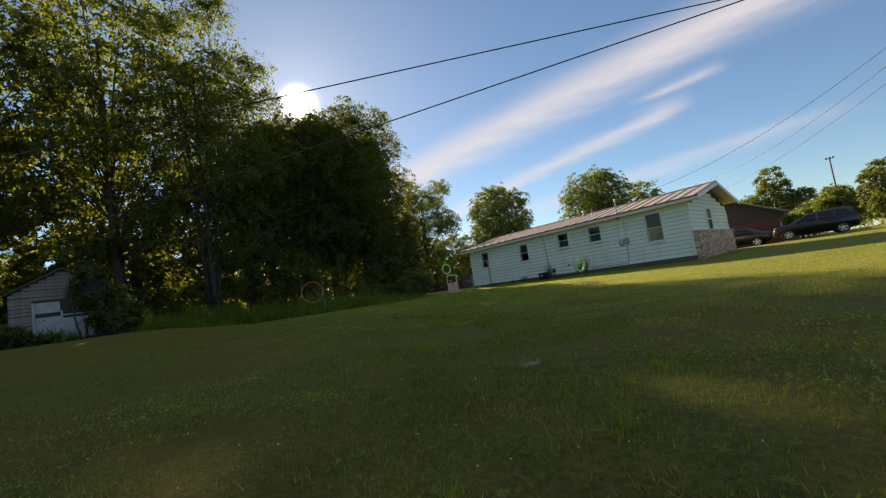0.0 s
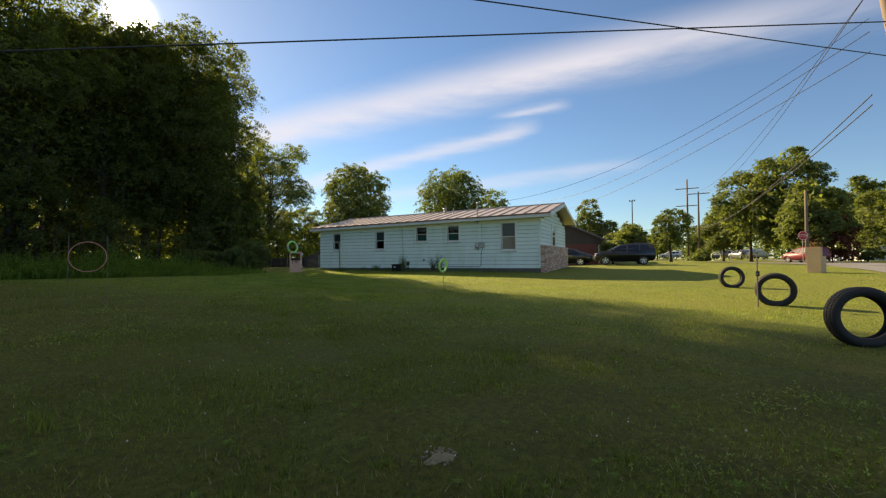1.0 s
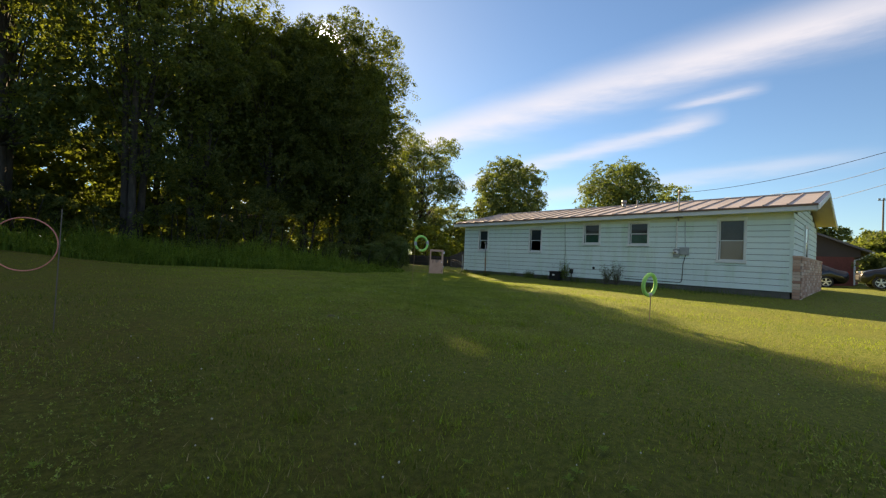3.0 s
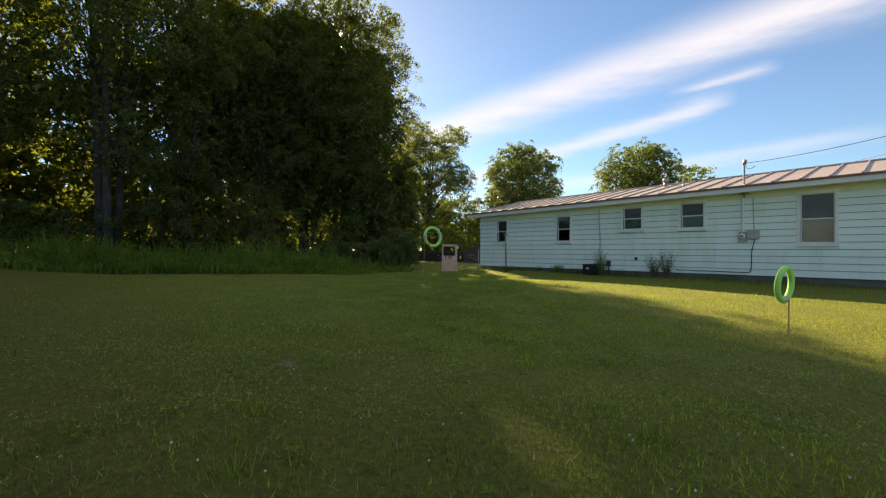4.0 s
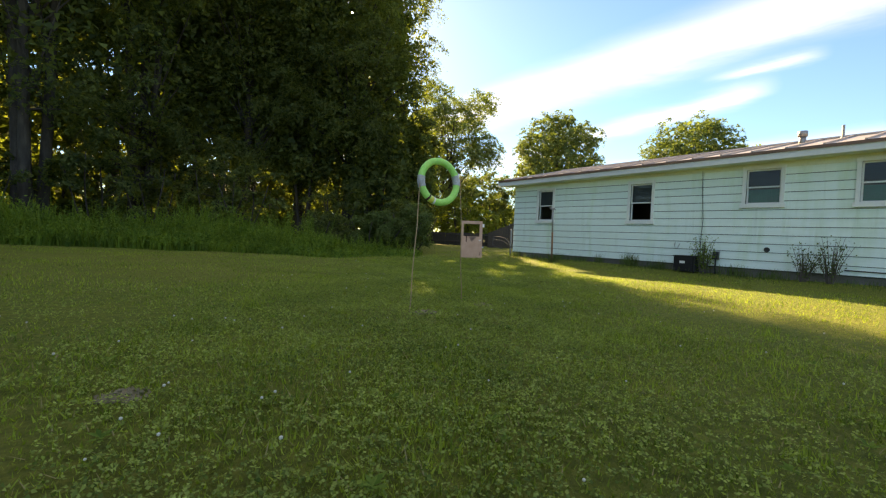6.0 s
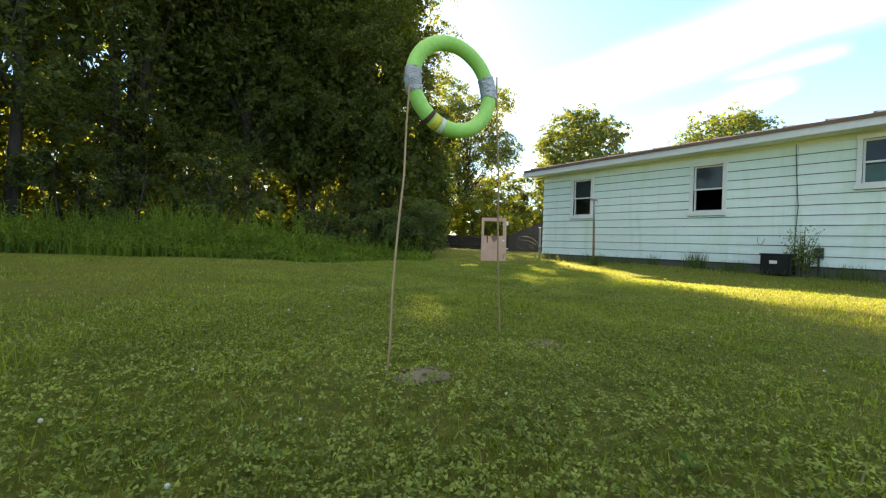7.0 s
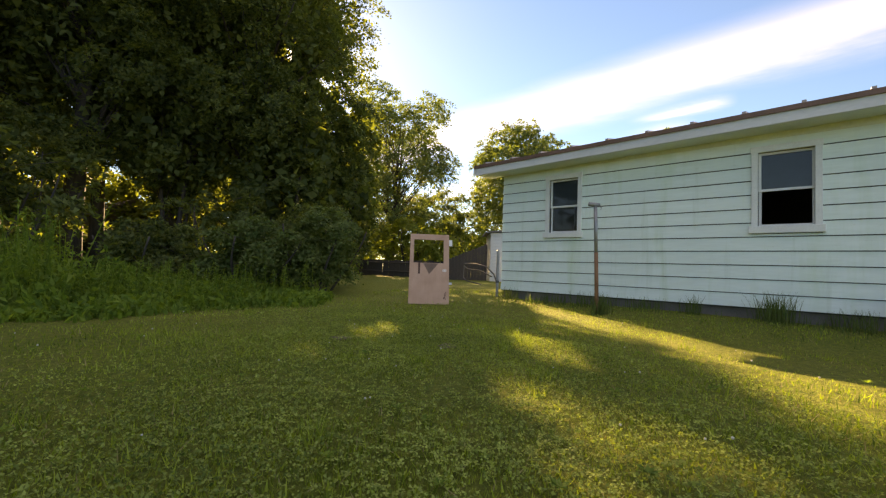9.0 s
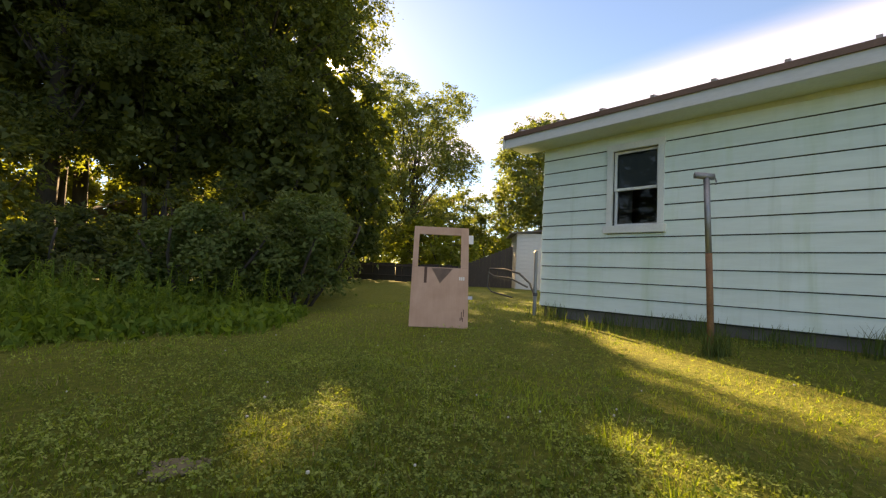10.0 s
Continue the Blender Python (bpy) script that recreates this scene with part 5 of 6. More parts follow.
for k, (x, y, n, h, s) in enumerate(((-0.28, -4.45, 160, 0.42, 0.16), (-0.22, -3.5, 60, 0.3, 0.10), (-0.25, -2.0, 150, 0.26, 0.35), (-0.3, -1.2, 90, 0.2, 0.3), (-0.22, -2.9, 90, 0.22, 0.25), (-0.2, -6.9, 120, 0.3, 0.25), (-0.3, -7.6, 120, 0.25, 0.3), (-0.3, -10.2, 160, 0.22, 0.5), (-0.3, -12.0, 160, 0.2, 0.6), (-0.12, -0.25, 90, 0.25, 0.15), (-0.30, -5.2, 110, 0.26, 0.2), (-0.2, -7.1, 200, 0.16, 0.8), (-0.2, -9.4, 220, 0.15, 0.9), (-0.2, -11.4, 220, 0.14, 0.9), (-0.2, -13.2, 160, 0.14, 0.6), (-0.2, -5.0, 160, 0.14, 0.7), (-1.12, -2.5, 120, 0.3, 0.07))):
    tuft(x, y, n, h, s, M["leaf_mid"], "green weed tuft against the foundation", 300 + k)
for k, (x, y, H, R, m) in enumerate(((-0.35, -6.30, 0.95, 0.16, "weeds"), (-0.42, -8.2, 0.85, 0.22, "leaf_mid"), (-0.40, -8.62, 0.95, 0.20, "leaf_mid"))):
    rng = np.random.default_rng(320 + k)
    ob = thing("sapling", (x, y, gz(x, y)), "scraggly leafy sapling against the siding", "sapling", "saplings against the house")
    tips = []
    for j in range(24):
        a = rng.uniform(0, 2 * math.pi)
        r = R * rng.uniform(0.3, 1.3)
        p = (r * math.cos(a) * 0.6, r * math.sin(a) * 1.6, H * rng.uniform(0.45, 1.0))
        part("stem", tube([(0.03 * math.cos(a), 0.05 * math.sin(a), -0.02), (p[0] * 0.4, p[1] * 0.5, p[2] * 0.55), p], [0.008, 0.006, 0.002], 5), M["twig"], ob)
        for f in np.linspace(0.2, 1.0, 34 if k == 0 else 15):
            tips.append((p[0] * f + rng.normal(0, 0.04), p[1] * f + rng.normal(0, 0.05), p[2] * f + rng.normal(0, 0.04)))
    lf = new("foliage", quads_mesh("foliage", leaf_quads(rng, np.array(tips), 0.045), M[m]))
    lf.parent = ob

# ---- lawn growth ----
TRACK = np.array([(-25.0, -20.0), (-22.2, -19.0), (-20.1, -18.5), (-18.1, -16.9), (-15.5, -13.9), (-12.7, -11.0), (-10.5, -8.4), (-8.9, -6.6), (-7.2, -5.1), (-5.5, -3.5), (-3.0, -0.8)])


MOUNDS = ((-9.52, -7.09, 0.10), (-8.66, -6.99, 0.08), (-6.62, -4.94, 0.08), (-7.14, -4.17, 0.09), (-7.86, -3.73, 0.06), (-5.1, -1.93, 0.08), (-4.61, -2.71, 0.07), (-11.77, -8.06, 0.08), (-19.16, -17.82, 0.09), (-14.02, -10.41, 0.08))


def spread_points(rng, n, reach, power):
    """Points scattered about the mown strip, thinning out sideways."""
    seg = np.linalg.norm(np.diff(TRACK, axis=0), axis=1)
    cum = np.concatenate([[0], np.cumsum(seg)])
    s = rng.uniform(0, cum[-1], n)
    p = np.stack([np.interp(s, cum, TRACK[:, 0]), np.interp(s, cum, TRACK[:, 1])], 1)
    a = rng.uniform(0, 2 * np.pi, n)
    r = reach * rng.random(n) ** power
    p = p + np.stack([np.cos(a), np.sin(a)], 1) * r[:, None]
    ok = ~((p[:, 0] > -0.05) & (p[:, 1] < 0.1)) & (p[:, 1] < edge_y(p[:, 0]) + 0.5)
    for x, y, r in MOUNDS:          # the bare earth stays bare
        ok &= np.hypot(p[:, 0] - x, (p[:, 1] - y) / 0.75) > r * 0.5
    return p[ok]


def blades(name, rng, p, h, w, mat, label, lean=0.7):
    n = len(p)
    x, y = p[:, 0], p[:, 1]
    patch = 0.75 + 0.35 * np.sin(1.7 * x + 0.6 * y) * np.sin(1.3 * y - 0.5 * x) + 0.2 * np.sin(5.1 * x + 1) * np.sin(4.7 * y)
    hh = h * rng.uniform(0.45, 1.25, n) * patch
    a = rng.uniform(0, 2 * np.pi, n)
    b = hh * rng.uniform(0.15, lean * 1.6, n)
    z = ground_height(x, y) - 0.004
    s = np.stack([-np.sin(a), np.cos(a), 0 * a], 1) * (w * rng.uniform(0.7, 1.3, n))[:, None]
    A = np.stack([x, y, z], 1)
    C = np.stack([x + np.cos(a) * b, y + np.sin(a) * b, z + hh], 1)
    q = np.stack([A - s, A + s, C], 1)
    # blades at the worn open end get the colour with shade mixed in
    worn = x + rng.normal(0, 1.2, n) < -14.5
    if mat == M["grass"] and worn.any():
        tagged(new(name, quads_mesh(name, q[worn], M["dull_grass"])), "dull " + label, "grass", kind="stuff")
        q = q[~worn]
    return tagged(new(name, quads_mesh(name, q, mat)), label, "grass", kind="stuff")


rng = np.random.default_rng(77)
blades("grass", rng, spread_points(rng, 250000, 3.0, 0.62), 0.036, 0.0021, M["grass"], "short green lawn grass")
blades("grass", rng, spread_points(rng, 150000, 11.0, 0.8), 0.048, 0.0046, M["grass"], "short green lawn grass further off")
blades("dry_grass", rng, spread_points(rng, 26000, 6.0, 0.6), 0.05, 0.003, M["dry"], "dry pale grass blades in the lawn", 1.2)
x = rng.uniform(-34, 12, 190000)
y = rng.uniform(-34, 8, 190000)
ok = ~((x > -0.05) & (y > -14.3) & (y < 0.2)) & (y < edge_y(x) + 0.3) & ~((x > 5) & (y > -22)) & (y > -26.6 - 0.17 * x)
blades("grass", rng, np.stack([x, y], 1)[ok], 0.042, 0.005, M["grass"], "short green lawn grass at the edges")
# fine dense turf along the worn middle of the lawn
near = spread_points(rng, 300000, 2.1, 0.62)
near = near[(near[:, 0] > -12.2) & (near[:, 0] < -4.4)]
blades("grass", rng, near, 0.030, 0.0015, M["grass"], "fine dense turf in the lawn", 0.9)
# taller clumps
c = spread_points(rng, 420, 7.0, 0.7)
pp = (c[:, None, :] + rng.normal(0, 0.07, (len(c), 34, 2))).reshape(-1, 2)
blades("grass", rng, pp, 0.07, 0.0032, M["grass"], "taller grass clumps in the lawn", 0.6)
# clover and broad weeds, in patches
c = spread_points(rng, 4800, 4.2, 0.6)
c = c[(np.sin(1.1 * c[:, 0] + 0.8 * c[:, 1]) + np.sin(0.7 * c[:, 1] - 0.5 * c[:, 0] + 1) + 0.8 * np.sin(3.3 * c[:, 0]) * np.sin(2.9 * c[:, 1])) > -0.3 + 1.2 * smooth01(c[:, 0], -13.0, -19.0)]
pp = (c[:, None, :] + rng.normal(0, 0.12, (len(c), 30, 2))).reshape(-1, 2)
pp = pp[~((pp[:, 0] > -0.05)) & (pp[:, 1] < edge_y(pp[:, 0]) + 0.3)]
n = len(pp)
lump = 0.5 + 0.5 * np.sin(9 * pp[:, 0] + 2 * np.sin(7 * pp[:, 1])) * np.sin(8 * pp[:, 1] + 1)
ctr = np.stack([pp[:, 0], pp[:, 1], ground_height(pp[:, 0], pp[:, 1]) + rng.uniform(0.018, 0.042, n) + 0.03 * lump * rng.random(n)], 1)
a0 = rng.uniform(0, 2 * np.pi, n)
tilt = rng.normal(0, 0.5, (n, 2))
size = 0.0078 * rng.uniform(0.6, 1.5, n)
q = []
for k in range(3):          # three leaflets on each stalk
    a = a0 + 2 * np.pi * k / 3
    u = np.stack([np.cos(a), np.sin(a), np.cos(a) * tilt[:, 0] + np.sin(a) * tilt[:, 1] + 0.25], 1) * size[:, None]
    v = np.stack([-np.sin(a), np.cos(a), -np.sin(a) * tilt[:, 0] + np.cos(a) * tilt[:, 1]], 1) * (size * 0.55)[:, None]
    q.append(np.stack([ctr, ctr + u - v, ctr + u + v], 1))
tagged(new("clover", quads_mesh("clover", np.concatenate(q), M["clover"])), "low clover and broad-leaved weeds in the lawn", "clover", kind="stuff")
# close carpet of small clover leaves in the middle of the lawn, in hummocks with gaps
pp = spread_points(rng, 680000, 2.1, 0.58)
pp = pp[(pp[:, 0] > -12.0) & (pp[:, 0] < -3.6)]
hum = np.sin(31 * pp[:, 0] + 3 * np.sin(11 * pp[:, 1])) * np.sin(29 * pp[:, 1] + 2 * np.sin(13 * pp[:, 0])) + 0.6 * np.sin(9 * pp[:, 0] + 1) * np.sin(7.7 * pp[:, 1]) + 0.5 * np.sin(2.1 * pp[:, 0]) * np.sin(2.6 * pp[:, 1] + 1)
pp, hum = pp[hum > -0.35], hum[hum > -0.35]
n = len(pp)
ctr = np.stack([pp[:, 0], pp[:, 1], ground_height(pp[:, 0], pp[:, 1]) + 0.016 + 0.016 * np.clip(hum, 0, 2) + rng.uniform(0, 0.014, n)], 1)
out = rng.normal(size=(n, 3)) * np.array([1, 1, 0.45])
q = leaf_faces(rng, ctr, unit(out), unit(rng.normal(0, 0.45, (n, 3)) + np.array([0, 0, 1.0])), 0.0125, 0.8)
tagged(new("clover", quads_mesh("clover", q, M["clover"])), "close carpet of small clover leaves", "clover", kind="stuff")
# low rosettes of broad leaves
c = spread_points(rng, 700, 3.6, 0.6)
m = len(c)
k = 11
ang = rng.uniform(0, 2 * np.pi, (m, 1)) + np.linspace(0, 2 * np.pi, k, endpoint=False)[None, :] + rng.normal(0, 0.2, (m, k))
ln = rng.uniform(0.02, 0.045, (m, 1)) * rng.uniform(0.7, 1.2, (m, k))
up = rng.uniform(0.25, 0.9, (m, k))
gx, gy = np.repeat(c[:, 0:1], k, 1), np.repeat(c[:, 1:2], k, 1)
gzz = ground_height(gx.ravel(), gy.ravel()).reshape(m, k) + 0.012


def leaf_at(f, side, wd):
    rr = ln * f
    return np.stack([gx + np.cos(ang) * rr - np.sin(ang) * side * ln * wd, gy + np.sin(ang) * rr + np.cos(ang) * side * ln * wd, gzz + 0.02 + ln * up * f * (1.15 - 0.55 * f)], -1).reshape(-1, 3)


q = np.concatenate([np.stack([leaf_at(0.0, 0, 0), leaf_at(0.5, -1, 0.19), leaf_at(0.62, 0, 0), leaf_at(0.5, 1, 0.19)], 1), np.stack([leaf_at(0.62, 0, 0), leaf_at(0.5, -1, 0.19), leaf_at(1.0, 0, 0), leaf_at(0.5, 1, 0.19)], 1)])
tagged(new("broad_weeds", quads_mesh("broad_weeds", q, M["weeds"])), "low rosettes of broad green weed leaves", "weeds", kind="stuff")
# white clover heads
c = spread_points(rng, 420, 3.4, 0.6)
bm = bmesh.new()
for px, py in c:
    g = gz(px, py)
    bmesh.ops.create_icosphere(bm, subdivisions=1, radius=rng.uniform(0.004, 0.0075), matrix=Matrix.Translation((px, py, g + rng.uniform(0.035, 0.055))))
tagged(link_mesh("clover_flowers", bm, M["flower"]), "small white clover heads in the lawn", "flowers", kind="stuff")
# tall tufts left by the mower
c = spread_points(rng, 90, 3.6, 0.7)
pp = (c[:, None, :] + rng.normal(0, 0.045, (len(c), 44, 2))).reshape(-1, 2)
blades("grass", rng, pp, 0.12, 0.0032, M["grass"], "tall green tufts of grass in the lawn", 0.5)


def earth_patch(x, y, r, seed):
    """A low ragged heap of crumbs and clods on the turf."""
    rng = np.random.default_rng(seed)
    bm = bmesh.new()
    n = 24
    rows = [[bm.verts.new((x, y, gz(x, y) + 0.02))] * n]
    for f, lift in ((0.3, 0.018), (0.6, 0.012), (0.85, 0.006), (1.0, -0.012)):
        row = []
        for k in range(n):
            a = 2 * math.pi * k / n
            rr = r * f * (1 + 0.28 * math.sin(3 * a + seed) + rng.uniform(-0.16, 0.16))
            px, py = x + rr * math.cos(a), y + rr * math.sin(a) * 0.8
            row.append(bm.verts.new((px, py, gz(px, py) + lift + rng.uniform(-0.006, 0.008))))
        rows.append(row)
    for k in range(n):
        j = (k + 1) % n
        bm.faces.new((rows[1][k], rows[1][j], rows[0][0]))
        for a, b in zip(rows[1:], rows[2:]):
            bm.faces.new((b[k], b[j], a[j], a[k]))
    for k in range(46):
        a, rr = rng.uniform(0, 6.28), r * rng.random() ** 0.5 * 1.25
        px, py = x + rr * math.cos(a), y + rr * math.sin(a) * 0.8
        c = bmesh.ops.create_icosphere(bm, subdivisions=1, radius=rng.uniform(0.004, 0.011), matrix=Matrix.Translation((px, py, gz(px, py) + 0.02 * max(0.0, 1 - rr / r) + 0.006)))
        for v in c["verts"]:
            v.co += Vector(rng.normal(0, 0.0018, 3))
    ob = link_mesh("molehill", bm, M["mulch"], None, True)
    return tagged(ob, "small bare earth mound in the lawn", "earth mound", "earth mounds")


for k, (x, y, r) in enumerate(MOUNDS):
    earth_patch(x, y, r, 400 + k)


# ---- back garden ----
shed = thing("garden_shed", (8.9, 6.9, 0.3), "small white clapboard garden shed", "shed", rz=-48)
shed.location.z = gz(8.9, 6.9) + 0.2
part("body", box((0, 0, -0.3), (2.4, 2.2, 2.05)), M["white_wood"], shed)
for k in range(13):
    part("board", prism([(0.0, 0.0), (-0.02, 0.0), (-0.004, 0.155), (0.0, 0.155)], 0.0, 2.2), M["white_wood"], shed).location = (0.0, 0.0, 0.02 + 0.158 * k)
for k in range(13):
    o = part("board", prism([(0.0, 0.0), (-0.02, 0.0), (-0.004, 0.155), (0.0, 0.155)], -2.4, 0.0), M["white_wood"], shed)
    o.matrix_basis = pose(0, 0, 0.02 + 0.158 * k, 0, 0, 90)
bm = prism([(-0.25, 2.03), (2.65, 2.35), (2.65, 2.41), (-0.25, 2.09)], -0.2, 2.4)
part("roof", bm, M["shingle"], shed)
fence = thing("board_fence", (0, 0, 0), "low weathered dark wooden fence behind the garden", "fence")
a, b = Vector((8.6, 8.4, 0)), Vector((1.5, 27.0, 0))
d = (b - a)
L = d.length
ang = math.degrees(math.atan2(d.y, d.x))
n = 62
me = bpy.data.meshes.new("picket")
bmp = box((-0.158, -0.012, 0.0), (0.158, 0.012, 0.82), 0.004)
bmp.to_mesh(me)
bmp.free()
me.materials.append(M["dark_wood"])
rng = np.random.default_rng(9)
for k in range(n):
    p = a + d * (k / n)
    o = new("picket", me)
    o.parent = fence
    o.matrix_basis = pose(p.x, p.y, gz(p.x, p.y) + 0.05 + rng.uniform(-0.03, 0.03), rng.uniform(-2, 2), rng.uniform(-2, 2), ang)
for z in (0.3, 0.75):
    part("rail", tube([a + Vector((-0.04, -0.02, z + 0.1)), b + Vector((-0.04, -0.02, z + 0.1))], 0.035, 6), M["dark_wood"], fence)
screen_fence = thing("privacy_fence", (7.6, 8.55, 0), "dark wooden privacy fence panel with a sloping top", "fence", rz=-50)
for k in range(13):
    part("board", box((0.0 + 0.15 * k, -0.012, 0.0), (0.147 + 0.15 * k, 0.012, 1.05 + 0.065 * k), 0.003), M["dark_wood"], screen_fence)
part("rail", box((0.0, 0.014, 0.8), (1.95, 0.05, 0.88)), M["dark_wood"], screen_fence)

hut = thing("old_hut", (-1.0, 29.6, gz(-1, 29.6)), "dark old wooden hut with an open loft", "hut", rz=10)
part("wall", box((-2.1, -1.5, 0), (2.1, 1.5, 3.1)), M["wood"], hut)
part("roof", prism([(-2.4, 3.0), (0, 4.2), (2.4, 3.0), (2.4, 3.08), (0, 4.3), (-2.4, 3.08)], -1.8, 1.8), M["wood"], hut)
# black plate on the wall stands for the shade inside the open loft
part("doorway", box((-1.25, -1.53, 1.6), (1.25, -1.505, 2.85)), M["black"], hut)
for s in (-1, 1):
    part("jamb", box((s * 1.33 - 0.07, -1.56, 1.5), (s * 1.33 + 0.07, -1.502, 2.95)), M["dark_wood"], hut)
part("gable_board", prism([(-2.08, 3.1), (2.08, 3.1), (0, 4.16)], -1.5, -1.44), M["wood"], hut)


# ---- derelict shed at the wood's edge ----
def ruined_shed():
    ob = thing("old_shed", (-21.15, 4.6, gz(-21.15, 4.6) - 0.02), "derelict white clapboard shed under dark trees", "shed", rz=-3)
    W, D, H, P = 1.7, 3.0, 2.2, 3.15
    # near-black core stands for the dark inside where boards are missing
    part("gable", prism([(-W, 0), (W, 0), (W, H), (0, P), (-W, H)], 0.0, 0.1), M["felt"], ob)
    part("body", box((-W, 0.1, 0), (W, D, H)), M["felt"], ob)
    part("roof", prism([(-W - 0.15, H - 0.05), (0, P + 0.02), (W + 0.15, H - 0.05), (W + 0.15, H + 0.02), (0, P + 0.09), (-W - 0.15, H + 0.02)], -0.15, D + 0.1), M["dark_wood"], ob, "sagging dark roof")
    rng = np.random.default_rng(3)
    z = 0.3
    while z < P - 0.18:
        half = W if z < H - 0.1 else W * (P - z - 0.1) / (P - H)
        x1 = min(half, 0.6 * (z - 1.5) - 0.3 + rng.uniform(-0.15, 0.2)) if z > 1.75 else -1.0
        b = part("clapboard", box((-half, -0.022, 0.0), (x1, -0.003, 0.128), 0.003), M["old_white_shaded"], ob)
        b.matrix_basis = pose(rng.uniform(-0.01, 0.01), 0, z, rng.uniform(-5, 3), rng.uniform(-1.0, 1.0), 0)
        z += 0.145
    # two lower leaves of boards with a dark gap under the rail
    for x0, n, top in ((-0.9, 4, 1.16), (-0.08, 5, 1.06)):
        leaf = part("door", box((x0, -0.05, 0.2), (x0 + 0.205 * n, -0.025, top), 0.006), M["door_blue"], ob, "pale blue-grey lower door leaf")
        for k in range(n):
            part("door_board", box((x0 + 0.01 + 0.205 * k, -0.062, 0.12 + 0.05 * (k * 7 % 3)), (x0 + 0.195 + 0.205 * k, -0.051, top - 0.02 - 0.03 * (k % 3)), 0.004), M["door_blue"], leaf)
    part("door_frame", box((-1.0, -0.075, 0.15), (-0.905, -0.024, 1.8), 0.005), M["door_blue"], ob)
    part("door_panel", box((-0.9, -0.06, 1.33), (-0.12, -0.024, 1.78), 0.005), M["door_blue"], ob)
    part("door_frame", box((-0.11, -0.07, 0.2), (-0.04, -0.024, 1.4), 0.005), M["door_blue"], ob)
    part("door_rail", box((-0.03, -0.066, 1.17), (1.0, -0.024, 1.22), 0.005), M["door_blue"], ob)


ruined_shed()
for k, (x, y, H, R) in enumerate(((-19.6, 4.1, 2.3, 0.7), (-19.2, 3.4, 1.5, 0.7), (-20.3, 4.2, 3.9, 0.9), (-22.8, 3.9, 0.95, 0.6), (-21.9, 4.1, 0.35, 0.45))):
    tree("shrub", x, y, H, R, 0.1, 0.16, M["leaf_dark"], 90, 34, "dark bush growing over the derelict shed", 140 + k, stems=4, trunk_r=0.06, group="bushes at the derelict shed", limbs=14, spread=0.17, boughs=18)


# ---- vehicles ----
def car(loc, rz, paint, length, height, width, label, hatch=True, group="parked cars"):
    """Front towards local +x, wheels on z = 0."""
    ob = thing("car", loc, label, "car", group, rz=rz)
    L2, W2 = length / 2, width / 2
    if hatch:
        side = [(-0.97, 0.28), (-1.0, 0.40), (-0.985, 0.58), (-0.955, 0.74), (-0.90, 0.93), (-0.83, 0.995), (-0.4, 1.02), (-0.02, 0.985), (0.16, 0.93), (0.52, 0.67), (0.80, 0.60), (0.95, 0.52), (1.0, 0.36), (0.985, 0.22), (0.9, 0.15), (-0.9, 0.15)]
    else:
        side = [(-0.98, 0.30), (-1.0, 0.45), (-0.99, 0.66), (-0.78, 0.71), (-0.48, 0.95), (-0.2, 1.0), (0.05, 0.98), (0.42, 0.69), (0.80, 0.60), (0.96, 0.50), (1.0, 0.36), (0.98, 0.22), (0.9, 0.15), (-0.9, 0.15)]
    axles = (-0.60 * L2, 0.64 * L2)
    wr = 0.315 if hatch else 0.33

    def half_width(z):
        f = z / height
        return W2 * (0.93 + 0.07 * min(1, f / 0.45)) * (1 - 0.20 * max(0, (f - 0.62) / 0.38) ** 1.2)

    # dense outline, rounded
    out = []
    for k in range(len(side)):
        p, q = Vector((side[k][0] * L2, side[k][1] * height)), Vector((side[(k + 1) % len(side)][0] * L2, side[(k + 1) % len(side)][1] * height))
        for j in range(4):
            out.append(p.lerp(q, j / 4))
    for _ in range(2):
        out = [(out[k - 1] + out[k] * 2 + out[(k + 1) % len(out)]) / 4 for k in range(len(out))]
    bm = bmesh.new()
    rows = []
    for s in (-1.0, -0.93, -0.6, 0.0, 0.6, 0.93, 1.0):
        row = []
        for p in out:
            shrink = 1.0 if abs(s) < 0.95 else 0.985
            c = Vector((0, height * 0.5))
            pp = c + (p - c) * shrink
            for ax in axles:
                dxx, dzz = pp.x - ax, pp.y - wr
                if abs(s) > 0.5 and pp.y < height * 0.4:
                    r = math.hypot(dxx, dzz)
                    if r < wr + 0.06 and pp.y < wr + 0.3:
                        pp = Vector((pp.x, wr + math.sqrt(max(0.0, (wr + 0.06) ** 2 - dxx * dxx))))
            row.append(bm.verts.new((pp.x, s * half_width(pp.y), pp.y)))
        rows.append(row)
    n = len(out)
    for a, b in zip(rows, rows[1:]):
        for k in range(n):
            bm.faces.new((a[k], a[(k + 1) % n], b[(k + 1) % n], b[k]))
    for row, flip in ((rows[0], False), (rows[-1], True)):
        f = bm.faces.new(row if flip else row[::-1])
        bmesh.ops.triangulate(bm, faces=[f])
    bmesh.ops.recalc_face_normals(bm, faces=bm.faces)
    part("body", bm, paint, ob, "", True)
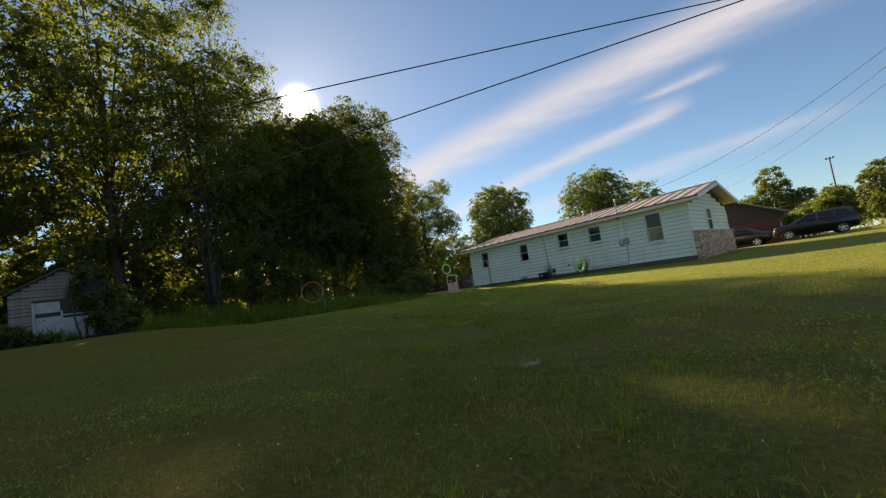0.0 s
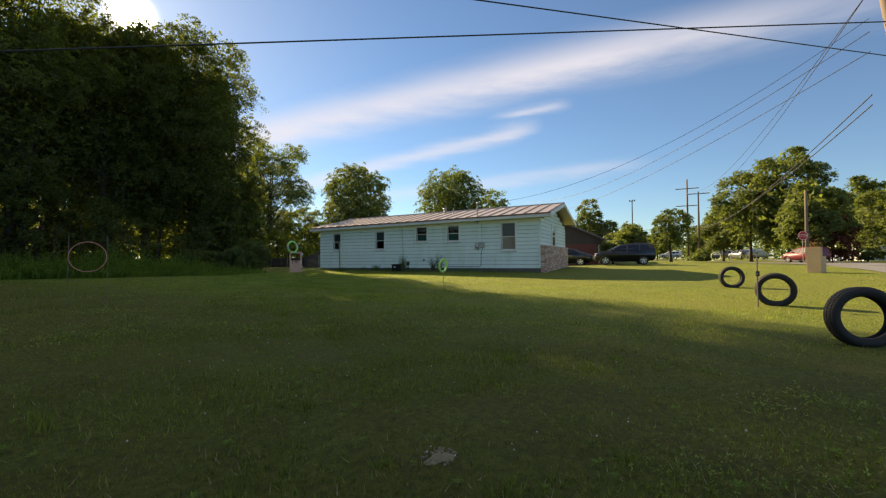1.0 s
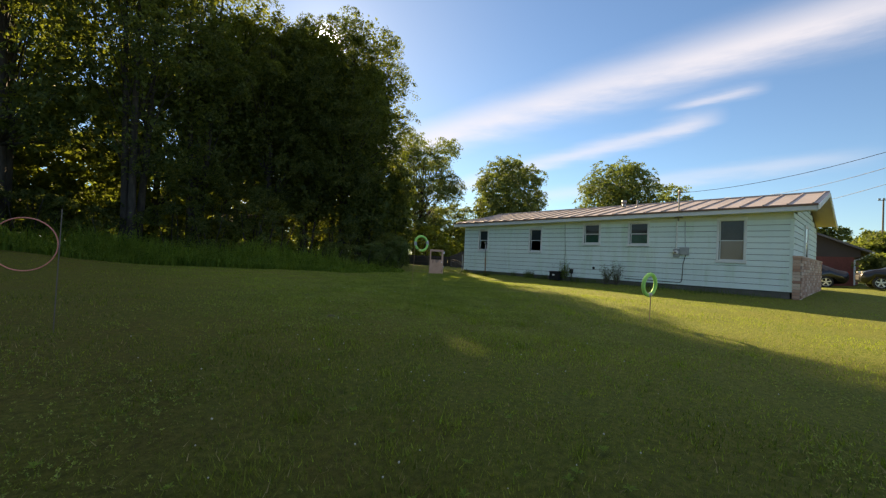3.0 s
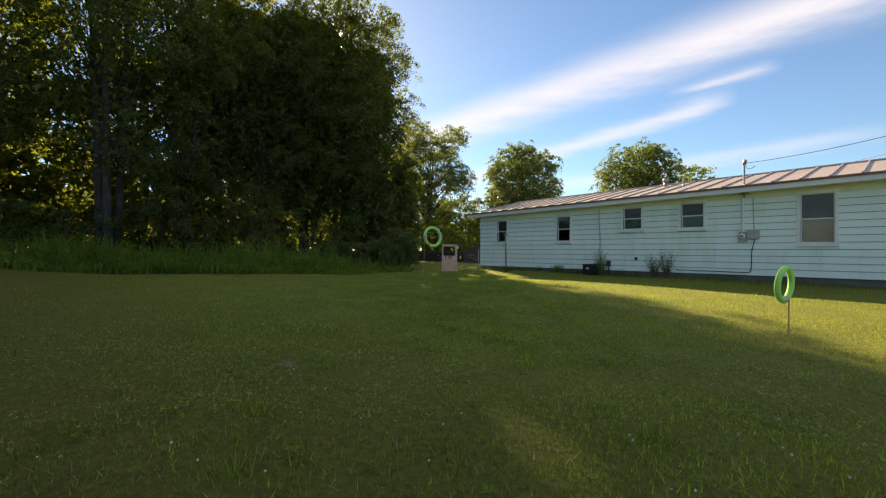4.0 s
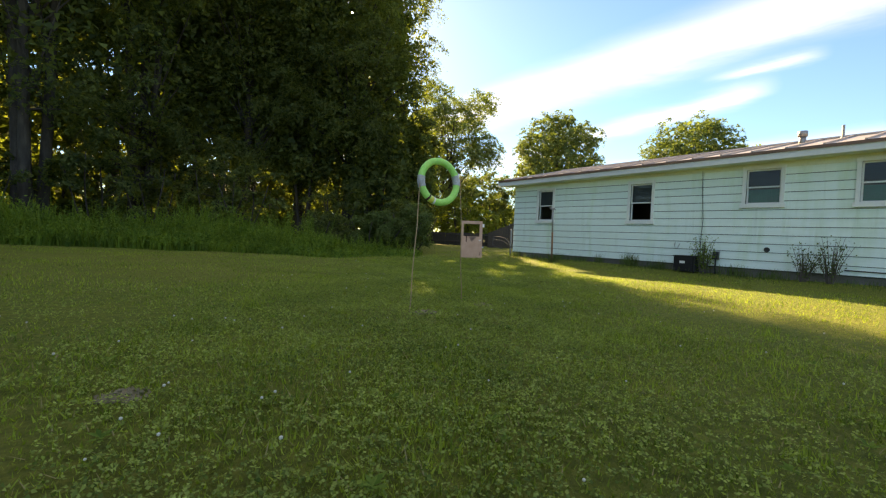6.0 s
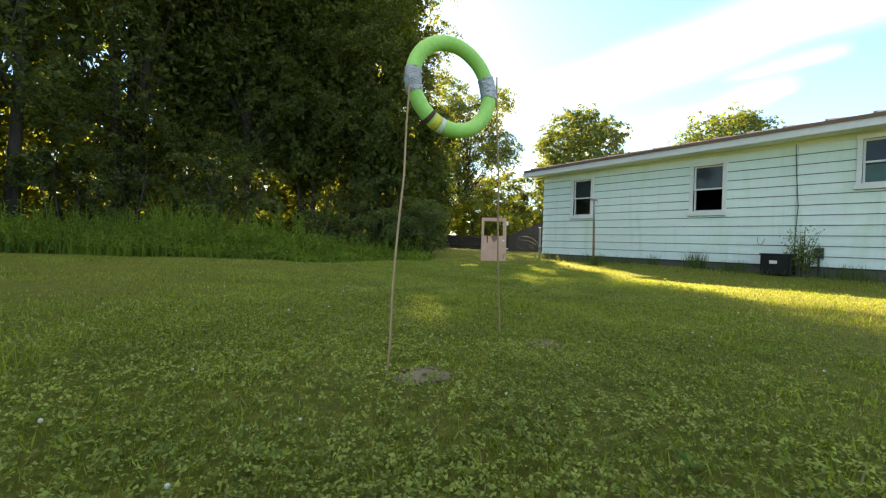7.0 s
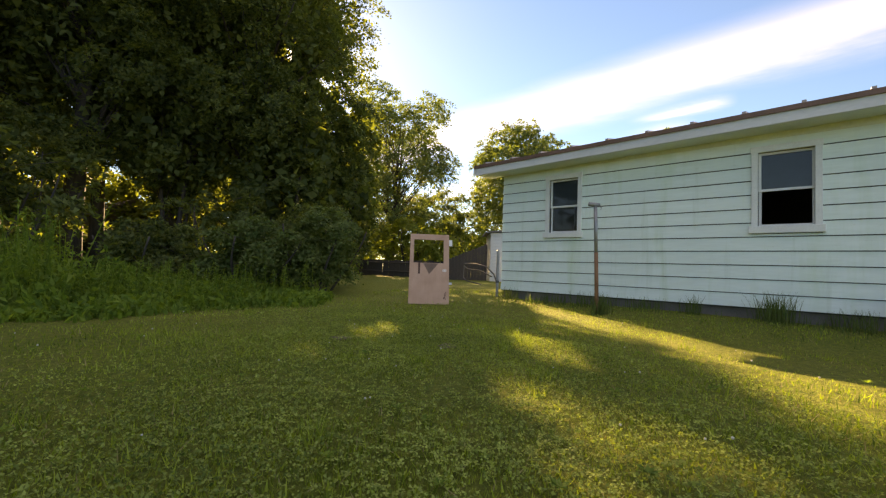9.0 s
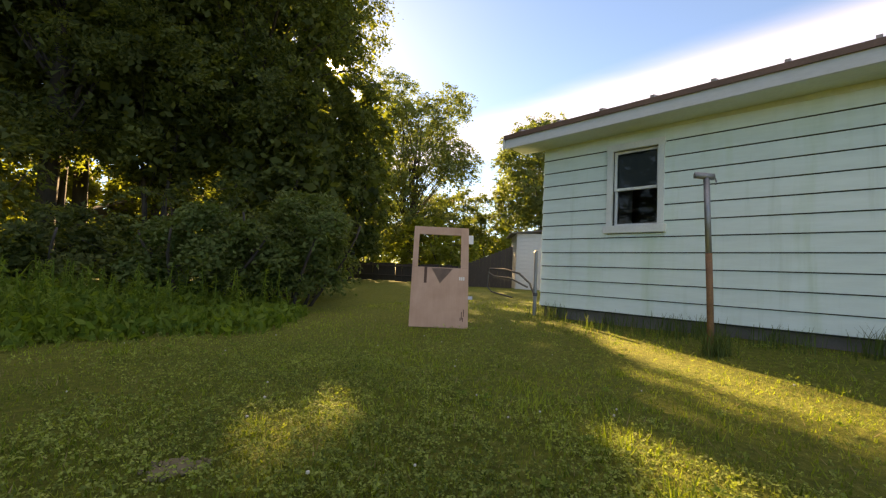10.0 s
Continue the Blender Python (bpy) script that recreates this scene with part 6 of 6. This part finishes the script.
    # glasshouse panes, a little proud of the body
    if hatch:
        panes = [[(0.44, 0.67), (0.14, 0.885), (-0.06, 0.925), (-0.06, 0.645)], [(-0.11, 0.64), (-0.11, 0.93), (-0.46, 0.94), (-0.46, 0.65)], [(-0.51, 0.66), (-0.51, 0.94), (-0.74, 0.92), (-0.82, 0.76)]]
    else:
        panes = [[(0.36, 0.70), (0.06, 0.93), (-0.08, 0.945), (-0.08, 0.69)], [(-0.11, 0.69), (-0.11, 0.945), (-0.38, 0.93), (-0.56, 0.73), (-0.56, 0.70)]]
    for s in (-1, 1):
        for poly in panes:
            bm = bmesh.new()
            vs = [bm.verts.new((x * L2, s * (half_width(z * height) + 0.004), z * height)) for x, z in poly]
            vi = [bm.verts.new((x * L2, s * (half_width(z * height) - 0.03), z * height)) for x, z in poly]
            m = len(vs)
            bm.faces.new(vs)
            bm.faces.new(vi[::-1])
            for k in range(m):
                bm.faces.new((vs[k], vi[k], vi[(k + 1) % m], vs[(k + 1) % m]))
            bmesh.ops.recalc_face_normals(bm, faces=bm.faces)
            part("side_window", bm, M["tint"], ob)
    for name, (xa, za), (xb, zb) in (("windscreen", (0.44, 0.69), (0.10, 0.95)), ("rear_window", (-0.955, 0.71) if hatch else (-0.74, 0.735), (-0.85, 0.955) if hatch else (-0.50, 0.95))):
        bm = bmesh.new()
        off = 0.012 if name == "windscreen" else -0.012
        pts = []
        for x, z in ((xa, za), (xb, zb)):
            for s in (-0.86, 0.86):
                pts.append((x * L2 + off, s * half_width(z * height), z * height + 0.010))
        vs = [bm.verts.new(p) for p in (pts[0], pts[1], pts[3], pts[2])]
        bm.faces.new(vs)
        bmesh.ops.solidify(bm, geom=bm.faces, thickness=0.02)
        part(name, bm, M["tint"], ob)
    for ax in axles:
        for s in (-1, 1):
            w = new("wheel")
            w.parent = ob
            w.location = (ax, s * (W2 - 0.11), wr)
            bm = bmesh.new()
            add_torus(bm, wr - 0.055, 0, 36, profile=[(0.055, 0.075), (0.03, 0.10), (-0.05, 0.10), (-0.06, 0.0), (-0.05, -0.10), (0.03, -0.10), (0.055, -0.075)])
            part("tyre", bm, M["rubber"], w, "", True)
            bm = bmesh.new()
            bmesh.ops.create_cone(bm, cap_ends=True, segments=28, radius1=wr - 0.11, radius2=wr - 0.11, depth=0.05, matrix=pose(0, s * 0.02, 0, 90, 0, 0))
            part("hub_back", bm, M["black"], w)
            for k in range(5):
                a = 2 * math.pi * k / 5
                bm = bmesh.new()
                mm = Matrix.Rotation(a, 4, "Y") @ Matrix.Translation((0, s * 0.075, (wr - 0.10) * 0.5))
                bmesh.ops.create_cube(bm, size=1.0, matrix=mm @ Matrix.Diagonal((0.06, 0.03, wr - 0.10, 1)))
                part("spoke", bm, M["alloy"], w)
            bm = bmesh.new()
            add_torus(bm, wr - 0.11, 0.014, 32, 8, m=Matrix.Translation((0, s * 0.085, 0)))
            part("rim", bm, M["alloy"], w, "", True)
    for s in (-1, 1):
        part("headlight", box((0.90 * L2, s * W2 * 0.72 - 0.15, 0.50 * height), (0.965 * L2, s * W2 * 0.72 + 0.15, 0.56 * height), 0.02), M["lamp"], ob, "clear headlight")
        part("tail_light", box((-1.0 * L2, s * W2 * 0.84 - 0.09, 0.50 * height), (-0.945 * L2, s * W2 * 0.84 + 0.09, 0.66 * height), 0.02), M["tail"], ob, "red tail light")
        part("mirror", box((0.33 * L2, s * (W2 + 0.07) - 0.07, 0.66 * height), (0.38 * L2, s * (W2 + 0.07) + 0.07, 0.73 * height), 0.02), paint, ob)
        for xd in (0.05, -0.33):
            part("door_handle", box((xd * L2 - 0.08, s * (half_width(0.58 * height) + 0.004) - 0.012, 0.575 * height), (xd * L2 + 0.08, s * (half_width(0.58 * height) + 0.004) + 0.012, 0.60 * height), 0.006), paint, ob)
    part("grille", box((0.955 * L2, -0.45, 0.27 * height), (0.99 * L2 + 0.012, 0.45, 0.42 * height), 0.02), M["black"], ob, "black grille")
    part("sill_trim", box((-0.42 * L2, -W2 * 0.95, 0.13 * height), (0.45 * L2, W2 * 0.95, 0.18 * height)), M["black"], ob)
    return ob


def on(x, y, dz=0.0):
    return (x, y, gz(x, y) + dz)


car(on(13.0, -17.15, 0.02), 99, M["car_black"], 4.1, 1.52, 1.73, "black hatchback parked beside the house")
car(on(15.6, -12.4, 0.02), 92, M["car_dark"], 4.7, 1.45, 1.82, "dark sedan parked in front of the hatchback", hatch=False)
car(on(38.5, -34.4, 0.05), 30, M["car_red"], 4.1, 1.70, 1.80, "dark red estate car parked by the street")
far = math.radians
for dist, az, paint, rz, lab in ((95, 97.6, "car_silver", 60, "silver car parked across the street"), (88, 99.2, "car_silver", 20, "grey car parked across the street"), (84, 100.6, "car_white", 10, "white car parked across the street"), (110, 92.4, "car_white", 80, "white car far down the street")):
    x, y = -21.1 + dist * math.sin(far(az)), -18.8 + dist * math.cos(far(az))
    car((x, y, gz(x, y) + 0.45), rz, M[paint], 4.4, 1.5, 1.75, lab)


# ---- street: poles, cables, signs ----
def utility_pole(x, y, H, arms, r, label, lean=0.0, rz=0.0):
    z = gz(x, y)
    ob = thing("utility_pole", (x, y, z - 0.3), label, "utility pole", "utility poles", rz=rz)
    part("shaft", tube([(0, 0, 0), (lean * 0.5, 0, H * 0.5), (lean, 0, H + 0.3)], [r * 1.2, r, r * 0.7], 12), M["pole"], ob, "", True)
    for k, (za, wa) in enumerate(arms):
        arm = part("crossarm", box((lean * za / H - 0.05, -wa, za - 0.06), (lean * za / H + 0.05, wa, za + 0.06), 0.01), M["pole"], ob)
        for s in (-0.92, -0.45, 0.45, 0.92):
            part("insulator", tube([(lean * za / H, s * wa, za + 0.06), (lean * za / H, s * wa, za + 0.24)], [0.05, 0.03], 8), M["grey"], arm)
    return ob


def at_az(dist, az):
    return -21.1 + dist * math.sin(far(az)), -18.8 + dist * math.cos(far(az))


px, py = at_az(80, 94.2)
utility_pole(px, py, 13.2, ((12.0, 1.65), (9.2, 1.65)), 0.15, "tall wooden transmission pole with two crossarms", rz=-3)
px2, py2 = at_az(76, 95.3)
utility_pole(px2, py2, 10.6, ((10.6, 1.5),), 0.15, "wooden utility pole with one crossarm", rz=-3)
px3, py3 = at_az(55, 104.8)
utility_pole(px3, py3, 7.2, (), 0.15, "bare wooden pole beside the street")
px4, py4 = -4.83, -26.1
near_pole = utility_pole(px4, py4, 9.6, ((9.4, 1.0),), 0.15, "leaning wooden utility pole with a grey transformer", lean=1.15, rz=69)
part("transformer", tube([(0.55, -0.42, 4.6), (0.55, -0.42, 5.4)], 0.22, 16), M["grey"], near_pole, "grey transformer can", True)
px5, py5 = at_az(90, 88.3)
lamp = thing("yard_light", (px5, py5, 0.3), "tall thin pole with a cluster of floodlights", "light pole")
part("shaft", tube([(0, 0, -0.3), (0, 0, 11.6)], [0.14, 0.09], 10), M["pole"], lamp)
part("bar", box((-0.04, -0.55, 11.42), (0.04, 0.55, 11.5)), M["galv"], lamp)
for s in (-0.45, -0.05, 0.4):
    part("floodlight", box((-0.12, s - 0.13, 11.5), (0.12, s + 0.13, 11.75), 0.03), M["grey"], lamp)


def cable(a, b, sag, r, label):
    a, b = Vector(a), Vector(b)
    pts = []
    for k in range(25):
        f = k / 24
        p = a.lerp(b, f)
        p.z -= sag * 4 * f * (1 - f)
        pts.append(p)
    ob = link_mesh("overhead_cable", tube(pts, r, 6), M["wire"])
    return tagged(ob, label, "cable", "overhead cables")


TOP = Vector((-4.35, -24.85, 0.0))


def hang(z, end, sag, r, label):
    cable(TOP + Vector((0, 0, z)), end, sag, r, label)


hang(7.8, (-0.17, -10.8, 3.62), 1.2, 0.007, "service cable from the pole to the house")
cable((24.5, -71.6, 12.2), (-28.9, 5.0, 1.8), 0.0, 0.013, "overhead cable crossing the lawn into the trees")
cable((40.9, -73.4, 9.96), (-36.5, 5.8, 2.9), 0.0, 0.012, "overhead cable crossing the lawn into the trees")
hang(7.4, (24.0, -6.8, 6.9), 1.5, 0.011, "overhead cable towards the neighbouring house")
hang(6.8, (36.0, -2.0, 6.8), 1.7, 0.011, "overhead cable towards the far houses")
for k, (z, off) in enumerate(((5.5, 0.0), (5.2, 0.25), (8.6, -0.8), (8.6, 0.8))):
    hang(z, (px2, py2 + off, 5.4 + 0.3 * k if k < 2 else 10.9), 1.2 if k < 2 else 1.6, 0.017 if k < 2 else 0.012, "overhead cable along the street")
for z in (4.9, 5.3, 5.7):
    cable((px2, py2, z), (px5 + 10, py5 + 40, z + 0.4), 0.6, 0.028, "overhead cable across the far street")
    cable((px2, py2, z), (px3 + 20, py3 - 16, z + 0.5), 0.6, 0.028, "overhead cable across the far street")

px6, py6 = at_az(50, 104.5)
sign = thing("stop_sign", (px6, py6, gz(px6, py6)), "red octagonal stop sign on a steel post", "road sign", rz=14)
part("post", tube([(0.06, 0, -0.2), (0.06, 0, 2.9)], 0.03, 8), M["galv"], sign)
bm = bmesh.new()
bmesh.ops.create_cone(bm, cap_ends=True, segments=8, radius1=0.42, radius2=0.42, depth=0.02, matrix=pose(0, 0, 2.55, 0, 90, 0) @ pose(0, 0, 0, 0, 0, 22.5))
face = part("plate", bm, M["sign_red"], sign)
bm = bmesh.new()
add_torus(bm, 0.395, 0, 8, m=pose(-0.012, 0, 2.55, 0, 0, 90) @ pose(0, 0, 0, 0, 22.5, 0), profile=[(0.012, 0.003), (-0.012, 0.003), (-0.012, -0.003), (0.012, -0.003)])
part("border", bm, M["label"], sign)
txt = bpy.data.curves.new("lettering", "FONT")
txt.body, txt.size, txt.align_x, txt.align_y, txt.extrude = "STOP", 0.30, "CENTER", "CENTER", 0.003
tmp = new("tmp", txt)
dg = bpy.context.evaluated_depsgraph_get()
me = bpy.data.meshes.new_from_object(tmp.evaluated_get(dg))
bpy.data.objects.remove(tmp)
me.materials.append(M["label"])
let = new("lettering", me)
let.parent = sign
let.matrix_basis = pose(-0.02, 0, 2.55, 90, 0, -90)

px7, py7 = at_az(78, 107.1)
pal = thing("white_fence", (px7, py7, gz(px7, py7) + 0.1), "short white picket fence across the street", "fence", rz=20)
for k in range(10):
    part("picket", box((-0.01, -1.3 + 0.28 * k, 0), (0.01, -1.15 + 0.28 * k, 1.0)), M["white_wood"], pal)
for z in (0.25, 0.75):
    part("rail", box((0.012, -1.35, z), (0.05, 1.5, z + 0.08)), M["white_wood"], pal)

px8, py8 = at_az(60, 96.9)
ring_ob = thing("pvc_arch", (px8, py8, gz(px8, py8) + 0.1), "pale yellow plastic-pipe ring standing on the verge", "ring", rz=20)
bm = bmesh.new()
add_torus(bm, 0.5, 0.045, 40, 8, m=pose(0, 0, 0.53, 0, 0, 80))
part("pipe", bm, M["yellow"], ring_ob, "", True)
part("foot", box((-0.2, -0.45, 0), (0.2, 0.45, 0.05)), M["yellow"], ring_ob)


# ---- neighbouring houses ----
def neighbour():
    ob = thing("neighbour_house", (19.0, -15.1, gz(19.0, -15.1)), "brown-gabled house with a red brick lower wall", "house")
    part("brick_wall", box((0.0, 0.3, -0.5), (9.0, 11.7, 1.75)), M["red_brick"], ob, "red brick wall")
    bm = prism([(0.0, 1.75), (12.0, 1.75), (12.0, 2.25), (6.0, 4.95), (0.0, 2.25)], 0.0, 9.0)
    bm.transform(Matrix(((0, 1, 0, 0), (1, 0, 0, 0), (0, 0, 1, 0), (0, 0, 0, 1))))
    bmesh.ops.recalc_face_normals(bm, faces=bm.faces)
    part("gable", bm, M["brown"], ob, "dark brown gable siding")
    for pts in ([(-0.5, 1.98), (6.0, 4.98), (6.0, 5.10), (-0.5, 2.12)], [(12.5, 1.98), (6.0, 4.98), (6.0, 5.10), (12.5, 2.12)]):
        bm = prism(pts, -0.5, 9.5)
        bm.transform(Matrix(((0, 1, 0, 0), (1, 0, 0, 0), (0, 0, 1, 0), (0, 0, 0, 1))))
        bmesh.ops.recalc_face_normals(bm, faces=bm.faces)
        part("roof", bm, M["shingle"], ob, "dark shingle roof")
    part("gutter", tube([(-0.5, -0.55, 2.02), (9.5, -0.55, 2.02)], 0.06, 8), M["trim"], ob)
    part("downspout", tube([(-0.45, -0.55, 2.0), (-0.25, -0.1, 1.7), (-0.05, 0.25, 1.55), (-0.05, 0.25, 0.05)], 0.045, 8), M["trim"], ob, "white downspout")


neighbour()


def street_house(dist, az, rz, label, w=12.0, d=8.0):
    x, y = at_az(dist, az)
    ob = thing("street_house", (x, y, gz(x, y) + 0.3), label, "house", "houses across the street", rz=rz)
    part("wall", box((-d / 2, -w / 2, -0.5), (d / 2, w / 2, 2.5)), M["white_wood"], ob, "pale walls")
    part("roof", prism([(-d / 2 - 0.6, 2.4), (0, 4.6), (d / 2 + 0.6, 2.4), (d / 2 + 0.6, 2.55), (0, 4.78), (-d / 2 - 0.6, 2.55)], -w / 2 - 0.6, w / 2 + 0.6), M["shingle"], ob, "grey shingle roof")
    for k in (-0.3, 0.1, 0.34):
        win = part("window", box((-d / 2 - 0.04, w * k - 0.6, 0.9), (-d / 2 - 0.003, w * k + 0.6, 2.0)), M["trim"], ob)
        part("pane", box((-d / 2 - 0.05, w * k - 0.52, 0.98), (-d / 2 - 0.042, w * k + 0.52, 1.92)), M["tint"], win)
    part("door", box((-d / 2 - 0.05, -1.2, 0.0), (-d / 2 - 0.003, -0.3, 2.0)), M["brown"], ob)


street_house(104, 110.2, 18, "low pale house with a grey roof across the street")

# ---- trees along the street ----
STREET_TREES = (
    (72, 103.3, 15.6, 4.6, 1.4, "leaf_far", 260), (64, 105.2, 9.5, 3.2, 1.2, "leaf_far", 170), (75, 100.2, 13.4, 4.6, 1.2, "leaf_far", 240), (84, 97.7, 10.0, 3.6, 1.2, "leaf_far", 180),
    (95, 107.2, 12.5, 4.6, 1.5, "leaf_far", 180), (105, 109.1, 15.6, 4.0, 3.0, "leaf_far", 180), (88, 111.0, 11.0, 5.0, 1.2, "leaf_far", 180), (80, 114.5, 13.0, 6.0, 1.5, "leaf_far", 180))
FAR_TREES = (
    (48, 92.5, 5.5, 1.95, 1.0, "leaf_far", 130), (100, 88.2, 8.6, 3.2, 0.8, "leaf_far", 120), (84, 86.0, 5.6, 2.6, 0.4, "leaf_far", 100), (80, 88.3, 6.2, 2.4, 0.4, "leaf_far", 90),
    (112, 83.3, 16.4, 3.4, 3.0, "leaf_far", 130), (112, 85.3, 11.0, 3.6, 1.0, "leaf_far", 120), (112, 81.2, 11.5, 3.8, 1.0, "leaf_far", 120), (38, 86.2, 2.2, 1.1, 0.1, "leaf_far", 60),
    (125, 91.0, 7.5, 4.0, 1.0, "leaf_far", 110), (118, 95.5, 9.0, 4.0, 1.0, "leaf_far", 110), (66, 95.6, 1.2, 0.9, 0.0, "leaf_far", 40))
for k, (dist, az, H, R, base, mat, clumps) in enumerate(STREET_TREES + FAR_TREES):
    x, y = at_az(dist, az)
    nm = "tree" if H > 4 else "shrub"
    tree(nm, x, y, H, R, base, 0.38 if dist > 60 else 0.18, M[mat], int(clumps * 2.0), 40, "full leafy street tree in sunlight" if nm == "tree" else "rounded sunlit bush beside the street", 500 + k, trunk_r=0.05 * H ** 0.55, group="street trees" if nm == "tree" else "bushes by the street", limbs=14, spread=0.52 if dist > 60 else 0.24, boughs=34, far=dist > 60, core=int(220 * R))
x, y = at_az(64, 106.3)
tree("shrub", x, y, 5.4, 2.9, 0.2, 0.3, M["leaf_red"], 190, 46, "reddish-brown plum bush across the street", 530, stems=3, trunk_r=0.1, limbs=12, spread=0.36, boughs=20)
x, y = at_az(80, 109.0)
tree("shrub", x, y, 2.2, 2.2, 0.1, 0.3, M["leaf_far"], 70, 40, "rounded bush before a house", 531, stems=3, trunk_r=0.1, limbs=10, spread=0.36, boughs=16)


def far_woods(name, az0, az1, dist, H, n, seed):
    rng = np.random.default_rng(seed)
    az = np.radians(rng.uniform(az0, az1, n))
    r = dist * rng.uniform(1.0, 1.25, n)
    top = H * (0.7 + 0.3 * np.sin(az * 60) * np.sin(az * 23 + 1) + 0.15 * np.sin(az * 140))
    z = top * rng.random(n) ** 0.7
    c = np.stack([-20 + r * np.sin(az), -18 + r * np.cos(az), z], 1) + rng.normal(0, 0.5, (n, 3))
    ob = new(name, quads_mesh(name, leaf_quads(rng, c, 1.1), M["leaf_far"]))
    return tagged(ob, "distant belt of leafy trees", "woods", kind="stuff")


far_woods("far_woods", 30, 150, 150, 11.0, 26000, 601)
far_woods("far_woods", -70, 32, 75, 9.0, 14000, 602)
far_woods("far_woods", 150, 290, 110, 12.0, 9000, 603)

# ---- lap siding boards ----
rng = np.random.default_rng(21)
plank_cache = {}


def plank(parent, length, m, height=COURSE):
    key = (round(length, 3), round(height, 3))
    if key not in plank_cache:
        bm = plank_mesh(length, height)
        me = bpy.data.meshes.new("siding_board")
        bm.to_mesh(me)
        bm.free()
        me.materials.append(M["siding"])
        plank_cache[key] = me
    o = new("siding_board", plank_cache[key])
    o.parent = parent
    o.matrix_basis = m


SEAM = -6.09
z = SILL
while z < 2.565:
    h = min(COURSE, 2.575 - z)
    spans = [(HOUSE_S, SEAM - 0.003), (SEAM + 0.003, HOUSE_N)]
    for a, b, c, d, k in WINDOWS:
        if c < z + h - 0.01 and d > z + 0.01:
            spans = [s for p, q in spans for s in ((p, min(q, a)), (max(p, b), q)) if s[1] - s[0] > 0.02]
    for p, q in spans:
        plank(wall_west, q - p, pose(-0.001, p, z), h)
    for a, b, c, d, k in WINDOWS:
        if z < d + 0.014 < z + h - 0.02:
            plank(wall_west, b - a, pose(-0.001, a, d + 0.014), z + h - d - 0.014)
        if z + 0.02 < c < z + h:
            plank(wall_west, b - a, pose(-0.001, a, z), c - z)
    z += COURSE
z = SILL
while z < RIDGE_Z - 0.35:
    x1 = 6.9 if z < EAVE - 0.1 else None
    x0 = 0.0 if z < EAVE - 0.1 else (z + COURSE - 2.80) / SLOPE
    if x1 is None:
        x1 = RIDGE_X + (RIDGE_X - x0)
    if x1 - x0 > 0.1:
        plank(wall_gable, x1 - x0, pose(x1, HOUSE_S - 0.001, z, 0, 0, 90))
    z += COURSE
part("corner_board", box((-0.03, HOUSE_S - 0.03, SILL), (-0.0235, HOUSE_S + 0.07, 2.575)), M["siding"], house)
for x0, y0 in ((0.0, HOUSE_N),):
    for k in range(11):
        plank(wall_back, 7.0, pose(0.0, HOUSE_N + 0.001, SILL + COURSE * k, 0, 0, -90))

bm = box((-0.012, HOUSE_S + 0.002, 2.56), (-0.002, HOUSE_N - 0.002, 2.60))
for v in bm.verts:
    if v.co.z > 2.58:
        v.co.z += RISE * -v.co.y
part("frieze_board", bm, M["soffit"], house, "painted frieze under the soffit")

# ---- bricks of the wainscot ----
count = 0
for r in range(15):
    zb = -0.01 + r * (BH + 0.0095)
    off = -0.17 * (r % 2)
    x = off
    while x < 6.4 and count < 290:
        if x >= -0.01:
            o = new("brick", brick_me)
            o.parent = wains
            o.matrix_basis = pose(x, rng.uniform(-0.003, 0.003), zb)
            count += 1
        x += BW + 0.009
    o = new("brick", brick_end)
    o.parent = wains
    o.matrix_basis = pose(0, 0, zb)
